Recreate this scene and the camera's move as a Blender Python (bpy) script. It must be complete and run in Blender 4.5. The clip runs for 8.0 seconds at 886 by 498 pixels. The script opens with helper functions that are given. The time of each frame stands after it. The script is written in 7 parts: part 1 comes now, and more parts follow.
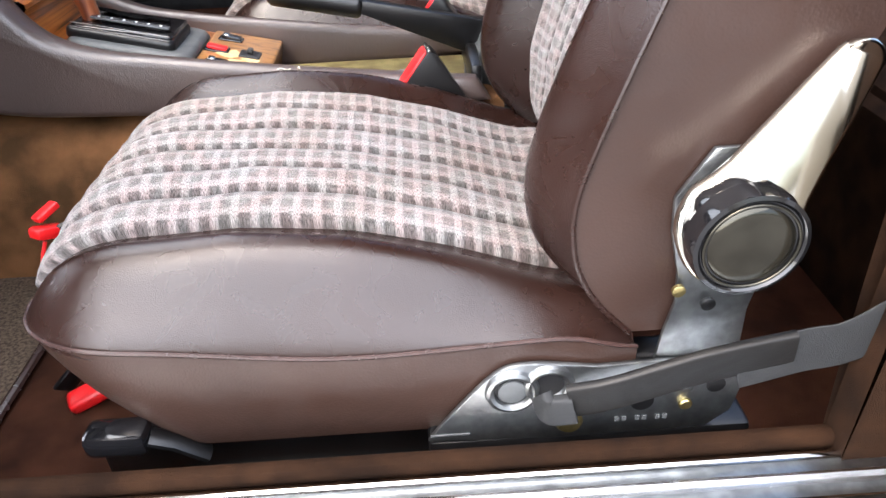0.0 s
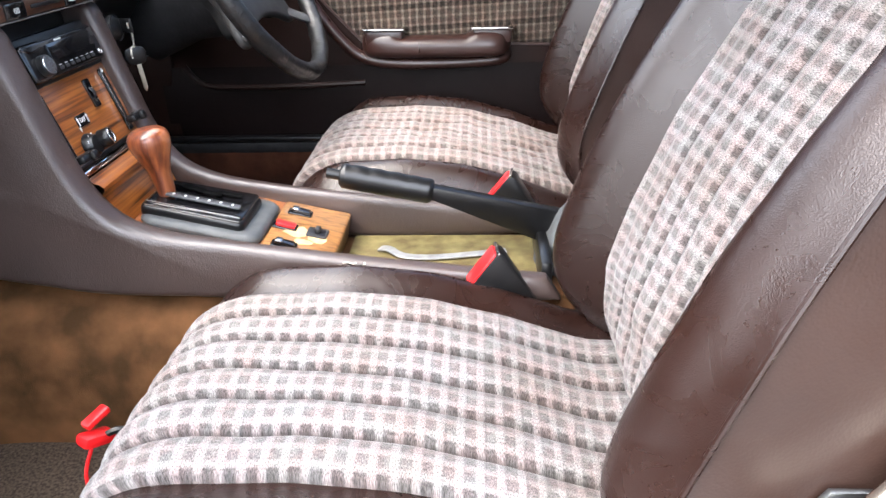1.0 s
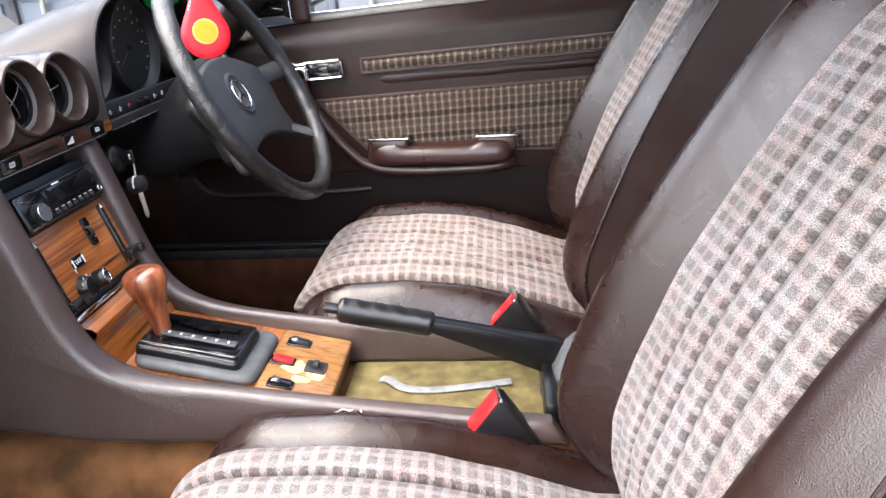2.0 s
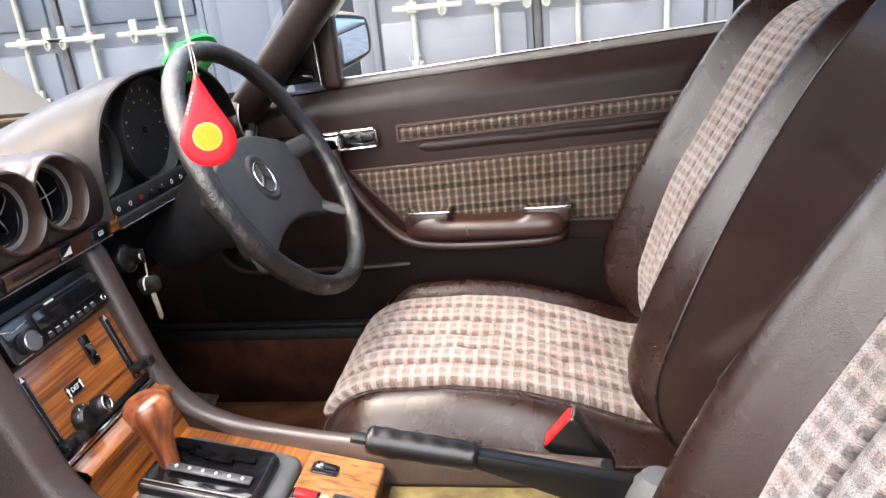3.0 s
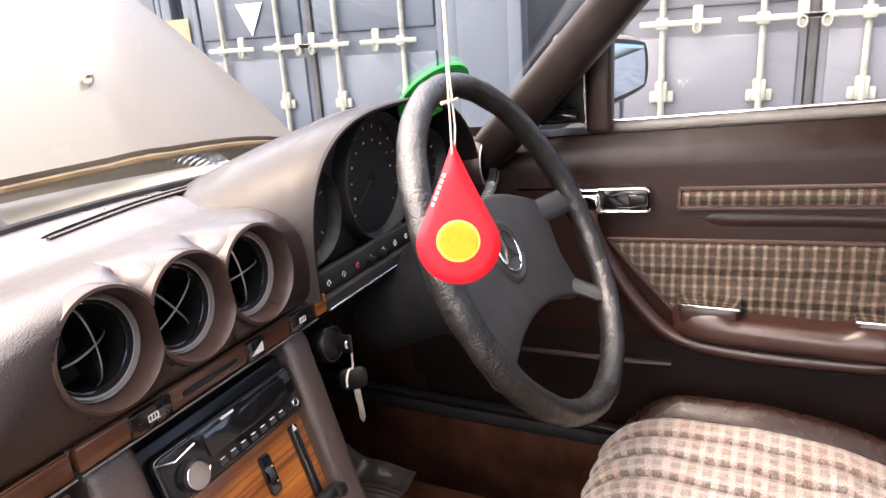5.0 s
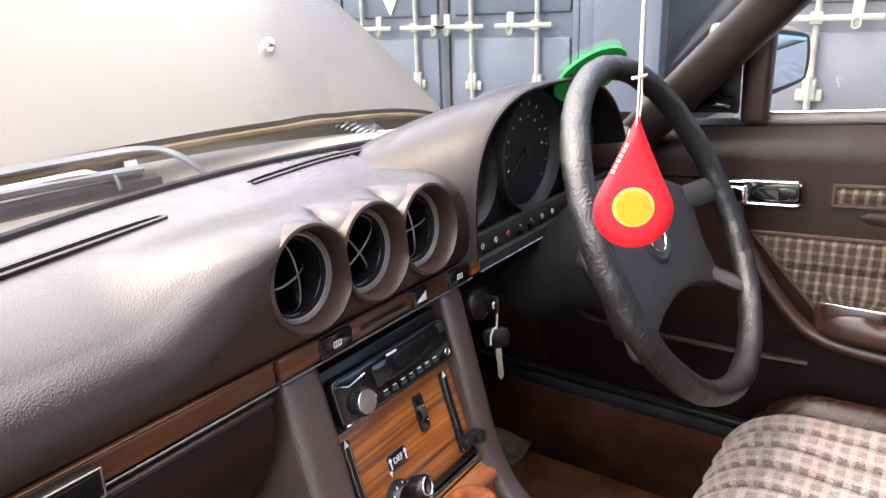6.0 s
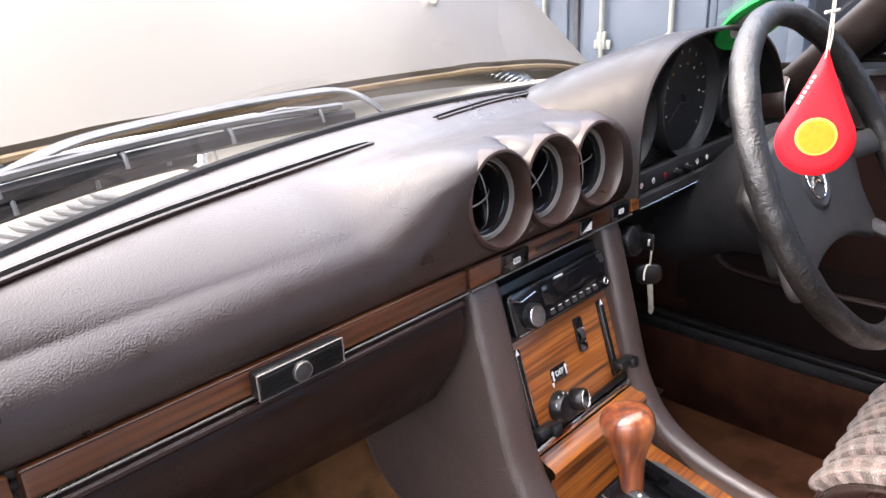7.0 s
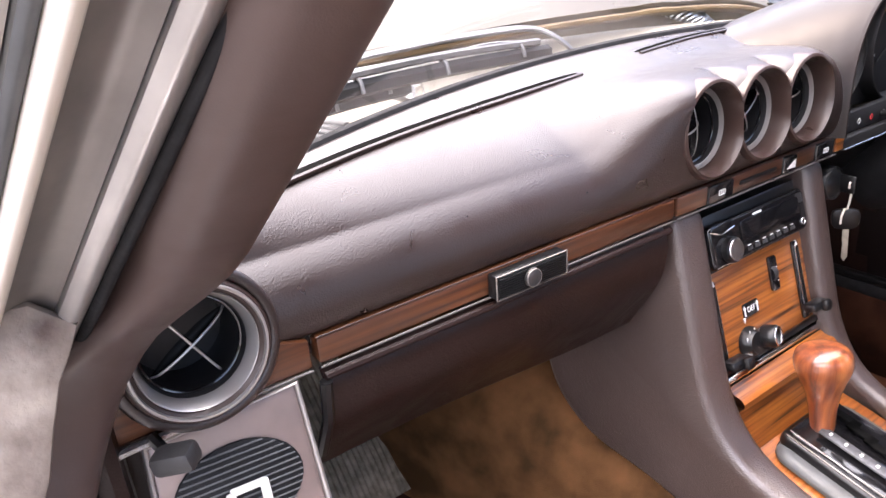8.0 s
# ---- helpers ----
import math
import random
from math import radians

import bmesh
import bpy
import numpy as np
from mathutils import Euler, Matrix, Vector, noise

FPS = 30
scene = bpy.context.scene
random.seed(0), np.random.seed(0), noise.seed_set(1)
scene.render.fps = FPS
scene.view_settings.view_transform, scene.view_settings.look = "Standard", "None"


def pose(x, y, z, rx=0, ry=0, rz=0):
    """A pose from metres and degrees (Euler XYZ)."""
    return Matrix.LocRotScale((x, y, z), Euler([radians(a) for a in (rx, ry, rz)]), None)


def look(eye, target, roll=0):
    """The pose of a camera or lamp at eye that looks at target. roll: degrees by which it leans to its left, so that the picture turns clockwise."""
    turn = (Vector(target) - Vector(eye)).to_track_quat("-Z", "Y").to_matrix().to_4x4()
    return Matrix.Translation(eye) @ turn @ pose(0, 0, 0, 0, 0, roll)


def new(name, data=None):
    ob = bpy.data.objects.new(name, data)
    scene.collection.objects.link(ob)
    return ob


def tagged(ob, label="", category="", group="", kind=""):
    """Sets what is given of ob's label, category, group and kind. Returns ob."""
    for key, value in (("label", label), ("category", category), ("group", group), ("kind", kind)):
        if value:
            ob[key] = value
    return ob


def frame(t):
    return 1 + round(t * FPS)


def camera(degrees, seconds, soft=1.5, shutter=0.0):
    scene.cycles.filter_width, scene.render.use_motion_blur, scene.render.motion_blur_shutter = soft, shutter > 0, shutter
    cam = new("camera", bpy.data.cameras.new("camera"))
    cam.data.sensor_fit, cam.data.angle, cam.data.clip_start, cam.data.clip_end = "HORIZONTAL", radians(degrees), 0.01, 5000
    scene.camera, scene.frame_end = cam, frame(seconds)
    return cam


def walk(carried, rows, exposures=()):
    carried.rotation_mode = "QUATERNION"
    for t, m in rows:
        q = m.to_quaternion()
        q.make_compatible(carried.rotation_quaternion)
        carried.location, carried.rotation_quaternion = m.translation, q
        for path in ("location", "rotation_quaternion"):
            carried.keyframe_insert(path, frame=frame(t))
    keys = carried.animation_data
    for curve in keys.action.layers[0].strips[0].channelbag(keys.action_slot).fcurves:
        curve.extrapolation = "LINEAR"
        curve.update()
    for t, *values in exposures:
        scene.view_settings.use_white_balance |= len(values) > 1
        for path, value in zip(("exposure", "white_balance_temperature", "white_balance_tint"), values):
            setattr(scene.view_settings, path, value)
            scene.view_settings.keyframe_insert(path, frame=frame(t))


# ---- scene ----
cam = camera(64.4, 8.0)
PATH = [
    (0, (-0.138, -1.043, 0.825), (-0.1, 0.623, -0.283), -2.8),
    (0.2, (-0.155, -1.01, 0.861), (-0.168, 0.68, -0.208), -2.7),
    (0.4, (-0.145, -0.978, 0.883), (-0.218, 0.741, -0.138), -2.8),
    (1, (-0.145, -0.928, 0.935), (-0.254, 0.857, 0.04), -1.7),
    (1.5, (-0.137, -0.895, 0.98), (-0.273, 0.929, 0.171), -2.4),
    (2, (-0.119, -0.857, 1.019), (-0.282, 0.992, 0.274), -3.2),
    (2.2, (-0.095, -0.833, 1.032), (-0.29, 1.023, 0.311), -3.9),
    (3.3, (-0.147, -0.613, 1.08), (-0.473, 1.244, 0.413), -5.6),
    (3.5, (-0.171, -0.558, 1.073), (-0.514, 1.298, 0.41), -5.7),
    (4, (-0.224, -0.45, 1.068), (-0.674, 1.383, 0.405), -6.0),
    (4.5, (-0.259, -0.404, 1.082), (-0.922, 1.375, 0.451), -5.3),
    (4.7, (-0.266, -0.405, 1.093), (-1.005, 1.348, 0.477), -4.8),
    (5.8, (-0.286, -0.472, 1.1), (-1.347, 1.108, 0.486), -2.2),
    (6, (-0.289, -0.486, 1.095), (-1.394, 1.059, 0.469), -2.0),
    (6.5, (-0.292, -0.534, 1.092), (-1.514, 0.903, 0.427), -2.1),
    (7, (-0.289, -0.586, 1.085), (-1.617, 0.731, 0.376), -2.9),
    (7.5, (-0.294, -0.629, 1.075), (-1.72, 0.55, 0.317), -3.9),
    (8, (-0.306, -0.681, 1.074), (-1.828, 0.34, 0.275), -4.5),
]
walk(cam, [(t, look(eye, target, roll)) for t, eye, target, roll in PATH], [(0.0, 2.2, 6250, 11), (0.5, 2.55, 6200, 11), (1.5, 2.5, 6150, 9), (2.0, 2.5, 6300, 12), (3.5, 2.65, 7000, 13), (4.5, 2.7, 7300, 19), (6.0, 2.42, 6750, 16), (6.5, 2.45, 6600, 15), (7.5, 2.78, 6600, 18), (8.0, 3.0, 6800, 21)])
SKY, SUN = 0.15, 3.0


# ---- light ----
world = bpy.data.worlds.new("sky")
scene.world = world
world.use_nodes = True
wn, wl = world.node_tree.nodes, world.node_tree.links
sky = wn.new("ShaderNodeTexSky")
sky.sky_type, sky.sun_disc = "NISHITA", False
sky.sun_elevation, sky.sun_rotation = radians(60), radians(230)
sky.air_density, sky.dust_density, sky.ozone_density = 1.0, 5.0, 1.0
wn["Background"].inputs["Strength"].default_value = SKY
wl.new(sky.outputs[0], wn["Background"].inputs["Color"])
sun_data = bpy.data.lights.new("sun", "SUN")
sun_data.energy, sun_data.angle, sun_data.color = SUN, radians(134), (1.0, 0.975, 0.95)
sun = new("sun", sun_data)
sun.matrix_world = look((-1.0, -0.85, 2.3), (0, 0, 0))


# ---- materials ----
def material(name, base, rough, metal=0.0, spots=0.0, scale=20.0, bump=0.0, bump_scale=120.0, coat=0.0, second=None, spec=0.5, detail=4.0):
    """A surface whose colour wanders between base and second by noise of one size, with fine relief of another."""
    m = bpy.data.materials.new(name)
    m.use_nodes = True
    n, l = m.node_tree.nodes, m.node_tree.links
    b = n["Principled BSDF"]
    b.inputs["Base Color"].default_value = (*base, 1)
    b.inputs["Roughness"].default_value = rough
    b.inputs["Metallic"].default_value = metal
    b.inputs["Specular IOR Level"].default_value = spec
    b.inputs["Coat Weight"].default_value = coat
    b.inputs["Coat Roughness"].default_value = 0.08
    tc = n.new("ShaderNodeTexCoord")
    if spots > 0 or second:
        t1 = n.new("ShaderNodeTexNoise")
        t1.inputs["Scale"].default_value, t1.inputs["Detail"].default_value = scale, detail
        l.new(tc.outputs["Object"], t1.inputs["Vector"])
        ramp = n.new("ShaderNodeValToRGB")
        ramp.color_ramp.elements[0].position, ramp.color_ramp.elements[1].position = 0.35, 0.68
        dark = second or tuple(c * (1 - spots) for c in base)
        ramp.color_ramp.elements[0].color, ramp.color_ramp.elements[1].color = (*dark, 1), (*base, 1)
        l.new(t1.outputs[0], ramp.inputs[0])
        l.new(ramp.outputs[0], b.inputs["Base Color"])
        rr = n.new("ShaderNodeMapRange")
        rr.inputs["To Min"].default_value, rr.inputs["To Max"].default_value = min(1, rough * 1.18), rough * 0.85
        l.new(t1.outputs[0], rr.inputs["Value"])
        l.new(rr.outputs[0], b.inputs["Roughness"])
    if bump > 0:
        t2 = n.new("ShaderNodeTexNoise")
        t2.inputs["Scale"].default_value, t2.inputs["Detail"].default_value = bump_scale, 5.0
        l.new(tc.outputs["Object"], t2.inputs["Vector"])
        bp = n.new("ShaderNodeBump")
        bp.inputs["Strength"].default_value, bp.inputs["Distance"].default_value = bump, 0.002
        l.new(t2.outputs[0], bp.inputs["Height"])
        l.new(bp.outputs[0], b.inputs["Normal"])
    return m


def leather(name, base, rough, grain=420.0, depth=0.35, crease=0.08, spec=0.6, coat=0.0):
    """Grained vinyl: pebbled cells, long creases, fine wrinkles and uneven sheen."""
    m = material(name, base, rough, spots=0.28, scale=7.0, spec=spec)
    n, l = m.node_tree.nodes, m.node_tree.links
    b = n["Principled BSDF"]
    b.inputs["Coat Weight"].default_value, b.inputs["Coat Roughness"].default_value = coat, rough
    tc = n.new("ShaderNodeTexCoord")
    v = n.new("ShaderNodeTexVoronoi")
    v.inputs["Scale"].default_value = grain
    l.new(tc.outputs["Object"], v.inputs["Vector"])
    w = n.new("ShaderNodeTexNoise")
    w.inputs["Scale"].default_value, w.inputs["Detail"].default_value = 18.0, 6.0
    w.inputs["Distortion"].default_value = 1.6
    l.new(tc.outputs["Object"], w.inputs["Vector"])
    b1 = n.new("ShaderNodeBump")
    b1.inputs["Strength"].default_value, b1.inputs["Distance"].default_value = crease, 0.004
    l.new(w.outputs[0], b1.inputs["Height"])
    fold = n.new("ShaderNodeTexNoise")
    fold.inputs["Scale"].default_value, fold.inputs["Detail"].default_value = 75.0, 4.0
    fold.inputs["Distortion"].default_value = 2.5
    l.new(tc.outputs["Object"], fold.inputs["Vector"])
    b3 = n.new("ShaderNodeBump")
    b3.inputs["Strength"].default_value, b3.inputs["Distance"].default_value = crease * 1.3, 0.0015
    l.new(fold.outputs[0], b3.inputs["Height"])
    l.new(b1.outputs[0], b3.inputs["Normal"])
    b2 = n.new("ShaderNodeBump")
    b2.inputs["Strength"].default_value, b2.inputs["Distance"].default_value = depth, 0.0006
    l.new(v.outputs["Distance"], b2.inputs["Height"])
    l.new(b3.outputs[0], b2.inputs["Normal"])
    sheen = n.new("ShaderNodeMapRange")
    sheen.inputs["From Min"].default_value, sheen.inputs["From Max"].default_value = 0.3, 0.7
    sheen.inputs["To Min"].default_value, sheen.inputs["To Max"].default_value = rough * 0.82, min(1, rough * 1.3)
    l.new(w.outputs[0], sheen.inputs["Value"])
    l.new(sheen.outputs[0], b.inputs["Roughness"])
    l.new(b2.outputs[0], b.inputs["Normal"])
    return m


def check_cloth(name, light, mid, dark, periods, line, soft=0.085):
    """Woven check on the UV in metres: pale stripes both ways over a darker ground."""
    m = bpy.data.materials.new(name)
    m.use_nodes = True
    n, l = m.node_tree.nodes, m.node_tree.links
    b = n["Principled BSDF"]
    b.inputs["Roughness"].default_value = 0.9
    b.inputs["Specular IOR Level"].default_value = 0.15
    b.inputs["Sheen Weight"].default_value = 0.15
    uv = n.new("ShaderNodeUVMap")
    fuzz = n.new("ShaderNodeTexNoise")
    fuzz.inputs["Scale"].default_value, fuzz.inputs["Detail"].default_value = 900.0, 2.0
    l.new(uv.outputs[0], fuzz.inputs["Vector"])
    shift = n.new("ShaderNodeVectorMath")
    shift.operation = "MULTIPLY_ADD"
    shift.inputs[1].default_value = (0.0012, 0.0012, 0)
    l.new(fuzz.outputs["Color"], shift.inputs[0])
    l.new(uv.outputs[0], shift.inputs[2])
    wander = n.new("ShaderNodeTexNoise")
    wander.inputs["Scale"].default_value, wander.inputs["Detail"].default_value = 22.0, 1.0
    l.new(uv.outputs[0], wander.inputs["Vector"])
    shift2 = n.new("ShaderNodeVectorMath")
    shift2.operation = "MULTIPLY_ADD"
    shift2.inputs[1].default_value = (0.003, 0.002, 0)
    l.new(wander.outputs["Color"], shift2.inputs[0])
    l.new(shift.outputs[0], shift2.inputs[2])
    sep = n.new("ShaderNodeSeparateXYZ")
    l.new(shift2.outputs[0], sep.inputs[0])
    bands = []
    for axis in (0, 1):
        d = n.new("ShaderNodeMath")
        d.operation, d.inputs[1].default_value = "DIVIDE", periods[axis]
        l.new(sep.outputs[axis], d.inputs[0])
        f = n.new("ShaderNodeMath")
        f.operation, f.inputs[1].default_value = "PINGPONG", 0.5
        l.new(d.outputs[0], f.inputs[0])
        r = n.new("ShaderNodeMapRange")
        r.interpolation_type = "SMOOTHSTEP"
        edge = line - 0.02 * axis
        r.inputs["From Min"].default_value, r.inputs["From Max"].default_value = edge - soft, edge + soft
        l.new(f.outputs[0], r.inputs["Value"])
        if axis == 1:
            # two of every three lengthwise stripes are paler
            d2 = n.new("ShaderNodeMath")
            d2.operation, d2.inputs[1].default_value = "DIVIDE", periods[axis] * 3
            l.new(sep.outputs[axis], d2.inputs[0])
            f2 = n.new("ShaderNodeMath")
            f2.operation = "FRACT"
            l.new(d2.outputs[0], f2.inputs[0])
            s2 = n.new("ShaderNodeMath")
            s2.operation, s2.inputs[1].default_value = "GREATER_THAN", 1 / 3
            l.new(f2.outputs[0], s2.inputs[0])
            w2 = n.new("ShaderNodeMath")
            w2.operation, w2.inputs[1].default_value, w2.inputs[2].default_value = "MULTIPLY_ADD", -0.38, 1.0
            l.new(s2.outputs[0], w2.inputs[0])
            r2 = n.new("ShaderNodeMath")
            r2.operation = "MULTIPLY"
            l.new(r.outputs[0], r2.inputs[0])
            l.new(w2.outputs[0], r2.inputs[1])
            bands.append(r2.outputs[0])
        else:
            bands.append(r.outputs[0])
    total = n.new("ShaderNodeMath")
    total.operation = "ADD"
    l.new(bands[0], total.inputs[0])
    l.new(bands[1], total.inputs[1])
    half = n.new("ShaderNodeMath")
    half.operation, half.inputs[1].default_value = "MULTIPLY", 0.5
    patch = n.new("ShaderNodeTexNoise")
    patch.inputs["Scale"].default_value, patch.inputs["Detail"].default_value = 130.0, 3.0
    l.new(uv.outputs[0], patch.inputs["Vector"])
    pr = n.new("ShaderNodeMapRange")
    pr.inputs["From Min"].default_value, pr.inputs["From Max"].default_value = 0.3, 0.7
    pr.inputs["To Min"].default_value, pr.inputs["To Max"].default_value = 0.8, 1.1
    l.new(patch.outputs[0], pr.inputs["Value"])
    worn_ = n.new("ShaderNodeMath")
    worn_.operation = "MULTIPLY"
    l.new(total.outputs[0], worn_.inputs[0])
    l.new(pr.outputs[0], worn_.inputs[1])
    l.new(worn_.outputs[0], half.inputs[0])
    ramp = n.new("ShaderNodeValToRGB")
    e = ramp.color_ramp.elements
    e[0].position, e[0].color = 0.0, (*light, 1)
    e[1].position, e[1].color = 1.0, (*dark, 1)
    e.new(0.5).color = (*mid, 1)
    l.new(half.outputs[0], ramp.inputs[0])
    # threads and faded or soiled areas
    thread = n.new("ShaderNodeTexNoise")
    thread.inputs["Scale"].default_value, thread.inputs["Detail"].default_value = 1250.0, 2.0
    drawn = n.new("ShaderNodeVectorMath")
    drawn.operation, drawn.inputs[1].default_value = "MULTIPLY", (1.0, 0.4, 1.0)
    l.new(uv.outputs[0], drawn.inputs[0])
    l.new(drawn.outputs[0], thread.inputs["Vector"])
    tr = n.new("ShaderNodeMapRange")
    tr.inputs["From Min"].default_value, tr.inputs["From Max"].default_value = 0.3, 0.7
    tr.inputs["To Min"].default_value, tr.inputs["To Max"].default_value = 0.30, 1.62
    l.new(thread.outputs[0], tr.inputs["Value"])
    soil = n.new("ShaderNodeTexNoise")
    soil.inputs["Scale"].default_value, soil.inputs["Detail"].default_value = 9.0, 3.0
    l.new(uv.outputs[0], soil.inputs["Vector"])
    sr = n.new("ShaderNodeValToRGB")
    sr.color_ramp.elements[0].position, sr.color_ramp.elements[0].color = 0.3, (0.86, 0.80, 0.74, 1)
    sr.color_ramp.elements[1].position, sr.color_ramp.elements[1].color = 0.62, (1, 1, 1, 1)
    l.new(soil.outputs[0], sr.inputs[0])
    mul = n.new("ShaderNodeMix")
    mul.data_type, mul.blend_type = "RGBA", "MULTIPLY"
    mul.inputs["Factor"].default_value = 1.0
    l.new(ramp.outputs[0], mul.inputs[6])
    l.new(sr.outputs[0], mul.inputs[7])
    vm = n.new("ShaderNodeVectorMath")
    vm.operation = "SCALE"
    # threads of several colours
    hue = n.new("ShaderNodeTexNoise")
    hue.inputs["Scale"].default_value, hue.inputs["Detail"].default_value = 60.0, 2.0
    l.new(uv.outputs[0], hue.inputs["Vector"])
    hr_ = n.new("ShaderNodeValToRGB")
    hr_.color_ramp.elements[0].position, hr_.color_ramp.elements[0].color = 0.38, (0.93, 1.0, 1.0, 1)
    hr_.color_ramp.elements[1].position, hr_.color_ramp.elements[1].color = 0.62, (1.0, 0.92, 0.92, 1)
    l.new(hue.outputs[0], hr_.inputs[0])
    mul2 = n.new("ShaderNodeMix")
    mul2.data_type, mul2.blend_type = "RGBA", "MULTIPLY"
    mul2.inputs["Factor"].default_value = 1.0
    l.new(mul.outputs[2], mul2.inputs[6])
    l.new(hr_.outputs[0], mul2.inputs[7])
    l.new(mul2.outputs[2], vm.inputs[0])
    l.new(tr.outputs[0], vm.inputs["Scale"])
    l.new(vm.outputs[0], b.inputs["Base Color"])
    bp = n.new("ShaderNodeBump")
    bp.inputs["Strength"].default_value, bp.inputs["Distance"].default_value = 0.9, 0.0012
    l.new(thread.outputs[0], bp.inputs["Height"])
    # pale squares stand puffed between the pulled-in dark threads
    puff = n.new("ShaderNodeBump")
    puff.invert = True
    puff.inputs["Strength"].default_value, puff.inputs["Distance"].default_value = 0.7, 0.0016
    l.new(worn_.outputs[0], puff.inputs["Height"])
    l.new(puff.outputs[0], bp.inputs["Normal"])
    l.new(bp.outputs[0], b.inputs["Normal"])
    return m


def wood(name, pale, brown, dark, along, gloss=0.16, fine=1.0, coat=0.8):
    """Striped veneer under lacquer; along names the axis of the grain."""
    m = bpy.data.materials.new(name)
    m.use_nodes = True
    n, l = m.node_tree.nodes, m.node_tree.links
    b = n["Principled BSDF"]
    b.inputs["Roughness"].default_value = 0.38
    b.inputs["Coat Weight"].default_value, b.inputs["Coat Roughness"].default_value = coat, gloss
    tc = n.new("ShaderNodeTexCoord")
    mp = n.new("ShaderNodeMapping")
    mp.inputs["Scale"].default_value = [6 * fine if a == along else 230 * fine for a in "xyz"]
    l.new(tc.outputs["Object"], mp.inputs[0])
    t = n.new("ShaderNodeTexNoise")
    t.inputs["Scale"].default_value, t.inputs["Detail"].default_value, t.inputs["Distortion"].default_value = 1.0, 7.0, 0.25
    l.new(mp.outputs[0], t.inputs["Vector"])
    ramp = n.new("ShaderNodeValToRGB")
    e = ramp.color_ramp.elements
    e[0].position, e[0].color = 0.28, (*dark, 1)
    e[1].position, e[1].color = 0.72, (*pale, 1)
    e.new(0.46).color = (*brown, 1)
    l.new(t.outputs[0], ramp.inputs[0])
    t2 = n.new("ShaderNodeTexNoise")
    t2.inputs["Scale"].default_value, t2.inputs["Detail"].default_value = 14.0, 3.0
    l.new(tc.outputs["Object"], t2.inputs["Vector"])
    r2 = n.new("ShaderNodeMapRange")
    r2.inputs["From Min"].default_value, r2.inputs["From Max"].default_value = 0.3, 0.7
    r2.inputs["To Min"].default_value, r2.inputs["To Max"].default_value = 0.78, 1.1
    l.new(t2.outputs[0], r2.inputs["Value"])
    vm = n.new("ShaderNodeVectorMath")
    vm.operation = "SCALE"
    l.new(ramp.outputs[0], vm.inputs[0])
    l.new(r2.outputs[0], vm.inputs["Scale"])
    l.new(vm.outputs[0], b.inputs["Base Color"])
    return m


def pane_glass(name, tint):
    """Thin clear glass: straight through, with a mirror gloss that grows at a slant."""
    m = bpy.data.materials.new(name)
    m.use_nodes = True
    n, l = m.node_tree.nodes, m.node_tree.links
    n.remove(n["Principled BSDF"])
    clear, gloss, mix, fr = n.new("ShaderNodeBsdfTransparent"), n.new("ShaderNodeBsdfGlossy"), n.new("ShaderNodeMixShader"), n.new("ShaderNodeLayerWeight")
    clear.inputs["Color"].default_value = (*tint, 1)
    gloss.inputs["Roughness"].default_value = 0.02
    fr.inputs["Blend"].default_value = 0.5
    p5 = n.new("ShaderNodeMath")
    p5.operation, p5.inputs[1].default_value = "POWER", 5.0
    l.new(fr.outputs["Facing"], p5.inputs[0])
    f0 = n.new("ShaderNodeMath")
    f0.operation, f0.inputs[1].default_value, f0.inputs[2].default_value = "MULTIPLY_ADD", 0.8, 0.05
    l.new(p5.outputs[0], f0.inputs[0])
    l.new(f0.outputs[0], mix.inputs[0])
    l.new(clear.outputs[0], mix.inputs[1])
    l.new(gloss.outputs[0], mix.inputs[2])
    l.new(mix.outputs[0], n["Material Output"].inputs["Surface"])
    return m


M_SEAT = leather("brown seat vinyl", (0.0195, 0.0084, 0.0061), 0.27, grain=900, depth=0.25, crease=0.07, spec=0.55)
M_SIDE = leather("brown side vinyl", (0.038, 0.0205, 0.0152), 0.38, depth=0.25, crease=0.08, spec=0.5)
M_DASH = leather("brown dash vinyl", (0.019, 0.0105, 0.0085), 0.32, grain=700, depth=0.36, crease=0.038, spec=0.66, coat=0.10)
M_CONSOLE = leather("brown console vinyl", (0.064, 0.043, 0.037), 0.34, grain=600, depth=0.45, crease=0.22, spec=0.95)
M_FUNNEL = leather("dark brown vent vinyl", (0.040, 0.023, 0.0185), 0.33, grain=800, depth=0.2, crease=0.05, spec=0.42)
M_DOOR = leather("dark brown door vinyl", (0.0165, 0.0070, 0.0053), 0.36, grain=520, depth=0.25, crease=0.14, spec=0.26)
M_ARM = leather("red-brown armrest vinyl", (0.032, 0.013, 0.010), 0.32, grain=520, depth=0.2, crease=0.06)
M_CLOTH = check_cloth("grey check cloth", (0.300, 0.273, 0.268), (0.246, 0.222, 0.216), (0.092, 0.082, 0.079), (0.0188, 0.0495 / 3), 0.205)
M_CLOTH_OLD = check_cloth("pinkish beige check cloth", (0.352, 0.306, 0.288), (0.288, 0.246, 0.230), (0.142, 0.118, 0.108), (0.0188, 0.0495 / 3), 0.205)
M_CLOTH_DOOR = check_cloth("brown door check cloth", (0.185, 0.150, 0.122), (0.075, 0.056, 0.043), (0.016, 0.011, 0.0085), (0.0154, 0.0154), 0.18, 0.11)
M_PIPE = material("worn brown piping", (0.048, 0.027, 0.024), 0.26, spots=0.3, scale=60)
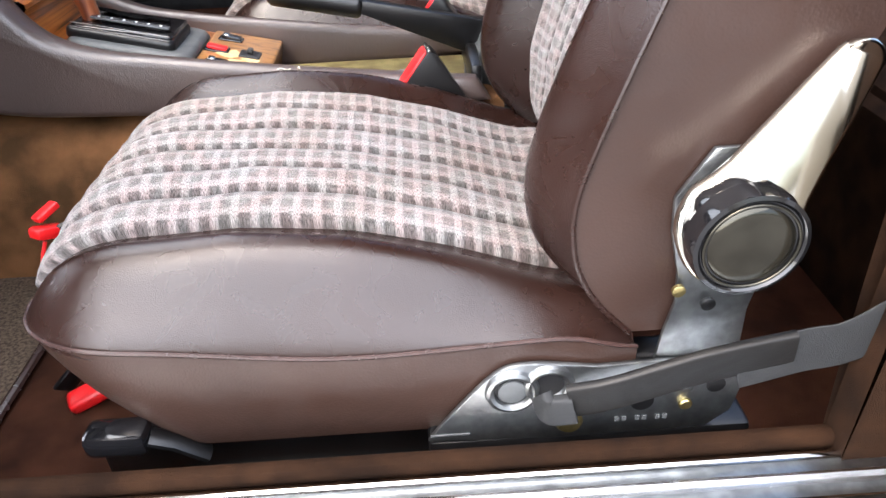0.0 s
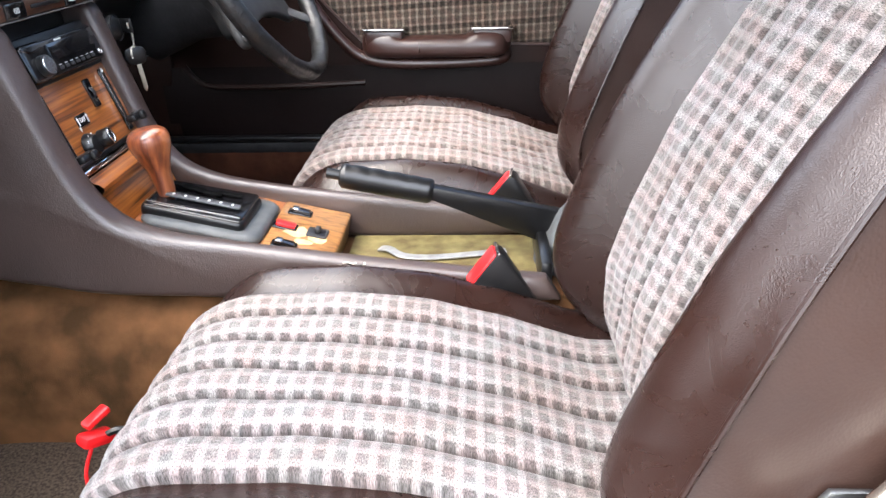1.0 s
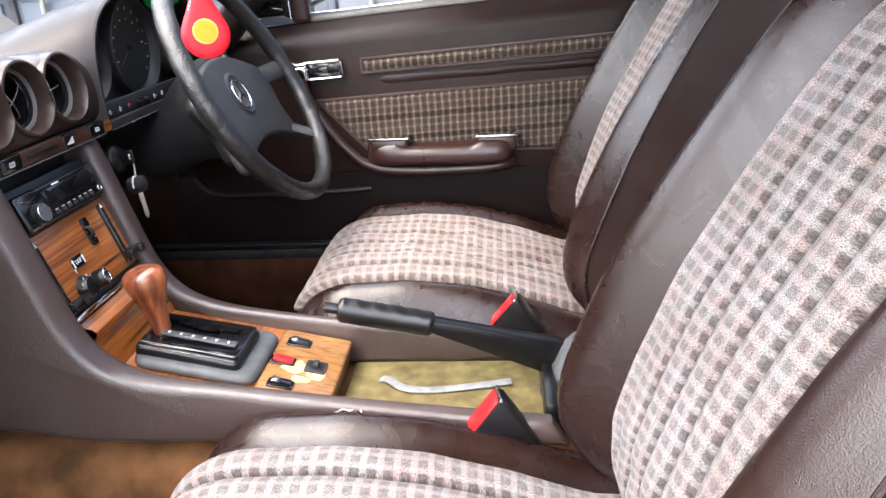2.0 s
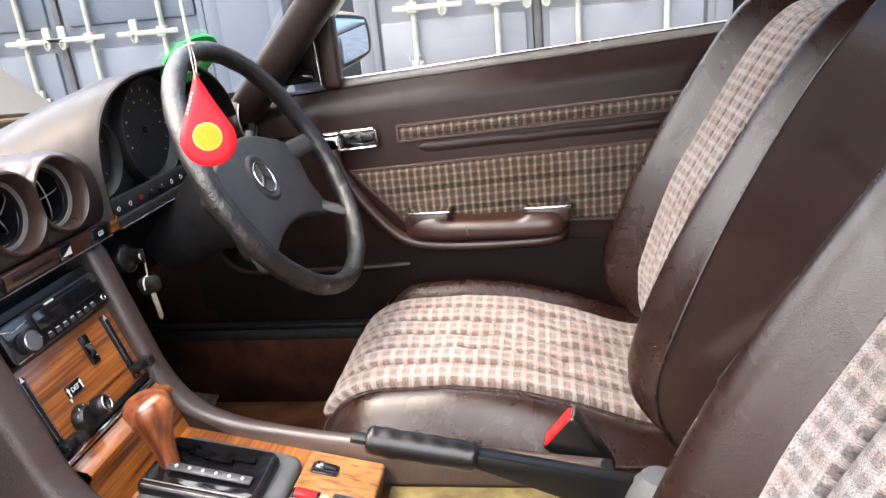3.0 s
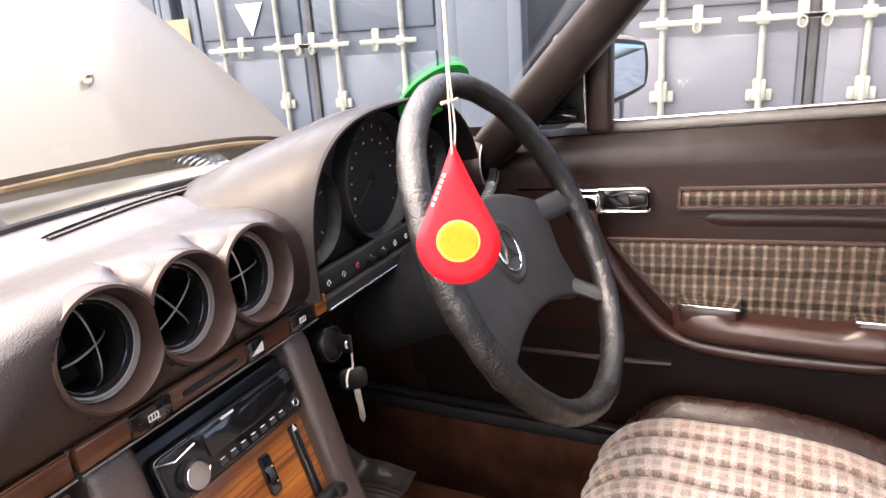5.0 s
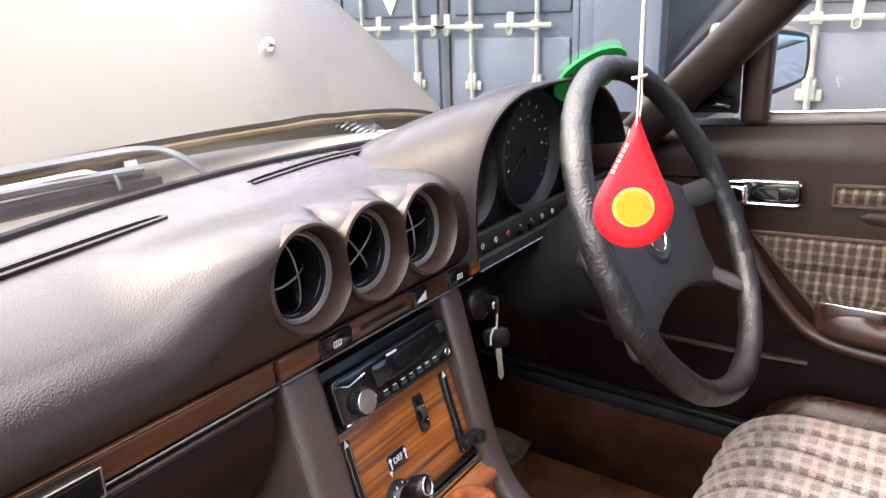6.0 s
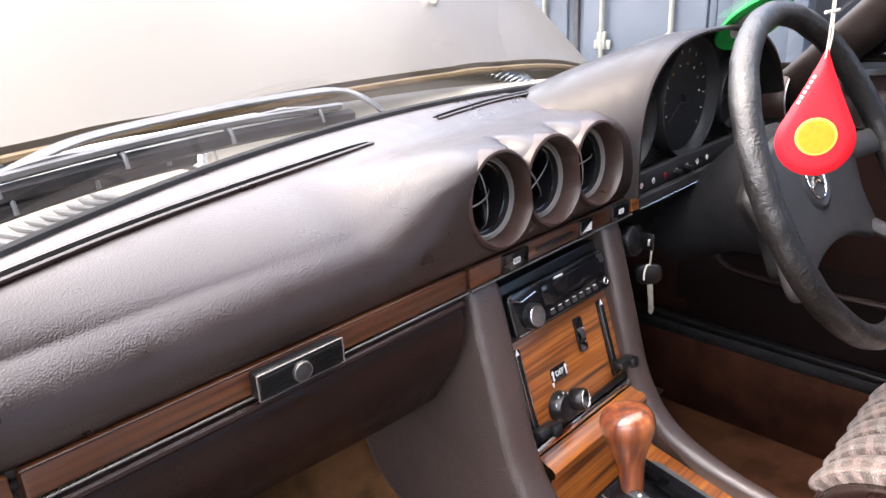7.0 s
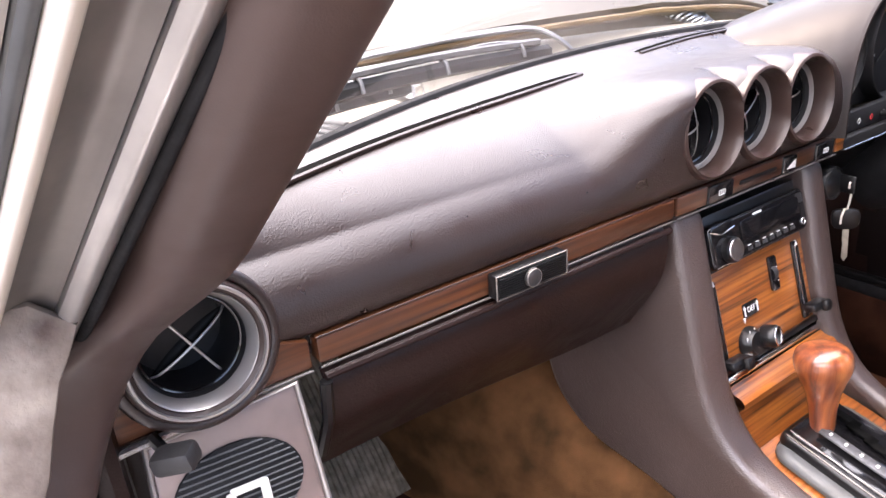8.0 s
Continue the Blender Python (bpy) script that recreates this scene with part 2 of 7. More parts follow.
M_PIPE_DARK = material("dark piping", (0.06, 0.035, 0.03), 0.4, spots=0.3, scale=60)
M_BLACK = material("black plastic", (0.0055, 0.0055, 0.006), 0.32, spots=0.35, scale=40, bump=0.06, bump_scale=500)
M_GLOSS = material("gloss black plastic", (0.007, 0.007, 0.008), 0.1, spots=0.2, scale=30, coat=0.5)
M_SATIN = material("charcoal plastic", (0.032, 0.0314, 0.0314), 0.47, spec=0.42, spots=0.25, scale=30, bump=0.12, bump_scale=420)
M_RIM = leather("worn black rim leather", (0.0100, 0.0097, 0.0095), 0.38, grain=560, depth=0.3, crease=0.6, spec=0.65)
M_RUBBER = material("black rubber", (0.014, 0.014, 0.015), 0.7, spots=0.4, scale=40, bump=0.4, bump_scale=160, spec=0.2)
M_MATT = material("matt black moulding", (0.005, 0.005, 0.005), 0.65, spots=0.3, scale=40, bump=0.2, bump_scale=300, spec=0.2)
M_BOOT = material("grey rubber", (0.085, 0.09, 0.092), 0.5, spots=0.3, scale=40, bump=0.1, bump_scale=200)
M_CHROME = material("chrome", (0.82, 0.82, 0.80), 0.07, metal=1.0, spots=0.12, scale=25)
# chrome with a warm cream reflection put into its base colour
M_ARM_PLATE = material("warm tinted chrome", (0.80, 0.76, 0.66), 0.10, metal=1.0, spots=0.10, scale=9)
M_ALU = material("brushed aluminium", (0.72, 0.72, 0.72), 0.26, metal=1.0, spots=0.25, scale=18, bump=0.12, bump_scale=160)
M_ZINC = material("zinc plated steel", (0.40, 0.42, 0.43), 0.36, metal=1.0, spots=0.4, scale=55, bump=0.2, bump_scale=150)
M_BRASS = material("yellow passivated steel", (0.62, 0.50, 0.22), 0.35, metal=1.0, spots=0.4, scale=90)
M_CARPET = material("brown carpet", (0.030, 0.0135, 0.0062), 0.95, second=(0.011, 0.005, 0.0025), scale=22, detail=13.0, bump=1.0, bump_scale=900, spec=0.1)
M_FLOOR = material("red-brown floor carpet", (0.066, 0.024, 0.013), 0.95, second=(0.026, 0.010, 0.006), scale=16, detail=12.0, bump=1.0, bump_scale=900, spec=0.1)
M_SUEDE = material("red-brown velour carpet", (0.190, 0.087, 0.035), 0.92, second=(0.068, 0.034, 0.014), scale=15, detail=7.0, bump=0.9, bump_scale=800, spec=0.12)
M_HEEL = material("tan heel carpet", (0.165, 0.066, 0.031), 0.92, second=(0.068, 0.026, 0.013), scale=14, detail=11.0, bump=0.9, bump_scale=800, spec=0.12)
M_OLIVE = material("olive tray carpet", (0.24, 0.20, 0.085), 0.95, second=(0.13, 0.10, 0.045), scale=40, bump=0.9, bump_scale=700, spec=0.1)
M_MAT = material("grey-brown loop mat", (0.14, 0.105, 0.075), 0.95, second=(0.05, 0.035, 0.026), scale=240, bump=1.0, bump_scale=350, spec=0.1)
M_WOOD = wood("zebrano veneer", (0.52, 0.180, 0.032), (0.29, 0.084, 0.015), (0.040, 0.011, 0.004), "y")
M_WOOD_DARK = wood("dark wood strip", (0.115, 0.038, 0.013), (0.066, 0.021, 0.008), (0.022, 0.008, 0.004), "y")
M_WOOD_PALE = wood("honey veneer", (0.40, 0.20, 0.058), (0.29, 0.130, 0.033), (0.11, 0.042, 0.012), "x", fine=0.8)
M_BARE = material("bare torn veneer", (0.66, 0.46, 0.22), 0.7, spots=0.3, scale=90)
M_KNOB = wood("red-brown turned wood", (0.42, 0.135, 0.040), (0.17, 0.040, 0.013), (0.030, 0.007, 0.004), "z", gloss=0.05, fine=0.42)
M_RED = material("red plastic", (0.70, 0.012, 0.014), 0.35, spots=0.15, scale=30)
M_TAG = material("red rubber tag", (0.80, 0.010, 0.022), 0.45, spots=0.1, scale=20)
M_YELLOW = material("yellow print", (0.62, 0.31, 0.008), 0.5, spots=0.15, scale=200)
M_GREEN = material("green plastic ring", (0.02, 0.50, 0.10), 0.35, spots=0.2, scale=50)
M_LIME = material("lime print", (0.16, 0.62, 0.12), 0.4, spots=0.2, scale=80)
M_PAPER = material("pale paper", (0.75, 0.74, 0.68), 0.8, spots=0.15, scale=50)
M_STRING = material("white string", (0.72, 0.68, 0.58), 0.9, spots=0.3, scale=300)
M_WEB = material("grey belt webbing", (0.014, 0.015, 0.016), 0.6, spots=0.3, scale=30, bump=0.6, bump_scale=900)
M_SHEATH = leather("black belt sheath", (0.007, 0.0063, 0.0056), 0.45, grain=600, depth=0.1, crease=0.08, spec=0.3)
# body cream in a lighter copy, so the scuttle's light is in the colour
M_CREAM_LIFT = material("cream paint lifted for scuttle", (0.32, 0.285, 0.225), 0.5, spots=0.25, scale=14)
# body cream darkened in colour to offset the strong light on bonnet and panels
M_PAINT = material("darkened cream car paint", (0.105, 0.091, 0.070), 0.38, spots=0.06, scale=3, coat=0.15)
# right-hand pillar trim, its shade put into a darker base colour
M_PILLAR = leather("pillar vinyl shade tone", (0.012, 0.0072, 0.0062), 0.45, grain=500, depth=0.2, crease=0.03, spec=0.3)
M_SATIN_RING = material("satin grey ring", (0.45, 0.43, 0.41), 0.34, metal=0.7, spots=0.2, scale=30)
M_RAIL = material("dull satin rail", (0.20, 0.18, 0.165), 0.42, metal=0.5, spots=0.25, scale=30)
M_TRIM = material("pale satin trim", (0.26, 0.238, 0.218), 0.38, spots=0.2, scale=30)
# door vinyl in a near-black copy that carries the shade below the armrest
M_DOOR_SHADE = leather("door vinyl shade tone", (0.0060, 0.0027, 0.0024), 0.5, grain=520, depth=0.2, crease=0.05, spec=0.15)
M_LINER = material("dark headlining", (0.050, 0.045, 0.041), 0.9, spots=0.15, scale=40, bump=0.3, bump_scale=300)
M_VOID = material("black slot", (0.006, 0.006, 0.006), 1.0, spots=0.2, scale=40, spec=0.0)
# lit copy of the same body cream; pillar edges get their brightness from it
M_CREAM_LIT = material("cream car paint lit copy", (0.78, 0.71, 0.62), 0.35, spots=0.08, scale=6, coat=0.3)
# same pillar trim lightened for the left side, where more light falls
M_PILLAR_LIT = leather("pillar vinyl lit tone", (0.078, 0.048, 0.040), 0.46, grain=1200, depth=0.06, crease=0.02, spec=0.5)
M_SMOKE = material("smoked bright plating", (0.075, 0.070, 0.056), 0.13, metal=0.9, spots=0.25, scale=60)
M_HOOD = leather("brown hood vinyl", (0.0125, 0.0080, 0.0068), 0.34, grain=1100, depth=0.12, crease=0.015, spec=0.30)
M_DIAL = material("black dial", (0.010, 0.010, 0.011), 0.4, spots=0.2, scale=60)
M_PRINT = material("white print", (0.72, 0.72, 0.70), 0.6, spots=0.1, scale=100)
M_SCREEN = pane_glass("window glass", (0.97, 0.99, 0.98))
# blue of the mirrored containers is put into the glass colour
M_MIRROR = material("mirror glass", (0.34, 0.42, 0.55), 0.02, metal=1.0)
M_BOX_BLUE = material("blue-grey container paint", (0.062, 0.080, 0.107), 0.5, second=(0.046, 0.060, 0.082), scale=1.6, bump=0.1, bump_scale=40)
M_BOX_PALE = material("faded blue container paint", (0.088, 0.094, 0.113), 0.5, second=(0.070, 0.076, 0.093), scale=1.6, bump=0.1, bump_scale=40)
M_ROD = material("painted steel rod", (0.24, 0.25, 0.215), 0.45, spots=0.4, scale=12)
M_GASKET = material("door gasket", (0.04, 0.042, 0.045), 0.7, spots=0.3, scale=10)
M_GROUND = material("grey concrete yard", (0.17, 0.17, 0.168), 0.9, second=(0.12, 0.12, 0.118), scale=1.3, bump=0.5, bump_scale=30, spec=0.2)


# ---- shape helpers ----
ORIGIN = {}


def lin(a, b, n):
    return [a + (b - a) * i / (n - 1) for i in range(n)]


def finish(bm, name, mat, sharp=0.75):
    bmesh.ops.recalc_face_normals(bm, faces=bm.faces)
    for f in bm.faces:
        f.smooth = True
    for e in bm.edges:
        if len(e.link_faces) == 2 and e.calc_face_angle(0) > sharp:
            e.smooth = False
    me = bpy.data.meshes.new(name)
    bm.to_mesh(me)
    bm.free()
    me.materials.append(mat)
    return me


def thing(name, base, label, category, group="", kind=""):
    ob = new(name)
    ob.location = base
    ob.empty_display_size = 0.05
    ORIGIN[ob.name] = Vector(base)
    return tagged(ob, label, category, group, kind)


def solo(name, bm, mat, base, label, category, group="", kind=""):
    bmesh.ops.translate(bm, verts=bm.verts, vec=-Vector(base))
    ob = new(name, finish(bm, name, mat))
    ob.location = base
    ORIGIN[ob.name] = Vector(base)
    return tagged(ob, label, category, group, kind)


def part(name, bm, mat, parent, label=""):
    o = ORIGIN[parent.name]
    bmesh.ops.translate(bm, verts=bm.verts, vec=-o)
    ob = new(name, finish(bm, name, mat))
    ob.parent = parent
    ORIGIN[ob.name] = o
    return tagged(ob, label)


def frame_of(origin, xa, za):
    """A placing matrix with its x axis along xa and its z axis near za."""
    x = Vector(xa).normalized()
    z = Vector(za)
    y = z.cross(x).normalized()
    z = x.cross(y)
    return Matrix(((x.x, y.x, z.x, origin[0]), (x.y, y.y, z.y, origin[1]), (x.z, y.z, z.z, origin[2]), (0, 0, 0, 1)))


def box(size, at=(0, 0, 0), bevel=0.0, m=None, bm=None, seg=2):
    """A box with rounded edges, its middle at at, within the frame m."""
    b = bmesh.new()
    bmesh.ops.create_cube(b, size=1.0)
    bmesh.ops.scale(b, vec=size, verts=b.verts)
    if bevel > 0:
        bmesh.ops.bevel(b, geom=b.edges[:], offset=min(bevel, min(size) * 0.49), segments=seg, affect="EDGES", profile=0.5)
    bmesh.ops.translate(b, verts=b.verts, vec=at)
    return merge(b, m, bm)


def merge(b, m=None, bm=None):
    if m is not None:
        bmesh.ops.transform(b, matrix=m, verts=b.verts)
    if bm is None:
        return b
    me = bpy.data.meshes.new("scratch")
    b.to_mesh(me)
    b.free()
    bm.from_mesh(me)
    bpy.data.meshes.remove(me)
    return bm


def surf(fn, nu, nv, wrap_u=False, wrap_v=False, bm=None):
    """A sheet over fn(u, v) -> point or (point, uv), u and v from 0 to 1."""
    b = bmesh.new()
    layer = b.loops.layers.uv.new("UVMap")
    rows, uvs = [], {}
    for i in range(nu):
        row = []
        for j in range(nv):
            r = fn(i / (nu if wrap_u else nu - 1), j / (nv if wrap_v else nv - 1))
            p, t = r if isinstance(r, tuple) and len(r) == 2 else (r, (0, 0))
            vert = b.verts.new(p)
            uvs[vert] = t
            row.append(vert)
        rows.append(row)
    for i in range(nu if wrap_u else nu - 1):
        for j in range(nv if wrap_v else nv - 1):
            k, q = (i + 1) % nu, (j + 1) % nv
            f = b.faces.new((rows[i][j], rows[k][j], rows[k][q], rows[i][q]))
            for lp in f.loops:
                lp[layer].uv = uvs[lp.vert]
    return merge(b, None, bm)


def tube(points, r, n=10, closed=False, flat=1.0, bm=None, caps=True, up=(0, 0, 1)):
    """A round (or flattened) bar along points; r is one radius or one for each point."""
    b = bmesh.new()
    pts = [Vector(p) for p in points]
    k = len(pts)
    rs = r if isinstance(r, (list, tuple)) else [r] * k
    rings = []
    side = None
    for i, p in enumerate(pts):
        a = pts[(i - 1) % k] if closed or i > 0 else p
        c = pts[(i + 1) % k] if closed or i < k - 1 else p
        d = (c - a).normalized()
        ref = side if side is not None else Vector(up)
        s = ref - d * ref.dot(d)
        if s.length < 1e-4:
            s = d.orthogonal()
        side = s.normalized()
        w = d.cross(side)
        rings.append([b.verts.new(p + rs[i] * (math.cos(2 * math.pi * j / n) * side * flat + math.sin(2 * math.pi * j / n) * w)) for j in range(n)])
    for i in range(k if closed else k - 1):
        for j in range(n):
            b.faces.new((rings[i][j], rings[i][(j + 1) % n], rings[(i + 1) % k][(j + 1) % n], rings[(i + 1) % k][j]))
    if caps and not closed:
        b.faces.new(rings[0][::-1])
        b.faces.new(rings[-1])
    return merge(b, None, bm)


def lathe(profile, m, n=32, bm=None):
    """Turns (radius, height) pairs round the frame's z axis."""
    b = bmesh.new()
    rings = []
    for r, h in profile:
        if r < 1e-6:
            rings.append([b.verts.new((0, 0, h))])
        else:
            rings.append([b.verts.new((r * math.cos(2 * math.pi * j / n), r * math.sin(2 * math.pi * j / n), h)) for j in range(n)])
    for a, c in zip(rings, rings[1:]):
        for j in range(n):
            q = (j + 1) % n
            if len(a) == 1 and len(c) == 1:
                continue
            if len(a) == 1:
                b.faces.new((a[0], c[j], c[q]))
            elif len(c) == 1:
                b.faces.new((a[j], a[q], c[0]))
            else:
                b.faces.new((a[j], a[q], c[q], c[j]))
    return merge(b, m, bm)


def plate(outline, thick, m, bevel=0.0, holes=(), bm=None, seg=2):
    """A flat plate cut to an outline in the frame's x and y, from z 0 down to -thick; its rim is rounded."""
    b = bmesh.new()
    top = [b.verts.new((x, y, 0)) for x, y in outline]
    face = b.faces.new(top)
    ext = bmesh.ops.extrude_face_region(b, geom=[face])
    bmesh.ops.translate(b, vec=(0, 0, -thick), verts=[g for g in ext["geom"] if isinstance(g, bmesh.types.BMVert)])
    bmesh.ops.recalc_face_normals(b, faces=b.faces)
    if bevel > 0:
        rim = [e for e in b.edges if abs(e.verts[0].co.z - e.verts[1].co.z) < 1e-6]
        bmesh.ops.bevel(b, geom=rim, offset=bevel, segments=seg, affect="EDGES", profile=0.5)
    return merge(b, m, bm)


def spline(points, steps=6, closed=False):
    """A smooth curve through points of any dimension."""
    p = [np.array(q, float) for q in points]
    k = len(p)
    out = []
    for i in range(k if closed else k - 1):
        a, b_, c, d = (p[(i + o) % k] if closed else p[min(max(i + o, 0), k - 1)] for o in (-1, 0, 1, 2))
        for s in range(steps):
            t = s / steps
            out.append(tuple(float(q) for q in 0.5 * ((2 * b_) + (c - a) * t + (2 * a - 5 * b_ + 4 * c - d) * t * t + (3 * b_ - a - 3 * c + d) * t ** 3)))
    if not closed:
        out.append(tuple(float(q) for q in p[-1]))
    return out


def rounded(w, h, r, n=5, cx=0.0, cy=0.0):
    """The outline of a rectangle with round corners."""
    out = []
    for sx, sy, a0 in ((1, 1, 0), (-1, 1, 90), (-1, -1, 180), (1, -1, 270)):
        for i in range(n + 1):
            a = radians(a0 + 90 * i / n)
            out.append((cx + sx * (w / 2 - r) + r * math.cos(a), cy + sy * (h / 2 - r) + r * math.sin(a)))
    return out


def torus(m, R, r, n=40, k=10, bm=None):
    return surf(lambda u, v: m @ Vector(((R + r * math.cos(2 * math.pi * v)) * math.cos(2 * math.pi * u), (R + r * math.cos(2 * math.pi * v)) * math.sin(2 * math.pi * u), r * math.sin(2 * math.pi * v))), n, k, True, True, bm)


def smooth(a, b, x):
    t = min(1, max(0, (x - a) / (b - a)))
    return t * t * (3 - 2 * t)


# ---- yard ----
bm = bmesh.new()
bmesh.ops.create_grid(bm, x_segments=2, y_segments=2, size=400)
solo("ground", bm, M_GROUND, (0, 0, 0), "grey concrete yard under the car", "ground", kind="structure")


def container(cx, paint, label, wing=0.0):
    """A shipping container with its two doors towards the car."""
    y0, w, h = 4.2, 2.44, 2.59
    c = thing("shipping_container", (cx, y0 + 3, 0), label, "container", "containers in a row")
    part("body", box((w, 6.0, h), (cx, y0 + 3.07, h / 2), 0.02), paint, c)
    for s in (-1, 1):
        part("corner_post", box((0.11, 0.1, h), (cx + s * (w / 2 - 0.055), y0 + 0.03, h / 2), 0.012), paint, c)
    if wing:
        part("end_frame", box((wing, 0.12, h), (cx + w / 2 + wing / 2 - 0.01, y0 + 0.04, h / 2), 0.012), paint, c, "plain folded end frame")
        part("corner_post", box((0.10, 0.14, h), (cx + w / 2 + wing, y0 + 0.02, h / 2), 0.012), paint, c)
    part("header", box((w - 0.24, 0.09, 0.14), (cx, y0 + 0.03, h - 0.08), 0.012), paint, c)
    part("threshold", box((w - 0.24, 0.09, 0.15), (cx, y0 + 0.03, 0.08), 0.012), paint, c)
    part("gasket", box((0.045, 0.02, h - 0.32), (cx, y0 - 0.002, h / 2), 0.008), M_GASKET, c)
    for s in (-1, 1):
        mx = cx + s * 0.56
        leaf = part("door_leaf", box((1.06, 0.05, h - 0.32), (mx, y0 + 0.03, h / 2), 0.012), paint, c)
        for zc, hc in ((0.625, 0.63), (1.41, 0.62), (2.11, 0.46)):
            part("panel", box((0.98, 0.05, hc), (mx, y0 + 0.002, zc), 0.022), paint, leaf)
        for r in (0.26, 0.81):
            x = cx + s * r
            rod = part("lock_rod", tube([(x, y0 - 0.055, 0.08), (x, y0 - 0.055, h - 0.08)], 0.019, 10), M_ROD, leaf)
            for z in (0.14, 0.62, 1.62, h - 0.14):
                ears = box((0.075, 0.045, 0.13), (x, y0 - 0.045, z), 0.014)
                for e in (-1, 1):
                    box((0.045, 0.03, 0.07), (x + e * 0.05, y0 - 0.038, z - 0.03), 0.012, None, ears)
                part("rod_bracket", ears, M_ROD, rod)
            hz = 1.02
            hb = box((0.46, 0.016, 0.035), (x + s * -0.10, y0 - 0.09, hz), 0.006)
            box((0.07, 0.05, 0.07), (x, y0 - 0.07, hz), 0.01, None, hb)
            part("handle", hb, M_ROD, rod)
            hasp = box((0.06, 0.035, 0.15), (x + s * -0.2, y0 - 0.075, hz + 0.02), 0.012)
            tube([(x + s * -0.2 + 0.022 * math.sin(a), y0 - 0.10, hz - 0.03 + 0.03 * math.cos(a)) for a in lin(0, 6.28, 12)[:-1]], 0.006, 6, True, 1, hasp)
            part("hasp", hasp, M_ROD, rod)
        part("hinge_strip", box((0.05, 0.03, h - 0.5), (cx + s * 1.09, y0 - 0.012, h / 2), 0.01), paint, leaf)
    return c


blue = container(-3.53, M_BOX_BLUE, "blue-grey steel shipping container with closed doors and pale lock rods", 0.42)
container(-0.14, M_BOX_PALE, "faded pale blue shipping container with closed doors")
container(2.42, M_BOX_PALE, "faded pale blue shipping container with closed doors")
container(-6.1, M_BOX_BLUE, "blue-grey steel shipping container with closed doors and pale lock rods")
part("placard", plate([(-0.13, 0.24), (0.13, 0.24), (0.0, 0.0)], 0.004, Matrix(((1, 0, 0, -4.05), (0, 0, -1, 4.160), (0, 1, 0, 1.12), (0, 0, 0, 1)))), M_PAPER, blue, "white triangular placard")
part("notice", box((0.27, 0.004, 0.34), (-4.82, 4.160, 1.12)), material("faded yellow notice", (0.20, 0.185, 0.12), 0.8, spots=0.25, scale=18), blue, "faded yellowish paper notice")


# ---- car body ----
car = thing("sports_car", (0, 0, 0.0), "cream open-top sports car body with its bonnet raised", "car")


def hood_point(u, y):
    """Along the raised bonnet: u metres from its rear edge, y across."""
    k = abs(y) / 0.73
    tilt = radians(44 - 10 * u)
    return Vector((-1.085 - 0.05 * k ** 2 - u * math.cos(tilt), y * (1 - 0.05 * u), 0.962 - 0.035 * k ** 2 - 0.03 * k ** 6 + u * math.sin(tilt) + 0.004 * math.exp(-((abs(y) - 0.3) / 0.02) ** 2)))


bm = surf(lambda u, v: hood_point(u * 1.3, (2 * v - 1) * 0.73), 24, 40)
surf(lambda u, v: hood_point(u * 1.3, (2 * v - 1) * 0.73) + Vector((-0.016, 0, -0.022)), 24, 40, bm=bm)
surf(lambda u, v: hood_point(0, (2 * v - 1) * 0.73) + u * Vector((-0.016, 0, -0.022)), 2, 40, bm=bm)
for s in (0, 1):
    surf(lambda u, v: hood_point(u * 1.3, (2 * s - 1) * 0.73) + v * Vector((-0.016, 0, -0.022)), 24, 2, bm=bm)
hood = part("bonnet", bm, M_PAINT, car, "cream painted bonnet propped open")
part("edge_seal", tube([hood_point(0, y) + Vector((0.002, 0, -0.012)) for y in lin(-0.73, 0.73, 40)], 0.0045, 6), material("tan edge seal", (0.17, 0.115, 0.055), 0.6, spots=0.4, scale=20), hood)
for y in (0.326,):
    p = hood_point(0.15, y)
    jet = lathe([(0.0, 0.016), (0.008, 0.015), (0.012, 0.008), (0.013, 0.0)], frame_of(p, (0, 1, 0), (0.6, 0, 0.8)), 16)
    part("washer_jet", jet, M_CHROME, hood)
for s in (-1, 1):
    part("hood_hinge", tube(spline([(-1.03, s * 0.50, 0.86), (-1.10, s * 0.49, 0.885), (-1.17, s * 0.47, 0.94)], 5), 0.014, 8), M_ZINC, car, "steel bonnet hinge arm")
    coil = [(-1.06 - 0.10 * t + 0.011 * math.cos(t * 75), s * (0.42 - 0.03 * t) + 0.011 * math.sin(t * 75), 0.905 + 0.035 * t + 0.006 * math.cos(t * 75)) for t in lin(0, 1, 130)]
    part("hinge_spring", tube(coil, 0.0025, 5), M_ZINC, car, "coiled steel hinge spring")
# scuttle below the glass, wings and engine bay
def scuttle_at(u, k):
    """The scuttle panel: u forwards from the glass, k across from -1 to 1."""
    lift = 0.032 * (1 - k * k) * smooth(0.16, 0.0, u) + 0.028 * smooth(0.50, 0.74, u) - 0.06 * smooth(0.88, 1, u)
    return Vector((-0.890 + 0.195 * k * k - u * 0.32, k * 0.70, 0.905 - 0.02 * k * k - 0.015 * u + lift))


# scuttle wears the lightened copy of the body cream
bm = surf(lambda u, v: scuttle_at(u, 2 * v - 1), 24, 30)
scuttle = part("scuttle", bm, M_CREAM_LIFT, car, "cream scuttle panel below the windscreen, paint lightened")
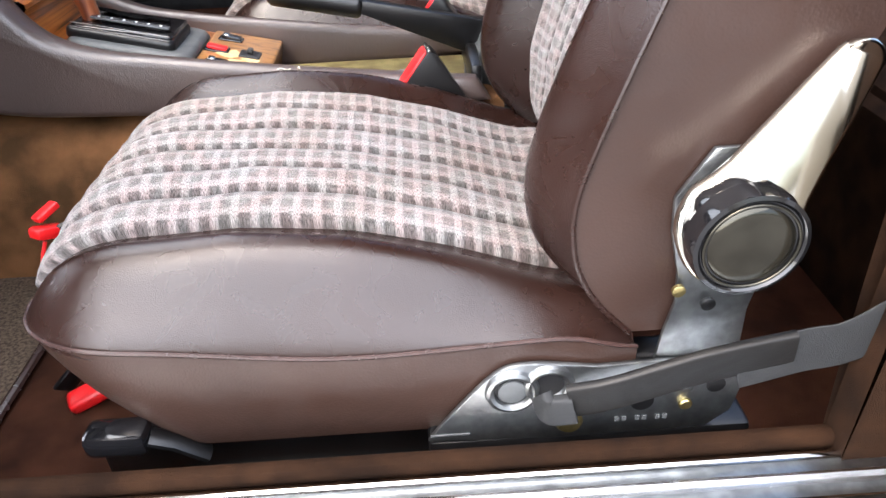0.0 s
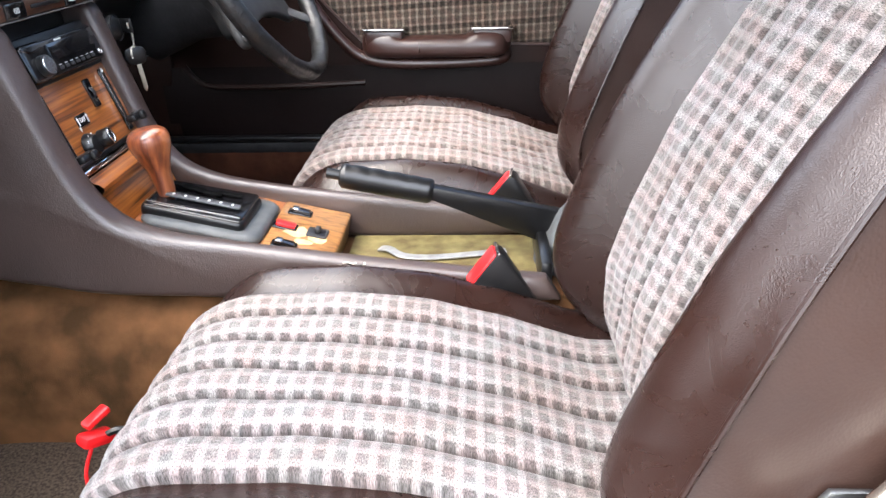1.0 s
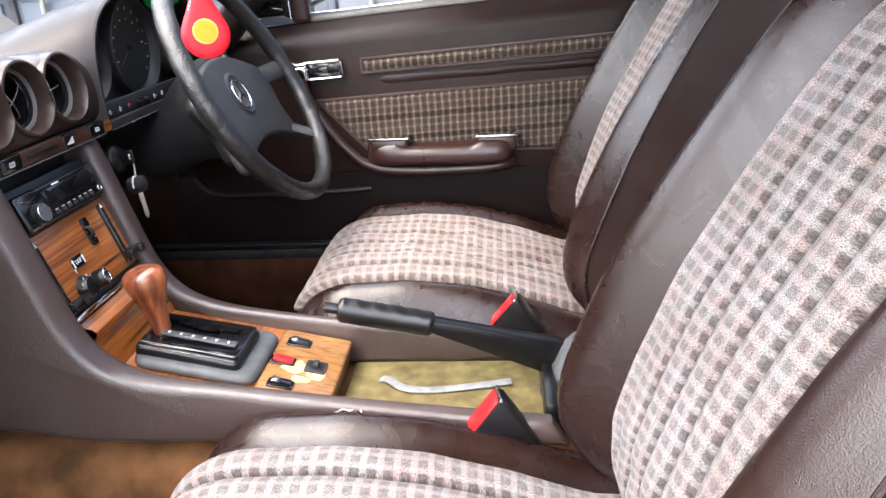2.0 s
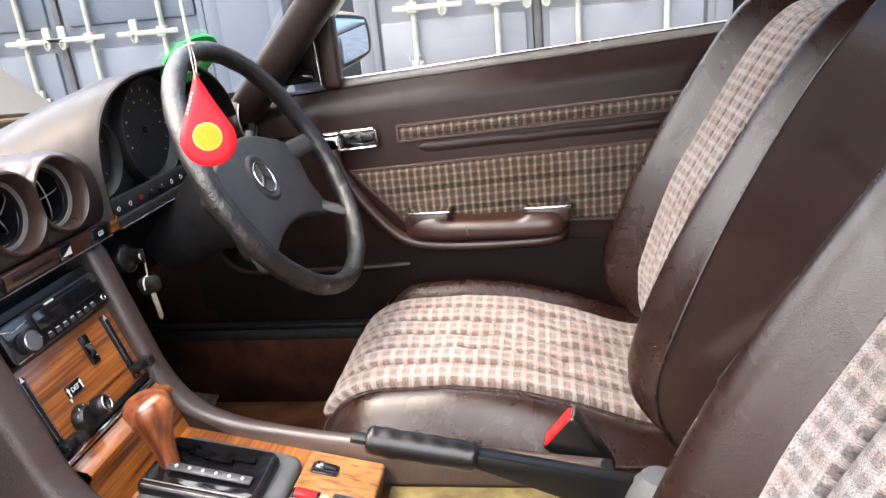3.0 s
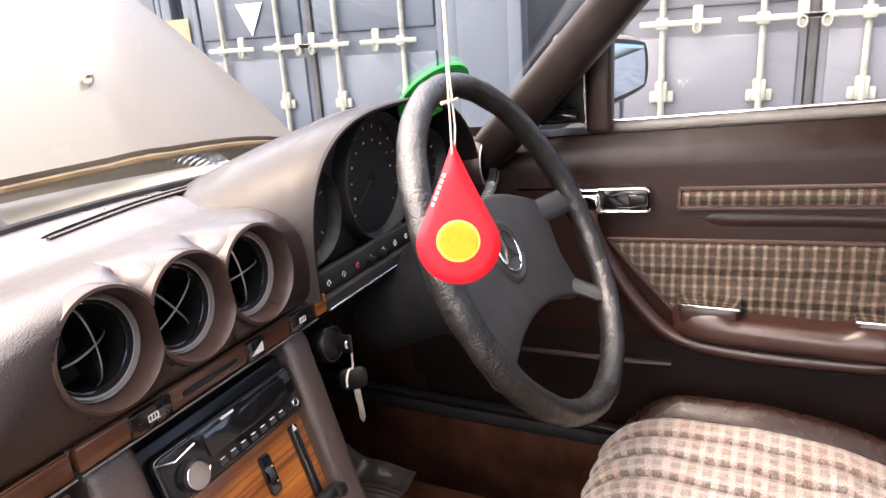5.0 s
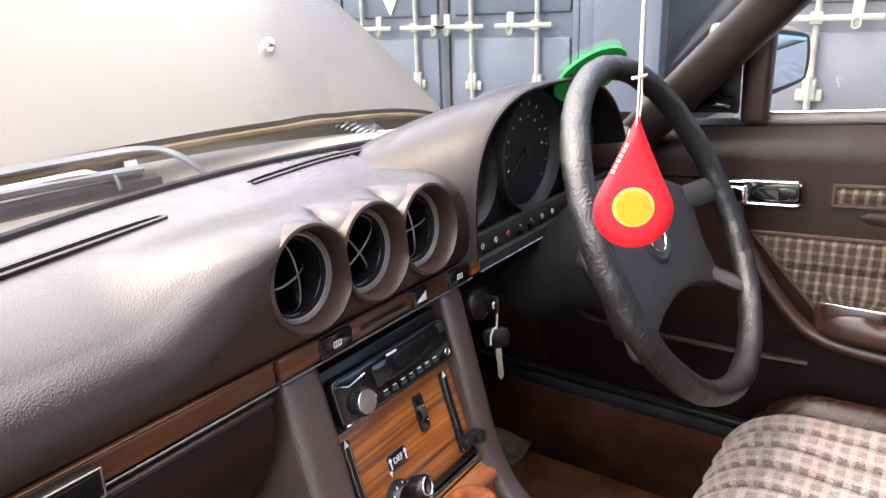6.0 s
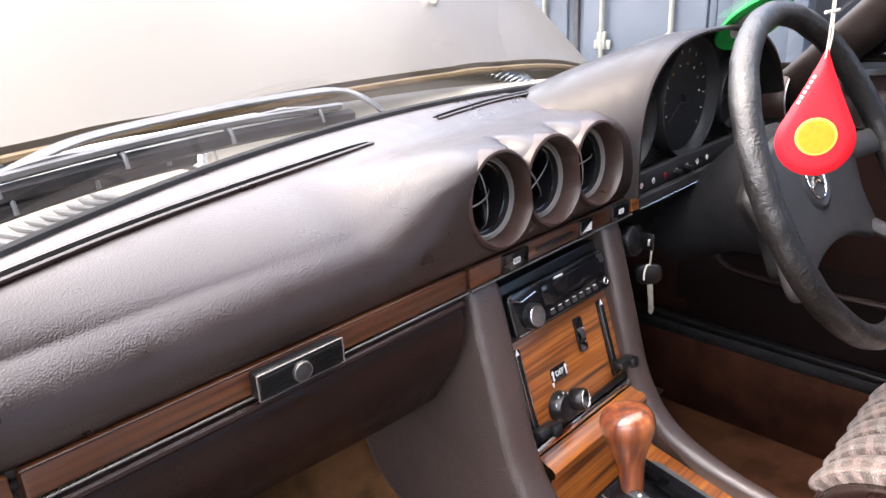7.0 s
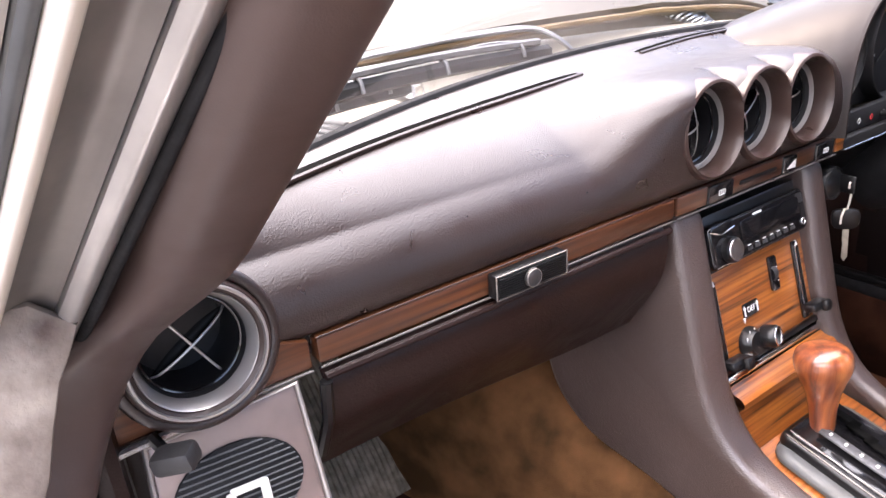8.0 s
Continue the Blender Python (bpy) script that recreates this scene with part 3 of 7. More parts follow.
for i in range(19):
    t = i / 18
    gx, gy = -0.818 - 0.172 * t - 0.018 * math.sin(math.pi * t), -0.570 + 0.235 * t
    k = gy / 0.70
    gz = scuttle_at(max(0.0, (-0.890 + 0.195 * k * k - gx + 0.031) / 0.32), k).z
    part("grille_slot", box((0.062, 0.0085, 0.006), (-0.031, 0, 0), 0.002, Matrix.Translation((gx, gy, gz + 0.0035)) @ pose(0, 0, 0, 0, 0, 24 - 8 * t)), M_BOOT, scuttle)
for s in (-1, 1):
    bm = surf(lambda u, v: Vector((-0.72 - u * 1.7, s * (0.70 + 0.12 * math.sin(v * 1.5)), 0.93 - 0.06 * u - 0.5 * (1 - math.cos(v * 1.5)))), 16, 10)
    part("wing", bm, M_PAINT, car)
bay = box((1.3, 1.3, 0.05), (-1.78, 0, 0.62), 0.01)
part("engine_bay_floor", bay, M_BLACK, car)
part("engine", box((0.55, 0.36, 0.22), (-1.62, 0.0, 0.75), 0.03), M_ALU, car, "grey engine top under the open bonnet")
part("firewall", box((0.03, 1.3, 0.55), (-1.42, 0, 0.49), 0.005), M_PAINT, car)
for x in (-1.75, 0.72):
    for s in (-1, 1):
        wm = frame_of((x, s * 0.70, 0.31), (1, 0, 0), (0, s, 0))
        ty = part("tyre", lathe([(0.19, -0.09), (0.27, -0.095), (0.305, -0.075), (0.31, 0.0), (0.305, 0.075), (0.27, 0.095), (0.19, 0.09)], wm, 40), M_RUBBER, car, "black rubber tyre")
        part("rim", lathe([(0.0, 0.05), (0.08, 0.055), (0.14, 0.04), (0.19, 0.085), (0.195, 0.06), (0.195, -0.09)], wm, 32), M_ALU, ty)
# windscreen frame
A0, A1 = Vector((-0.722, 0.622, 0.880)), Vector((-0.305, 0.526, 1.30))
for s in (-1, 1):
    def pil(t, a, s=s):
        c = A0.lerp(A1, t)
        if s < 0:
            c.y += 0.003 * t
        back, wide = (0.043, 0.031) if s > 0 else (0.056, 0.031)
        c.x += 0.012 if s > 0 else 0.0
        return Vector((c.x + back * math.copysign(abs(math.cos(a)) ** 0.7, math.cos(a)), s * (c.y + wide * math.copysign(abs(math.sin(a)) ** 0.7, math.sin(a))), c.z))
    low = spline([(0.500, 0.705), (0.64, 0.702), (0.75, 0.692), (0.813, 0.672), (0.870, 0.634), (0.903, 0.610), (0.925, 0.594), (0.95, 0.578)], 5)

    def pil_foot(u, v, s=s, low=low):
        """The pillar trim in one sweep down past the end of the dashboard."""
        z = 0.50 + 0.80 * u
        t = (z - A0.z) / (A1.z - A0.z)
        k = smooth(0.84, 0.95, z)
        inner = next((ya + (yb - ya) * (z - za) / (zb - za) for (za, ya), (zb, yb) in zip(low, low[1:]) if za <= z <= zb), 0.578)
        upper = (A0.y - 0.028) + (A1.y - A0.y + 0.003) * t
        yi = inner + (upper - inner) * smooth(0.89, 0.95, z)
        half, deep = 0.045 + (0.031 - 0.045) * k, 0.036 + (0.056 - 0.036) * k
        xc = -0.690 + (A0.x + (A1.x - A0.x) * t + 0.690) * smooth(0.80, 0.95, z)
        c, sn = math.cos(2 * math.pi * v), math.sin(2 * math.pi * v)
        return Vector((xc + deep * math.copysign(abs(c) ** 0.7, c), s * (yi + half - half * math.copysign(abs(sn) ** 0.7, sn)), z))
    shape = surf(lambda u, v: pil(u, 2 * math.pi * v), 12, 28, False, True) if s > 0 else surf(pil_foot, 60, 36, False, True)
    pillar = part("windscreen_pillar", shape, M_PILLAR if s > 0 else M_PILLAR_LIT, car, "dark brown trimmed windscreen pillar")

    def band(e0, e1, f0, f1, dx, bulge, s=s):
        """A strip along the pillar, from e0 to e1 inwards of its axis at the foot and from f0 to f1 at the head."""
        def at(u, v):
            c = A0.lerp(A1, u)
            d = (e0 + (f0 - e0) * u) * (1 - v) + (e1 + (f1 - e1) * u) * v
            return Vector((c.x + dx + bulge * math.sin(math.pi * v), s * (c.y - d), c.z))
        def back(u, v):
            p = at(u, v)
            p.x = A0.lerp(A1, u).x - 0.03
            return p
        b = surf(at, 10, 9)
        surf(back, 10, 2, bm=b)
        for k in (0, 1):
            surf(lambda u, v: at(u, k).lerp(back(u, k), v), 10, 2, bm=b)
        bmesh.ops.remove_doubles(b, verts=b.verts, dist=1e-5)
        return b
    part("pillar_seal", band(-0.053, -0.046, -0.003, 0.004, 0.037, 0.004), M_RUBBER, pillar, "black rubber door seal")
    part("pillar_rail", band(-0.066, -0.0535, -0.018, -0.0035, 0.036, 0.006), M_SATIN_RING, pillar, "satin metal rail along the pillar")
    part("pillar_channel", band(-0.089, -0.0665, -0.039, -0.0185, 0.030, -0.006), M_RAIL, pillar, "dull grey metal channel")
    part("pillar_lip", band(-0.099, -0.0895, -0.049, -0.0395, 0.036, 0.006), M_CREAM_LIT, pillar, "cream painted pillar lip")
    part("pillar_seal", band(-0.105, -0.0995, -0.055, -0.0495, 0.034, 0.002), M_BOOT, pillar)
    part("pillar_skin", band(-0.175, -0.1055, -0.125, -0.0555, 0.022, 0.012), M_CREAM_LIT, pillar, "cream painted pillar skin")
M_TORN = material("torn trim over cream paint", (0.42, 0.36, 0.30), 0.6, second=(0.10, 0.068, 0.055), scale=26, detail=8.0, bump=0.6, bump_scale=120)
torn = [(-0.662, 0.930), (-0.668, 0.918), (-0.676, 0.905), (-0.684, 0.884), (-0.693, 0.857), (-0.705, 0.835), (-0.730, 0.835), (-0.730, 0.930), (-0.700, 0.948), (-0.678, 0.946)]
part("torn_patch", plate(torn, 0.008, frame_of((-0.628, 0, 0), (0, 1, 0), (1, 0, 0)), 0.003), M_TORN, car, "torn pillar trim over worn cream paint")
part("windscreen_header", tube([(-0.335, -0.60, 1.305), (-0.36, 0, 1.32), (-0.335, 0.60, 1.305)], 0.03, 12), M_DOOR, car)


def screen(u, v, off):
    y = (2 * v - 1)
    lo = Vector((-0.890 + 0.158 * y * y, 0.635 * y, 0.948 - 0.026 * y * y))
    hi = Vector((-0.385 + 0.04 * y * y, 0.575 * y, 1.305))
    return lo.lerp(hi, u) + off * Vector((-0.56, 0, 0.83))


bm = surf(lambda u, v: screen(u, v, 0), 6, 24)
glass = part("windscreen", bm, M_SCREEN, car, "clear windscreen glass")
glass.visible_shadow = False
part("screen_seal", tube([screen(0, v, 0.003) + Vector((0, 0, -0.004)) for v in lin(0, 1, 40)], 0.0065, 8), M_RUBBER, car, "black rubber windscreen seal")


M_WIPER = material("silver wiper paint", (0.075, 0.077, 0.080), 0.42, spots=0.3, scale=40)


def wiper(arm, blade, label):
    w = thing("windscreen_wiper", arm[0], label, "wiper", "wipers")
    part("arm", tube(spline(arm, 6), [0.009 + 0.006 * math.sin(math.pi * k / (6 * (len(arm) - 1))) for k in range(6 * (len(arm) - 1) + 1)], 10, flat=0.30), M_WIPER, w)
    a, b = Vector(blade[0]), Vector(blade[1])
    part("rubber", tube([a.lerp(b, t) + Vector((0, 0, 0.006 * math.sin(t * 3.14))) for t in lin(0, 1, 8)], 0.0085, 6), M_RUBBER, w)
    part("blade_spine", tube([a.lerp(b, t) + Vector((0, 0, 0.013 + 0.008 * math.sin(t * 3.14))) for t in lin(0.04, 0.96, 10)], 0.0045, 6), M_WIPER, w)
    for t in (0.12, 0.40, 0.66, 0.90):
        hook = a.lerp(b, t)
        part("yoke", tube(spline([hook + Vector((0.010, 0, 0.002)), hook + Vector((0.006, 0, 0.013)), hook + Vector((-0.003, 0, 0.017)), hook + Vector((-0.005, 0, 0.008))], 3), 0.0022, 6), M_WIPER, w)
    for t0, t1 in ((0.12, 0.40), (0.66, 0.90)):
        p0, p1 = a.lerp(b, t0), a.lerp(b, t1)
        part("yoke_arm", tube([p0.lerp(p1, q) + Vector((-0.002, 0, 0.018 + 0.005 * math.sin(q * 3.14))) for q in lin(0, 1, 8)], 0.003, 6, flat=0.6), M_WIPER, w)
    part("pivot", lathe([(0, 0.025), (0.012, 0.022), (0.016, 0.0)], pose(*arm[0]), 16), M_ALU, w)


wiper([(-1.01, 0.055, 0.900), (-1.035, 0.03, 0.938), (-1.07, 0.0, 0.955), (-1.08, -0.10, 0.957), (-1.074, -0.188, 0.957), (-1.035, -0.344, 0.956), (-0.96, -0.44, 0.950)], [(-0.965, -0.06, 0.940), (-0.905, -0.50, 0.943)], "grey metal windscreen wiper parked low on the glass")
wiper([(-1.03, -0.22, 0.897), (-1.0, -0.29, 0.925), (-0.97, -0.36, 0.938), (-0.95, -0.42, 0.940), (-0.90, -0.50, 0.938)], [(-0.985, -0.258, 0.926), (-0.875, -0.545, 0.928)], "grey metal windscreen wiper parked low on the glass")

# hardtop over the cabin


def roof(u, v, lift):
    y = 2 * v - 1
    x = -0.33 + 0.92 * u
    return Vector((x, 0.60 * y, 1.315 + 0.035 * math.sin(math.pi * min(1, u * 1.1)) - 0.045 * abs(y) ** 3 + lift))


part("hardtop", surf(lambda u, v: roof(u, v, 0.035), 14, 24), M_PAINT, car, "cream hardtop roof")
part("headlining", surf(lambda u, v: roof(u, v, 0.0), 14, 24), M_LINER, car, "dark fabric headlining")
for s in (-1, 1):
    part("roof_rail", tube([roof(u, 0.5 + 0.5 * s, 0.012) for u in lin(0, 1, 12)], 0.024, 10), M_PAINT, car)
    part("rear_quarter", tube(spline([(0.58, s * 0.60, 1.28), (0.74, s * 0.62, 1.15), (0.86, s * 0.64, 0.96)], 6), 0.05, 12, flat=0.6), M_LINER, car, "dark rear roof pillar")
# floor, sills, tunnel, rear
part("floor_carpet", box((2.0, 1.26, 0.04), (-0.25, 0, 0.20), 0.005), M_FLOOR, car, "red-brown carpet on the car floor")
for s in (-1, 1):
    m = frame_of((-1.16, s * 0.38, 0.22), (-0.70, 0, 0.71), (0.71, 0, 0.70))
    part("toe_board", box((0.55, 0.52, 0.03), (0.24, 0, 0.0), 0.008, m), M_FLOOR, car, "red-brown carpeted toe board")
    top = 0.322 if s < 0 else 0.430
    # one sill carpet in two tones: left darkened, right lightened, to even the light
    part("sill_carpet", box((1.75, 0.05, top - 0.20), (-0.32, s * (0.607 if s > 0 else 0.652), (top + 0.20) / 2), 0.012), M_FLOOR if s > 0 else M_CARPET, car, "brown carpeted inner sill")
    if s > 0:
        part("hinge_pillar_trim", box((0.16, 0.06, 0.62), (-0.765, 0.680, 0.60), 0.025), M_PILLAR, car, "dark brown trim of the front door pillar")
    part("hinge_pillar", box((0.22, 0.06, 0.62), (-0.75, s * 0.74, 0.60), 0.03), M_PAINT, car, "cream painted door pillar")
    part("kick_panel", box((0.5, 0.03, 0.55), (-1.08, s * 0.635, 0.56), 0.008), M_DOOR, car)


def tunnel(u, v):
    x = -0.02 - u * 1.36
    wide = 0.145 + 0.10 * smooth(0.78, 1.3, -x)
    top = 0.452 + 0.16 * smooth(0.75, 1.3, -x)
    a = math.pi * v
    c, sn = math.cos(a), math.sin(a)
    return Vector((x, wide * (1 + 0.10 * (1 - sn)) * math.copysign(abs(c) ** 0.45, c), 0.21 + (top - 0.21) * abs(sn) ** 0.45))


part("tunnel_carpet", surf(tunnel, 40, 40), M_SUEDE, car, "blotchy red-brown velour carpet over the transmission tunnel")
part("heater_housing", box((0.3, 0.34, 0.2), (-1.1, 0, 0.66), 0.03), M_BLACK, car)
# left sill with bright strips
bm = box((2.3, 0.016, 0.02), (-0.3, -0.638, 0.335), 0.006)
part("carpet_edge", bm, M_CARPET, car)
sill = part("sill_plate", box((2.3, 0.14, 0.03), (-0.3, -0.72, 0.316), 0.006), M_ZINC, car, "bright ribbed metal sill plate")
for k in range(5):
    part("sill_rib", tube([(-1.45, -0.656 - k * 0.022, 0.332), (0.85, -0.656 - k * 0.022, 0.332)], 0.006 if k % 2 else 0.004, 8), M_CHROME if k % 2 == 0 else M_ALU, sill)
part("outer_sill", box((2.4, 0.06, 0.2), (-0.3, -0.80, 0.21), 0.02), M_PAINT, car)
# raised carpet under the driver's seat and heels
part("floor_carpet", box((0.95, 0.41, 0.075), (-0.66, 0.375, 0.247), 0.02, seg=3), M_HEEL, car, "tan velour carpet on the driver's floor")
# right sill strip
bm = box((1.3, 0.035, 0.028), (-0.55, 0.60, 0.435), 0.008)
part("sill_seal", bm, M_RUBBER, car, "black rubber sill strip")
part("sill_seal", box((1.3, 0.02, 0.012), (-0.55, 0.592, 0.455), 0.004), M_BLACK, car)
# behind the seats
part("rear_riser", box((0.05, 1.24, 0.30), (0.42, 0, 0.33), 0.02), M_CARPET, car, "brown carpeted step behind the seats")
part("rear_shelf", box((0.6, 1.24, 0.05), (0.72, 0, 0.47), 0.02), M_CARPET, car)
part("rear_wall", box((0.05, 1.30, 0.55), (1.02, 0, 0.70), 0.02), M_DOOR, car)
for s in (-1, 1):
    bm = surf(lambda u, v: Vector((0.20 + 0.85 * u, s * (0.63 - 0.02 * math.sin(3.1 * v)), 0.30 + v * (0.66 + 0.06 * u))), 12, 12)
    surf(lambda u, v: Vector((0.20 + 0.85 * u, s * (0.66 + 0.02 * v), 0.30 + v * (0.66 + 0.06 * u))), 12, 12, bm=bm)
    surf(lambda u, v: Vector((0.20, s * (0.63 + 0.03 * u), 0.30 + v * 0.66)), 2, 12, bm=bm)
    part("quarter_trim", bm, M_CARPET, car, "brown carpeted side trim behind the seat")
    part("rear_wing", box((1.55, 0.08, 0.75), (1.005, s * 0.76, 0.58), 0.04), M_PAINT, car)

part("boot_lid", surf(lambda u, v: Vector((1.03 + 0.75 * u, (2 * v - 1) * 0.72, 0.965 - 0.07 * u * u - 0.03 * (2 * v - 1) ** 4)), 10, 20), M_PAINT, car, "cream boot lid")
part("tail_panel", box((0.05, 1.5, 0.60), (1.79, 0, 0.60), 0.02), M_PAINT, car)
part("nose_panel", box((0.05, 1.5, 0.50), (-2.43, 0, 0.55), 0.02), M_PAINT, car)
# ---- driver's door ----
DY = 0.628
door = thing("side_door", (-0.2, 0.66, 0.42), "closed car door with dark brown vinyl and brown check cloth panels", "car door")


def belt(x):
    return 0.922 + 0.066 * (x + 0.53)


bm = surf(lambda u, v: Vector(((x := -0.86 + 1.28 * u), DY + 0.012 - 0.012 * math.sin(math.pi * v) + 0.02 * smooth(0.93, 1, v), 0.44 + v * (belt(x) - 0.44))), 40, 30)
surf(lambda u, v: Vector(((x := -0.86 + 1.28 * u), DY + 0.032 + 0.10 * v, belt(x) + 0.002 - 0.002 * v)), 40, 4, bm=bm)
part("door_panel", bm, M_DOOR, door)
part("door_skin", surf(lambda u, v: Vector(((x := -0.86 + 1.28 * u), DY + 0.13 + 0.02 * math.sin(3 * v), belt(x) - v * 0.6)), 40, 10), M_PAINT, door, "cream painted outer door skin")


def cloth_panel(corners, name, y, label):
    """A padded cloth field between four (x, z) corners: upper front, upper rear, lower rear, lower front."""
    a, b_, c, d = [Vector((p[0], 0, p[1])) for p in corners]

    def at(u, v):
        p = a.lerp(b_, u).lerp(d.lerp(c, u), v)
        e = min(u * (b_ - a).length, (1 - u) * (b_ - a).length, v * (d - a).length, (1 - v) * (d - a).length)
        return Vector((p.x, y - 0.006 * smooth(0, 0.012, e), p.z)), (p.x, p.z - 0.05 * p.x)
    bm = surf(at, 60, 20)
    part(name, bm, M_CLOTH_DOOR, door, label)
    ring = [a.lerp(b_, t) for t in lin(0, 1, 12)] + [b_.lerp(c, t) for t in lin(0, 1, 6)] + [c.lerp(d, t) for t in lin(0, 1, 12)] + [d.lerp(a, t) for t in lin(0, 1, 6)]
    part("welt", tube([(p.x, y - 0.001, p.z) for p in ring], 0.0032, 6, True), M_PIPE_DARK, door)


cloth_panel([(-0.398, 0.850), (0.36, 0.890), (0.36, 0.861), (-0.398, 0.821)], "cloth_strip", DY, "narrow brown check cloth strip")
cloth_panel([(-0.502, 0.767), (0.36, 0.808), (0.36, 0.636), (-0.402, 0.660)], "cloth_panel", DY, "brown check cloth panel")
part("roll", tube(spline([(x, DY + 0.0172, 0.803 + 0.042 * (x + 0.4) + 0.001 * math.sin(x * 60)) for x in lin(-0.45, 0.36, 14)], 3), [0.017 * min(1, 0.15 + k / 6) for k in range(40)], 12, flat=1.0), M_DOOR, door, "dark brown padded roll")
# armrest with its two cup-shaped ends
AY = DY - 0.002


def arm(u, v):
    x = -0.402 + 0.322 * u
    end = math.sqrt(max(0.0, 1 - (2 * u - 1) ** 10))
    a = math.pi * (v - 0.5) * 1.02
    lift = 0.012 * (smooth(0.30, 0.2, u) + smooth(0.68, 0.78, u))
    zc = 0.651
    return Vector((x, AY - (0.052 + 0.012 * u) * end * abs(math.cos(a)) ** 0.45, zc + (0.022 * end + (lift if v > 0.5 else 0) * smooth(0.5, 0.8, v)) * math.copysign(abs(math.sin(a)) ** 0.7, math.sin(a))))


armrest = part("armrest", surf(arm, 60, 24), M_ARM, door, "red-brown padded armrest")
for x0, x1 in ((-0.392, -0.305), (-0.165, -0.078)):
    part("chrome_cap", box((x1 - x0, 0.050, 0.0042), ((x0 + x1) / 2, AY - 0.026, 0.690), 0.0018), M_CHROME, armrest, "bright chrome cap")
    part("cup", box((x1 - x0 - 0.006, 0.044, 0.03), ((x0 + x1) / 2, AY - 0.024, 0.673), 0.008), M_ARM, armrest)
strap = spline([(-0.527, DY - 0.012, 0.818), (-0.515, DY - 0.026, 0.778), (-0.478, DY - 0.03, 0.715), (-0.434, DY - 0.03, 0.660), (-0.392, DY - 0.03, 0.629), (-0.33, DY - 0.032, 0.618), (-0.22, DY - 0.034, 0.617), (-0.11, DY - 0.03, 0.622), (-0.09, DY - 0.01, 0.632)], 6)
part("pull_strap", tube(strap, 0.0115, 10), M_ARM, door, "dark brown leather door pull")
hm = Matrix(((1, 0, 0, -0.492), (0, 0, -1, DY - 0.006), (0, 1, 0, 0.831), (0, 0, 0, 1)))
hm = hm @ pose(0, 0, 0, 0, 0, 3)
handle = part("handle_bezel", tube([hm @ Vector((x, y, 0.005)) for x, y in rounded(0.106, 0.034, 0.007)], 0.0028, 8, True), M_CHROME, door, "chrome inner door handle bezel")
part("handle_strip", tube([hm @ Vector((x, 0.0185, 0.004)) for x in (-0.15, -0.04, 0.05)], 0.0018, 6), M_CHROME, door, "thin chrome strip over the handle")
part("handle_recess", plate(rounded(0.104, 0.032, 0.006), 0.004, hm @ pose(0, 0, 0.003), 0.001), M_GLOSS, handle)
part("handle_lever", tube([hm @ Vector((0.018 + 0.030 * math.cos(a), 0.0105 * math.sin(a), 0.006)) for a in lin(0, 2 * math.pi, 25)[:-1]], 0.0016, 6, True), M_CHROME, handle)
part("handle_lever", box((0.026, 0.016, 0.008), (0.036, 0.001, 0.006), 0.003, hm), M_BLACK, handle)
part("handle_grip", box((0.036, 0.030, 0.018), (-0.034, -0.002, 0.010), 0.008, hm, seg=3), M_CHROME, handle)
part("handle_grip", box((0.022, 0.040, 0.014), (-0.034, -0.014, 0.009), 0.006, hm, seg=3), M_CHROME, handle)
# added dark sheet: the lower door's shade is painted, not a separate trim
part("shade_panel", surf(lambda u, v: Vector((-0.86 + 1.28 * u, DY - 0.006 - 0.003 * math.sin(math.pi * v), 0.445 + 0.165 * v)), 30, 10), M_DOOR_SHADE, door, "lower door panel darkened for shade")
part("map_pocket", tube(spline([(-0.80, DY - 0.010, 0.612), (-0.778, DY - 0.013, 0.584), (-0.745, DY - 0.015, 0.570), (-0.66, DY - 0.016, 0.567), (-0.50, DY - 0.016, 0.570), (-0.40, DY - 0.010, 0.573)], 5), 0.006, 8), M_DOOR, door, "dark brown map pocket rim")
# belt line and window
part("belt_strip", tube([(x, DY + 0.062, belt(x) + 0.006) for x in lin(-0.52, 0.42, 6)], 0.012, 10, flat=1.0), M_TRIM, door, "pale satin strip along the window")
part("belt_bead", tube([(x, DY + 0.052, belt(x) + 0.017) for x in lin(-0.52, 0.42, 6)], 0.0022, 8), M_ALU, door, "thin bright bead at the foot of the glass")
part("belt_ledge", box((0.95, 0.05, 0.02), (-0.05, DY + 0.095, belt(-0.05) + 0.004), 0.006, Matrix.Translation((-0.05, 0, belt(-0.05))) @ pose(0, 0, 0, 0, -4.1, 0) @ Matrix.Translation((0.05, 0, -belt(-0.05)))), M_PAINT, door, "cream painted top of the door skin")
part("quarter_post", box((0.040, 0.03, 0.21), (-0.522, DY + 0.035, 1.03), 0.010, None, seg=3), M_ARM, door, "brown quarter window post")
part("quarter_trim", plate([(-0.66, 0.935), (-0.53, 0.942), (-0.53, 1.05)], 0.02, Matrix(((1, 0, 0, 0), (0, 0, -1, DY + 0.03), (0, 1, 0, 0), (0, 0, 0, 1))), 0.004), M_BLACK, door, "black mirror base in the window corner")
part("window_latch", box((0.055, 0.018, 0.016), (-0.575, DY + 0.005, 0.955), 0.006, None), M_GLOSS, door, "black quarter window latch")
part("window_latch", tube([(-0.60, DY, 0.953), (-0.575, DY - 0.006, 0.966), (-0.548, DY - 0.002, 0.962)], 0.006, 8), M_GLOSS, door)
part("corner_edge", tube([(-0.536, DY + 0.004, 0.935), (-0.541, DY + 0.004, 1.04)], 0.0012, 6), M_ALU, door)
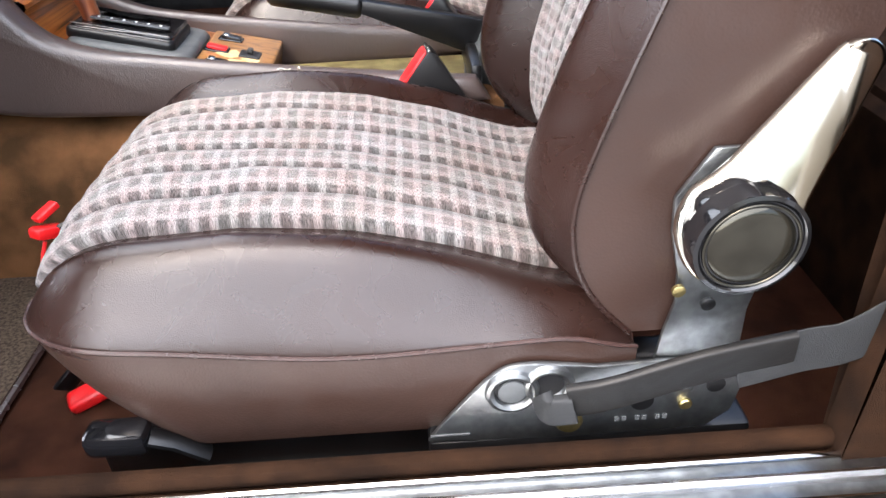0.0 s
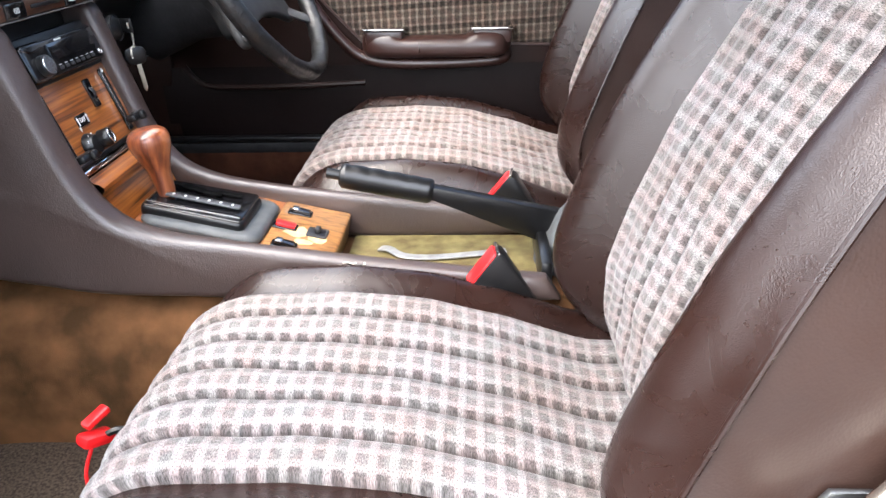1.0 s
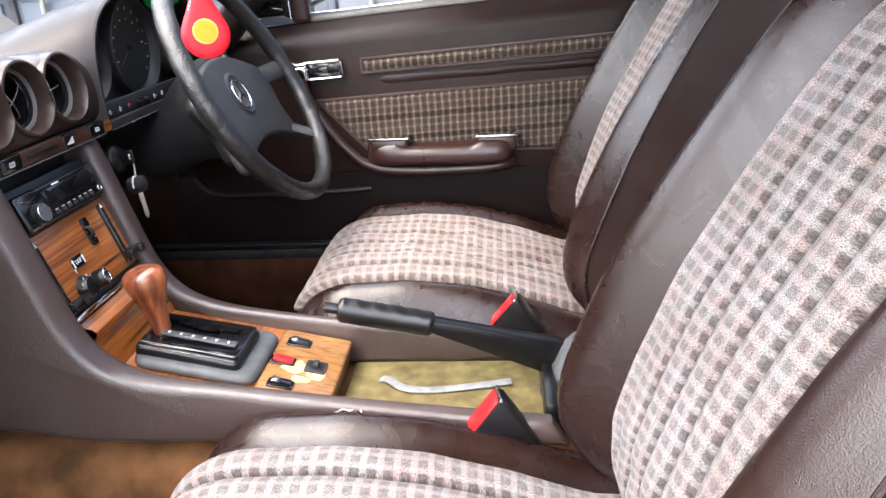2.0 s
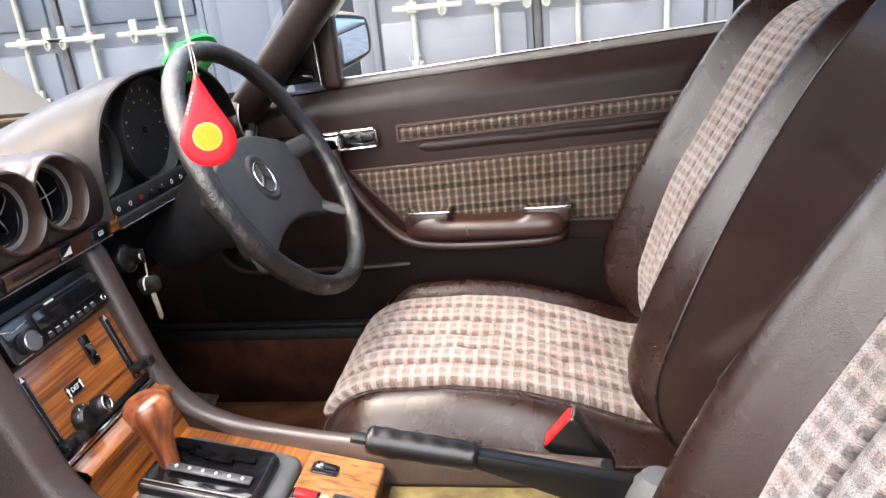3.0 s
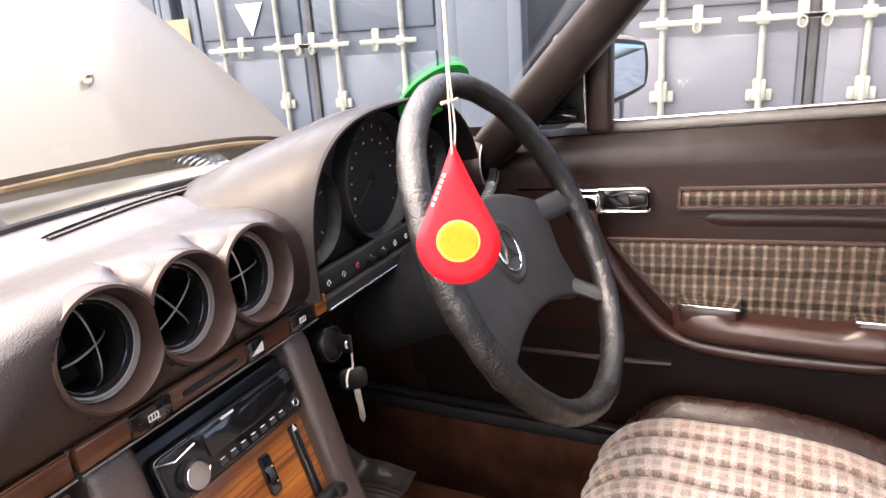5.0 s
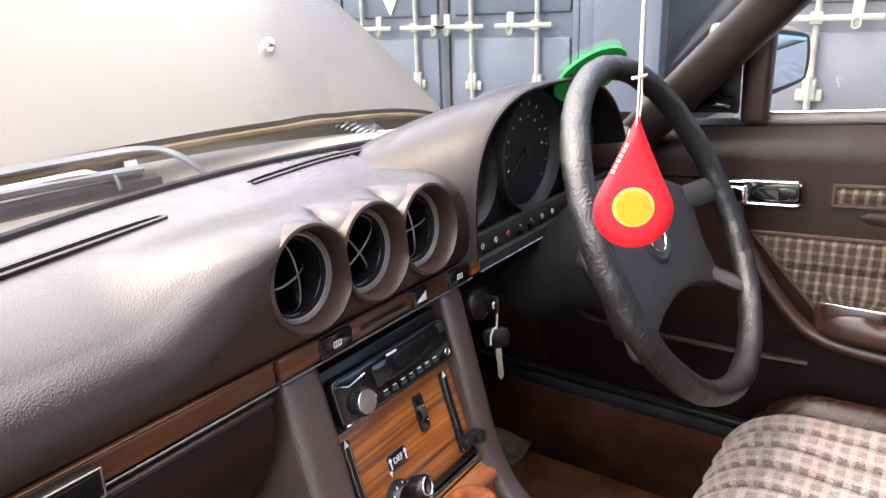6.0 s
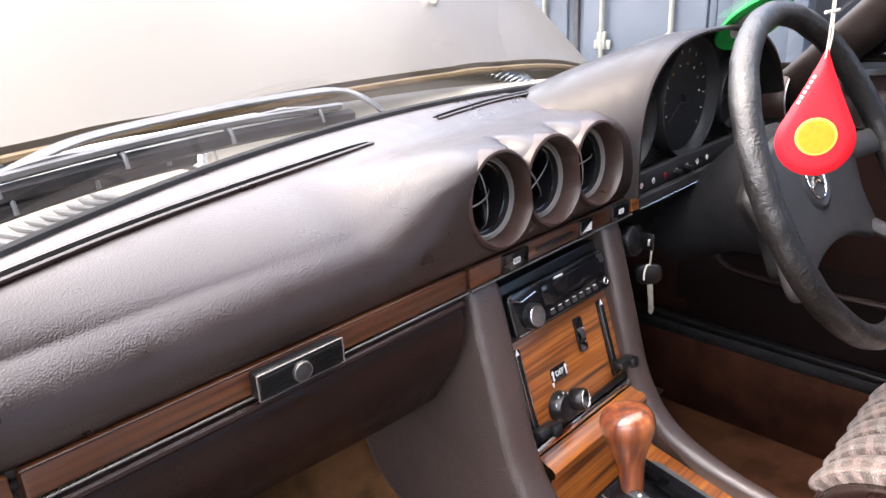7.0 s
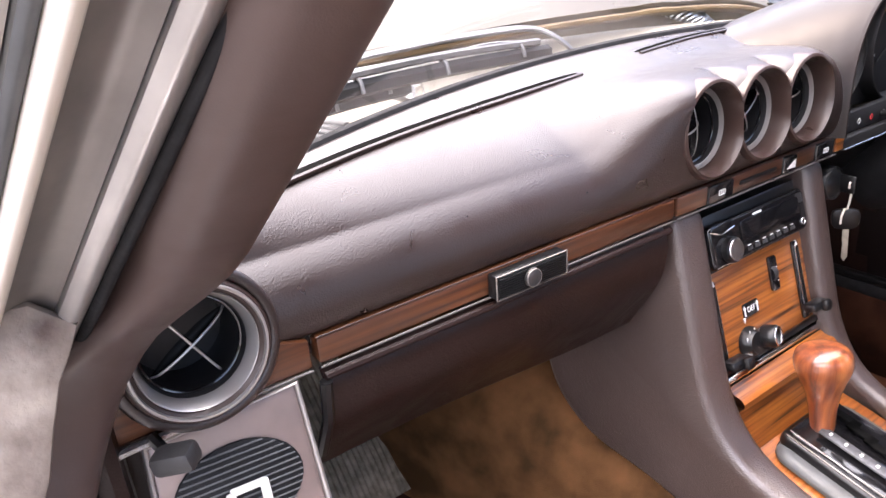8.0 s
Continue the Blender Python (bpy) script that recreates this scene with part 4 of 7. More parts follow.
win = surf(lambda u, v: Vector((-0.53 + 0.93 * u, DY + 0.054 - 0.06 * v, belt(-0.53 + 0.93 * u) + 0.34 * v)), 2, 2)
wg = part("window_glass", win, M_SCREEN, door, "clear side window glass")
wg.visible_shadow = False

# door mirror
mir = thing("door_mirror", (-0.52, 0.80, 0.96), "cream door mirror, a blue reflection coloured into its glass", "mirror")
mm = frame_of((-0.535, 0.815, 1.0), (0.66, 0.75, 0), (0, 0, 1)) @ pose(0, 0, 0, 90, 0, 0)
def mirror_shape(grow):
    """A glass that grows lower towards its outer end."""
    return spline([(-0.070 - grow, 0.045 + grow), (-0.055, 0.058 + grow), (0.050, 0.048 + grow), (0.067 + grow, 0.036), (0.069 + grow, -0.012), (0.052, -0.030 - grow), (-0.050, -0.056 - grow), (-0.068 - grow, -0.046)], 4, True)


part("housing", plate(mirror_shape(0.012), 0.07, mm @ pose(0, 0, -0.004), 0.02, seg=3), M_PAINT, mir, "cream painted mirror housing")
part("glass_frame", plate(mirror_shape(0.004), 0.004, mm @ pose(0, 0, -0.001), 0.001), M_BLACK, mir)
part("mirror_glass", plate(mirror_shape(-0.003), 0.003, mm @ pose(0, 0, 0.0005), 0.001), M_MIRROR, mir, "mirror glass with the containers' blue reflection coloured in")
part("foot", tube([(-0.56, 0.70, 0.955), (-0.54, 0.76, 0.965)], 0.022, 10), M_BLACK, mir)


# ---- seats ----
RIB = 0.0495
HALF_CLOTH = 3 * RIB


def rib(y):
    w = (y + HALF_CLOTH) / RIB
    return 0.0150 * abs(math.sin(math.pi * w)) ** 0.5 - 0.014 * math.exp(-(RIB * (w - round(w)) / 0.0022) ** 2)


FRONT, NOSE = -0.395, 0.092
CUSHION_ROWS = [(x, 0.0) for x in lin(0.035, FRONT, 26)] + [(FRONT - NOSE * math.sin(a) - 0.016 * (a / 1.5708) ** 5, a) for a in lin(0.12, math.pi / 2, 14)]


def bolster_top(x):
    """Height of the cushion's bolsters, which fall towards the rear."""
    return float(np.interp(x, (-0.31, -0.21, -0.115, -0.02, 0.035), (0.525, 0.511, 0.488, 0.456, 0.438)))



def cushion_frame(x, a):
    """Half width, welt height and crown at a station of the cushion."""
    wide = 0.250 - 0.075 * (1 - math.sqrt(max(0, 1 - (max(0, FRONT - x) / (NOSE + 0.0163)) ** 2)))
    welt = 0.428 + 0.016 * smooth(-0.2, -0.45, x) - 0.007 * smooth(-0.02, -0.2, x) * smooth(-0.42, -0.2, x) - 0.014 * smooth(-0.03, 0.035, x)
    crown = max(0.008, bolster_top(x) - 0.020 - welt) * max(0, math.cos(a)) ** 0.75
    return wide, welt, crown


def cushion_point(x, a, y):
    wide, welt, crown = cushion_frame(x, a)
    k = min(1, abs(y) / wide)
    up = (1 - k ** 3.4) ** 0.5
    roll = (0.019 + 0.3 * crown) * math.exp(-((abs(y) - 0.198) / 0.034) ** 2) * max(0, math.cos(a)) ** 0.5
    dip = 0.010 * smooth(0.15, 0.0, abs(y)) * smooth(0.0, -0.2, x) * smooth(-0.45, -0.3, x)
    base = 0.426 + 0.014 * smooth(-0.2, -0.45, x)
    welt = base + (welt - base) * k ** 6
    return Vector((x, y, welt + crown * up + roll * (1 - k ** 8) - dip - 0.010 * smooth(-0.06, -0.17, y) * math.cos(a)))


BACK = spline([(-0.01, 0.0), (0.012, 0.050), (0.050, 0.088), (0.11, 0.110), (0.25, 0.122), (0.40, 0.118), (0.52, 0.106), (0.585, 0.082), (0.617, 0.045), (0.622, 0.005)], 5)


def back_frame(i):
    q, n = BACK[i]
    a, c = BACK[max(0, i - 1)], BACK[min(len(BACK) - 1, i + 1)]
    t = Vector((c[0] - a[0], c[1] - a[1])).normalized()
    wide = 0.250 - 0.034 * smooth(0.12, 0.50, q) - 0.060 * smooth(0.50, 0.64, q) ** 2
    return q, n, -t.y, t.x, wide


def seat(yc, sides, cloth, worn, label, dx=0.0, dz=0.0):
    """A seat centred on yc; sides are the flanks that show a hinge."""
    st = thing("bucket_seat", (-0.25, yc, 0.24), label, "seat", "front seats")

    def put(p):
        return Vector((p[0], yc + p[1], p[2]))

    rows = CUSHION_ROWS
    nr = len(rows)
    run = [0.0]
    for (x0, a0), (x1, a1) in zip(rows, rows[1:]):
        run.append(run[-1] + (cushion_point(x1, a1, 0) - cushion_point(x0, a0, 0)).length)

    def cloth_at(u, v):
        i = round(u * (nr - 1))
        x, a = rows[i]
        y = (2 * v - 1) * HALF_CLOTH
        p = cushion_point(x, a, y)
        o = 0.002 + rib(y)
        if worn:
            o += worn * (noise.noise(Vector((x * 26, y * 30, 1))) + 0.6 * noise.noise(Vector((x * 60, y * 45, 4)))) * smooth(-0.42, -0.2, x) * smooth(0.16, 0.06, abs(y))
        o += 0.002 * noise.noise(Vector((x * 14, y * 16, yc)))
        return put(p + o * Vector((-math.sin(a), 0, math.cos(a)))), (run[i], y + HALF_CLOTH + 0.004)

    roll = surf(lambda u, v: put(cushion_point(*rows[round(u * (nr - 1))], cushion_frame(*rows[round(u * (nr - 1))])[0] * math.sin(math.pi * (v - 0.5)))), nr, 61)
    cushion = part("cushion", roll, M_SEAT, st, "dark brown vinyl bolsters of the seat cushion")
    part("cushion_cloth", surf(cloth_at, nr, 289), cloth, cushion, "ribbed check cloth seat centre")
    plan = [(x, cushion_frame(x, a)[0], cushion_frame(x, a)[1]) for x, a in rows]
    loop = [(x, -w, z) for x, w, z in plan] + [(x, w, z) for x, w, z in reversed(plan)]

    def skirt(u, v):
        x, y, z = loop[round(u * (len(loop) - 1))]
        xb = x if x > -0.28 else -0.28 + (x + 0.28) * 0.62
        b_ = 0.006 * math.sin(math.pi * v)
        return put((x + (xb - x) * v ** 1.3, y * (1 - 0.05 * v) + math.copysign(b_, y), z + (0.315 - z) * v))
    part("skirt", surf(skirt, len(loop), 8), M_SIDE, cushion, "brown vinyl side of the cushion")
    part("piping", tube([put(p) for p in loop], 0.0022, 8), M_PIPE, cushion, "pinkish worn piping")
    part("seat_pan", box((0.42, 0.40, 0.03), (-0.2, yc, 0.31), 0.006), M_BLACK, st)
    for s in (-1, 1):
        part("seat_rail", box((0.52, 0.035, 0.05), (-0.22, yc + s * 0.19, 0.265), 0.006), M_BLACK, st)
        part("seat_rail_foot", box((0.36, 0.05, 0.03), (-0.22, yc + s * 0.19, 0.232), 0.006), M_BLACK, st)

    # backrest, reclined
    def bput(q, y, n):
        return Vector((0.03 + 0.438 * q - 0.899 * n, yc + y, 0.44 + 0.899 * q + 0.438 * n))
    nb = len(BACK)
    arc = [0.0]
    for p, c in zip(BACK, BACK[1:]):
        arc.append(arc[-1] + math.hypot(c[0] - p[0], c[1] - p[1]))

    def face(i, y, lift=0.0):
        q, n, oq, on, wide = back_frame(i)
        k = min(1, abs(y) / wide)
        h = 0.008 * (1 - k ** 3.2) ** 0.5 + 0.026 * math.exp(-((abs(y) - 0.196) / 0.036) ** 2) * (1 - k ** 8) - (0.052 + 0.008 * smooth(0.30, 0.10, q)) * smooth(0.180, 0.130, abs(y))
        h *= 0.35 + 0.65 * smooth(0, 0.12, arc[i]) * smooth(arc[-1], arc[-1] - 0.05, arc[i])
        return bput(q + oq * (h + lift), y, n + on * (h + lift))

    bol = surf(lambda u, v: face(round(u * (nb - 1)), back_frame(round(u * (nb - 1)))[4] * math.sin(math.pi * (v - 0.5))), nb, 61)
    back = part("backrest", bol, M_SEAT, st, "dark brown vinyl bolsters of the backrest")

    def back_cloth(u, v):
        i = round(u * (nb - 1))
        y = (2 * v - 1) * HALF_CLOTH
        return face(i, y, 0.002 + rib(y) + 0.0015 * noise.noise(Vector((arc[i] * 14, y * 16, yc)))), (arc[i], y + HALF_CLOTH + 0.004)
    part("backrest_cloth", surf(back_cloth, nb, 289), cloth, back, "ribbed check cloth backrest centre")

    def shell(u, v):
        i = round(u * (nb - 1))
        q, n, oq, on, wide = back_frame(i)
        qd, nd = min(0.60, max(0.0, q)), -0.035
        if v <= 0.3:
            t = v / 0.3
            return bput(q + (qd - q) * t, wide * (1 - 0.03 * t), n + (nd - n) * t)
        if v >= 0.7:
            t = (1 - v) / 0.3
            return bput(q + (qd - q) * t, -wide * (1 - 0.03 * t), n + (nd - n) * t)
        s = (v - 0.3) / 0.4
        return bput(qd, wide * 0.97 * (1 - 2 * s), nd - 0.012 * math.sin(math.pi * s))
    part("backrest_shell", surf(shell, nb, 41), M_SIDE, back, "brown vinyl sides and rear of the backrest")
    for s in (-1, 1):
        part("seam", tube([bput(*(lambda f: (f[0], s * (f[4] + 0.001), f[1]))(back_frame(i))) for i in range(nb)], 0.0024, 8), M_SEAT, back, "raised stitched seam")
    head = surf(lambda u, v: (lambda a, c: (bput(0.715 + 0.068 * math.copysign(abs(math.sin(a)) ** 0.7, math.sin(a)), 0.125 * math.copysign(abs(math.cos(c)) ** 0.6, math.cos(c)) * abs(math.cos(a)) ** 0.35, 0.06 + 0.05 * math.copysign(abs(math.sin(c)) ** 0.8, math.sin(c)) * abs(math.cos(a)) ** 0.5), (0.25 * u, 0.6 * v)))(math.pi * (u - 0.5), 2 * math.pi * v), 25, 60, False, True)
    hr = part("headrest", head, cloth, st, "check cloth headrest")
    for s in (-1, 1):
        part("headrest_post", tube([bput(0.60, s * 0.06, 0.06), bput(0.67, s * 0.06, 0.06)], 0.006, 8), M_CHROME, hr)

    for side in sides:
        # outer hinge: steel side plate, chrome arm and knob
        fy = yc + side * 0.260
        pm = Matrix(((1, 0, 0, 0), (0, 0, side, fy), (0, 1, 0, 0), (0, 0, 0, 1))) if side > 0 else Matrix(((1, 0, 0, 0), (0, 0, -1, fy), (0, 1, 0, 0), (0, 0, 0, 1)))
        out = spline([(-0.150, 0.322), (-0.135, 0.345), (-0.098, 0.392), (-0.075, 0.408), (-0.045, 0.409)], 4) + [(0.0, 0.402), (0.05, 0.404), (0.128, 0.400), (0.131, 0.37), (0.126, 0.338), (0.106, 0.320), (-0.02, 0.316)]
        plate_ob = part("side_plate", plate(out, 0.006, pm, 0.002), M_ZINC, st, "zinc plated steel seat hinge plate")
        up = [(0.050, 0.395), (0.054, 0.43), (0.060, 0.46), (0.058, 0.49), (0.048, 0.53), (0.046, 0.56), (0.07, 0.60), (0.11, 0.60), (0.128, 0.56), (0.130, 0.50), (0.122, 0.45), (0.124, 0.395)]
        part("link_plate", plate(up, 0.005, pm @ pose(0, 0, -0.007), 0.0015), M_ZINC, plate_ob)

        def disc(x, z, r, h, mat, name, lab="", lift=0.0):
            fm = frame_of((x, fy + side * lift, z), (1, 0, 0), (0, side, 0))
            part(name, lathe([(0, h), (r * 0.8, h), (r, h * 0.7), (r, -0.002)], fm, 20), mat, plate_ob, lab)
        part("pivot_boss", torus(frame_of((-0.074, fy + side * 0.001, 0.381), (1, 0, 0), (0, side, 0)), 0.0195, 0.0045, 32, 8), M_ZINC, plate_ob)
        part("pivot_boss", torus(frame_of((-0.042, fy + side * 0.001, 0.386), (1, 0, 0), (0, side, 0)), 0.0180, 0.0045, 32, 8), M_ZINC, plate_ob)
        disc(-0.042, 0.386, 0.015, 0.001, M_DIAL, "hole")
        disc(-0.074, 0.381, 0.0165, 0.001, M_DIAL, "hole")
        disc(-0.074, 0.381, 0.0125, 0.004, M_BOOT, "pivot_cap", "dull grey pivot cap")
        disc(-0.023, 0.343, 0.0125, 0.009, M_BRASS, "bolt", "yellow passivated bolt head")
        disc(0.043, 0.357, 0.0105, 0.0008, M_BLACK, "hole")
        disc(0.107, 0.372, 0.0085, 0.0008, M_BLACK, "hole")
        disc(0.003, 0.349, 0.006, 0.004, M_ZINC, "rivet")
        disc(0.080, 0.372, 0.006, 0.003, M_ZINC, "rivet")
        disc(0.082, 0.352, 0.006, 0.004, M_BRASS, "bolt")
        disc(0.058, 0.479, 0.0055, 0.002, M_BRASS, "rivet")
        disc(0.084, 0.464, 0.006, 0.002, M_BLACK, "hole")
        # row of stamped marks
        for k in range(8):
            if k not in (2, 5):
                part("stamped_mark", box((0.004, 0.0008, 0.005), (0.022 + k * 0.0062, fy + side * 0.0006, 0.337)), M_BOOT, plate_ob)
        part("stamped_mark", box((0.036, 0.001, 0.0016), (-0.13, fy + side * 0.0005, 0.33)), M_BOOT, plate_ob)
        arm_out = [(0.036, 0.553), (0.040, 0.583), (0.060, 0.604)] + [(0.104, 0.676), (0.112, 0.684), (0.122, 0.687), (0.133, 0.683), (0.141, 0.673), (0.141, 0.660)] + [(0.128, 0.572), (0.126, 0.545), (0.112, 0.517), (0.080, 0.508), (0.050, 0.520)]
        am = pm @ pose(0, 0.56, 0.028, -17, 0, 0) @ pose(0, -0.56, 0)
        arm_out = [(x + 0.30 * max(0, z - 0.565), z - 0.06 * max(0, z - 0.565)) for x, z in arm_out]
        arm_ob = part("hinge_arm", plate(spline(arm_out, 4, True), 0.012, am, 0.004, seg=3), M_ARM_PLATE, st, "polished chrome hinge cover with a warm reflection tinted in")
        km = frame_of((0.078, fy + side * 0.018, 0.556), (1, 0, 0), (0, side, 0))

        def grip(u, v):
            prof = [(0.034, -0.002), (0.0375, 0.003), (0.0385, 0.012), (0.0365, 0.0165), (0.0405, 0.0205), (0.0408, 0.034), (0.0395, 0.0375), (0.0365, 0.0385), (0.0345, 0.0365), (0.0, 0.0365)]
            i = round(u * 9)
            r, h = prof[i]
            a = 2 * math.pi * v
            if 1 <= i <= 2 or i == 5:
                r -= 0.0022 * smooth(0.2, 0.8, 0.5 + 0.5 * math.cos(9 * a))
            return km @ Vector((r * math.cos(a), r * math.sin(a), h))
        knob = part("recliner_knob", surf(grip, 10, 72, False, True), M_GLOSS, st, "gloss black round recliner knob")
        part("knob_ring", torus(km @ pose(0, 0, 0.0375), 0.0325, 0.0012), M_SMOKE, knob)
        part("knob_face", lathe([(0, 0.0405), (0.010, 0.0402), (0.019, 0.0395), (0.0255, 0.0385), (0.0290, 0.0374), (0.0305, 0.0360)], km, 40), M_SMOKE, knob, "smoky mirror-bright domed knob cap")
        part("seat_bracket", box((0.10, 0.03, 0.085), (0.07, yc + side * 0.236, 0.36), 0.006), M_BLACK, st)
        part("floor_bracket", box((0.30, 0.05, 0.10), (0.0, yc + side * 0.236, 0.27), 0.006), M_BLACK, st)
    st.location = Vector(st.location) + Vector((dx, 0, dz))
    return st


p_seat = seat(-0.344, (-1,), M_CLOTH, 0.0, "dark brown vinyl car seat with grey-white check cloth centre")
seat(0.368, (1, -1), M_CLOTH_OLD, 0.0065, "dark brown vinyl car seat with rumpled beige check cloth", 0.035, 0.034)
# torn seam with frayed threads on the inner bolster
for k, (x, y, dx, dy) in enumerate(((-0.322, -0.128, 0.010, 0.018), (-0.318, -0.136, -0.014, 0.004), (-0.312, -0.143, 0.016, 0.006), (-0.296, -0.130, 0.006, 0.022), (-0.293, -0.146, -0.004, 0.014))):
    pts = [(x + dx * q, y + dy * q + 0.002 * math.sin(5 * q + k)) for q in (-0.5, -0.2, 0.2, 0.5)]
    line = [(px, py, cushion_point(px, 0, py + 0.344).z + 0.0025 + 0.002 * (i % 2)) for i, (px, py) in enumerate(pts)]
    part("frayed_thread", tube(spline(line, 4), 0.0009, 6), M_STRING if k % 2 == 0 else M_VOID, p_seat, "frayed thread at a torn seam")
# height lever beside the passenger seat
lev = part("height_lever", box((0.058, 0.03, 0.028), (-0.432, -0.588, 0.338), 0.008), M_GLOSS, p_seat, "gloss black seat height lever")
part("lever_arm", tube([(-0.405, -0.588, 0.336), (-0.385, -0.585, 0.325), (-0.36, -0.58, 0.30)], 0.011, 10, flat=0.6), M_BLACK, lev)

# seat belts
beltp = thing("seat_belt", (0.06, -0.63, 0.36), "grey seat belt in a black sheath beside the seat", "seat belt")


def strip(points, wide, thick, across):
    b = bmesh.new()
    pts = spline(points, 8)
    n = len(pts)
    ac = Vector(across).normalized()

    def at(u, v):
        i = min(n - 1, round(u * (n - 1)))
        d = (Vector(pts[min(n - 1, i + 1)]) - Vector(pts[max(0, i - 1)])).normalized()
        a = (ac - d * ac.dot(d)).normalized()
        nn = d.cross(a)
        c, s = math.cos(2 * math.pi * v), math.sin(2 * math.pi * v)
        return Vector(pts[i]) + a * (wide / 2) * math.copysign(abs(c) ** 0.35, c) + nn * (thick / 2) * math.copysign(abs(s) ** 0.5, s)
    b.free()
    return surf(at, n, 24, False, True)


part("sheath", strip([(-0.028, -0.632, 0.393), (0.005, -0.637, 0.404), (0.075, -0.640, 0.430), (0.142, -0.640, 0.444)], 0.043, 0.010, (0, -0.25, 1)), M_SHEATH, beltp, "black leather belt sheath")
part("anchor_loop", strip([(-0.052, -0.622, 0.392), (-0.046, -0.632, 0.384), (-0.026, -0.636, 0.388)], 0.030, 0.011, (0, 0, 1)), M_WEB, beltp)
part("webbing", strip([(0.10, -0.640, 0.4255), (0.15, -0.640, 0.440), (0.18, -0.641, 0.446), (0.21, -0.644, 0.468), (0.27, -0.648, 0.53), (0.36, -0.652, 0.66), (0.46, -0.655, 0.80)], 0.046, 0.0025, (-0.6, 0, 0.8)), M_WEB, beltp, "grey woven belt webbing")


def buckle(at, yaw, label):
    b = thing("belt_buckle", at, label, "buckle", "seat belt buckles")
    m = Matrix.Translation(at) @ pose(0, 0, 0, 0, 0, yaw) @ frame_of((0, 0, 0), (0.79, 0, -0.61), (0.61, 0, 0.79))
    bm_ = m @ Matrix(((1, 0, 0, 0), (0, 0, -1, 0.017), (0, 1, 0, 0), (0, 0, 0, 1)))
    part("body", plate([(0, -0.031), (0, 0.031), (0.010, 0.033), (0.092, 0.002), (0.098, -0.016), (0.058, -0.034)], 0.034, bm_ @ pose(0, 0, 0.034), 0.003), M_BLACK, b)
    part("stalk", tube([m @ Vector((0.06, 0, -0.012)), m @ Vector((0.11, 0, -0.03))], 0.016, 10, flat=0.45, up=(0, 1, 0)), M_BLACK, b)
    part("release_button", box((0.006, 0.029, 0.056), (0.0, 0, 0), 0.003, m), M_RED, b, "bright red release button")
    part("button_rim", box((0.004, 0.035, 0.004), (0.0015, 0, 0.031), 0.001, m), M_CHROME, b)
    return b


buckle((-0.145, -0.136, 0.513), 8, "black seat belt buckle with a red button")
buckle((-0.118, 0.130, 0.517), -6, "black seat belt buckle with a red button")


# red plastic pieces in the footwell
def red_clip(base, turn, label):
    c = thing("plastic_clip", base, label, "clip", "red clips")
    m = Matrix.Translation(base) @ pose(0, 0, 0, 0, 20, turn)
    part("clip_head", box((0.036, 0.022, 0.014), (0, 0, 0.012), 0.005, m), M_RED, c)
    part("clip_tongue", box((0.03, 0.014, 0.008), (0.02, 0.006, 0.026), 0.003, m @ pose(0, 0, 0, 0, -35, 0)), M_RED, c)
    return c


k1 = red_clip((-0.556, -0.372, 0.420), 60, "small red plastic clip hanging at the cushion front")
part("wire", tube(spline([(-0.556, -0.378, 0.425), (-0.562, -0.39, 0.40), (-0.556, -0.40, 0.37), (-0.545, -0.40, 0.36)], 5), 0.0022, 6), M_RED, k1, "thin red wire")
part("wire", tube(spline([(-0.550, -0.368, 0.43), (-0.535, -0.36, 0.435), (-0.52, -0.355, 0.43)], 4), 0.004, 6), M_BLACK, k1)
k2 = thing("plastic_clip", (-0.545, -0.42, 0.22), "red plastic clip lying on the carpet below the seat", "clip", "red clips")
part("clip_head", box((0.058, 0.030, 0.020), (0, 0, 0), 0.008, Matrix.Translation((-0.548, -0.42, 0.236)) @ pose(0, 0, 0, 8, -12, 24), seg=3), M_RED, k2)
part("clip_tongue", tube(spline([(-0.552, -0.405, 0.244), (-0.556, -0.398, 0.262), (-0.553, -0.392, 0.280), (-0.546, -0.388, 0.290)], 4), [0.009, 0.009, 0.008, 0.008, 0.008, 0.007, 0.007, 0.007, 0.007, 0.006, 0.006, 0.005, 0.005], 8, flat=0.6), M_RED, k2)
part("clip_tongue", tube([(-0.530, -0.420, 0.242), (-0.524, -0.408, 0.256), (-0.520, -0.402, 0.266)], 0.006, 8), M_RED, k2)
part("clip_pad", box((0.050, 0.006, 0.030), (0, 0, 0), 0.002, Matrix.Translation((-0.575, -0.395, 0.246)) @ pose(0, 0, 0, 25, -38, 30)), M_BLACK, k2)
# floor mats
mt = solo("floor_mat", box((0.42, 0.40, 0.012), (-0.86, -0.34, 0.227), 0.004), M_MAT, (-0.86, -0.34, 0.22), "grey-brown loop pile floor mat", "mat")
part("mat_edge", tube([(-0.652, -0.14, 0.229), (-0.652, -0.54, 0.229)], 0.006, 8), M_PIPE, mt, "pinkish worn bound edge")
M_RIBMAT = material("ribbed grey mat", (0.34, 0.29, 0.22), 0.9, second=(0.18, 0.15, 0.11), scale=60, bump=0.8, bump_scale=300, spec=0.1)
tm = frame_of((-1.13, -0.36, 0.243), (-0.70, 0, 0.71), (0.71, 0, 0.70))


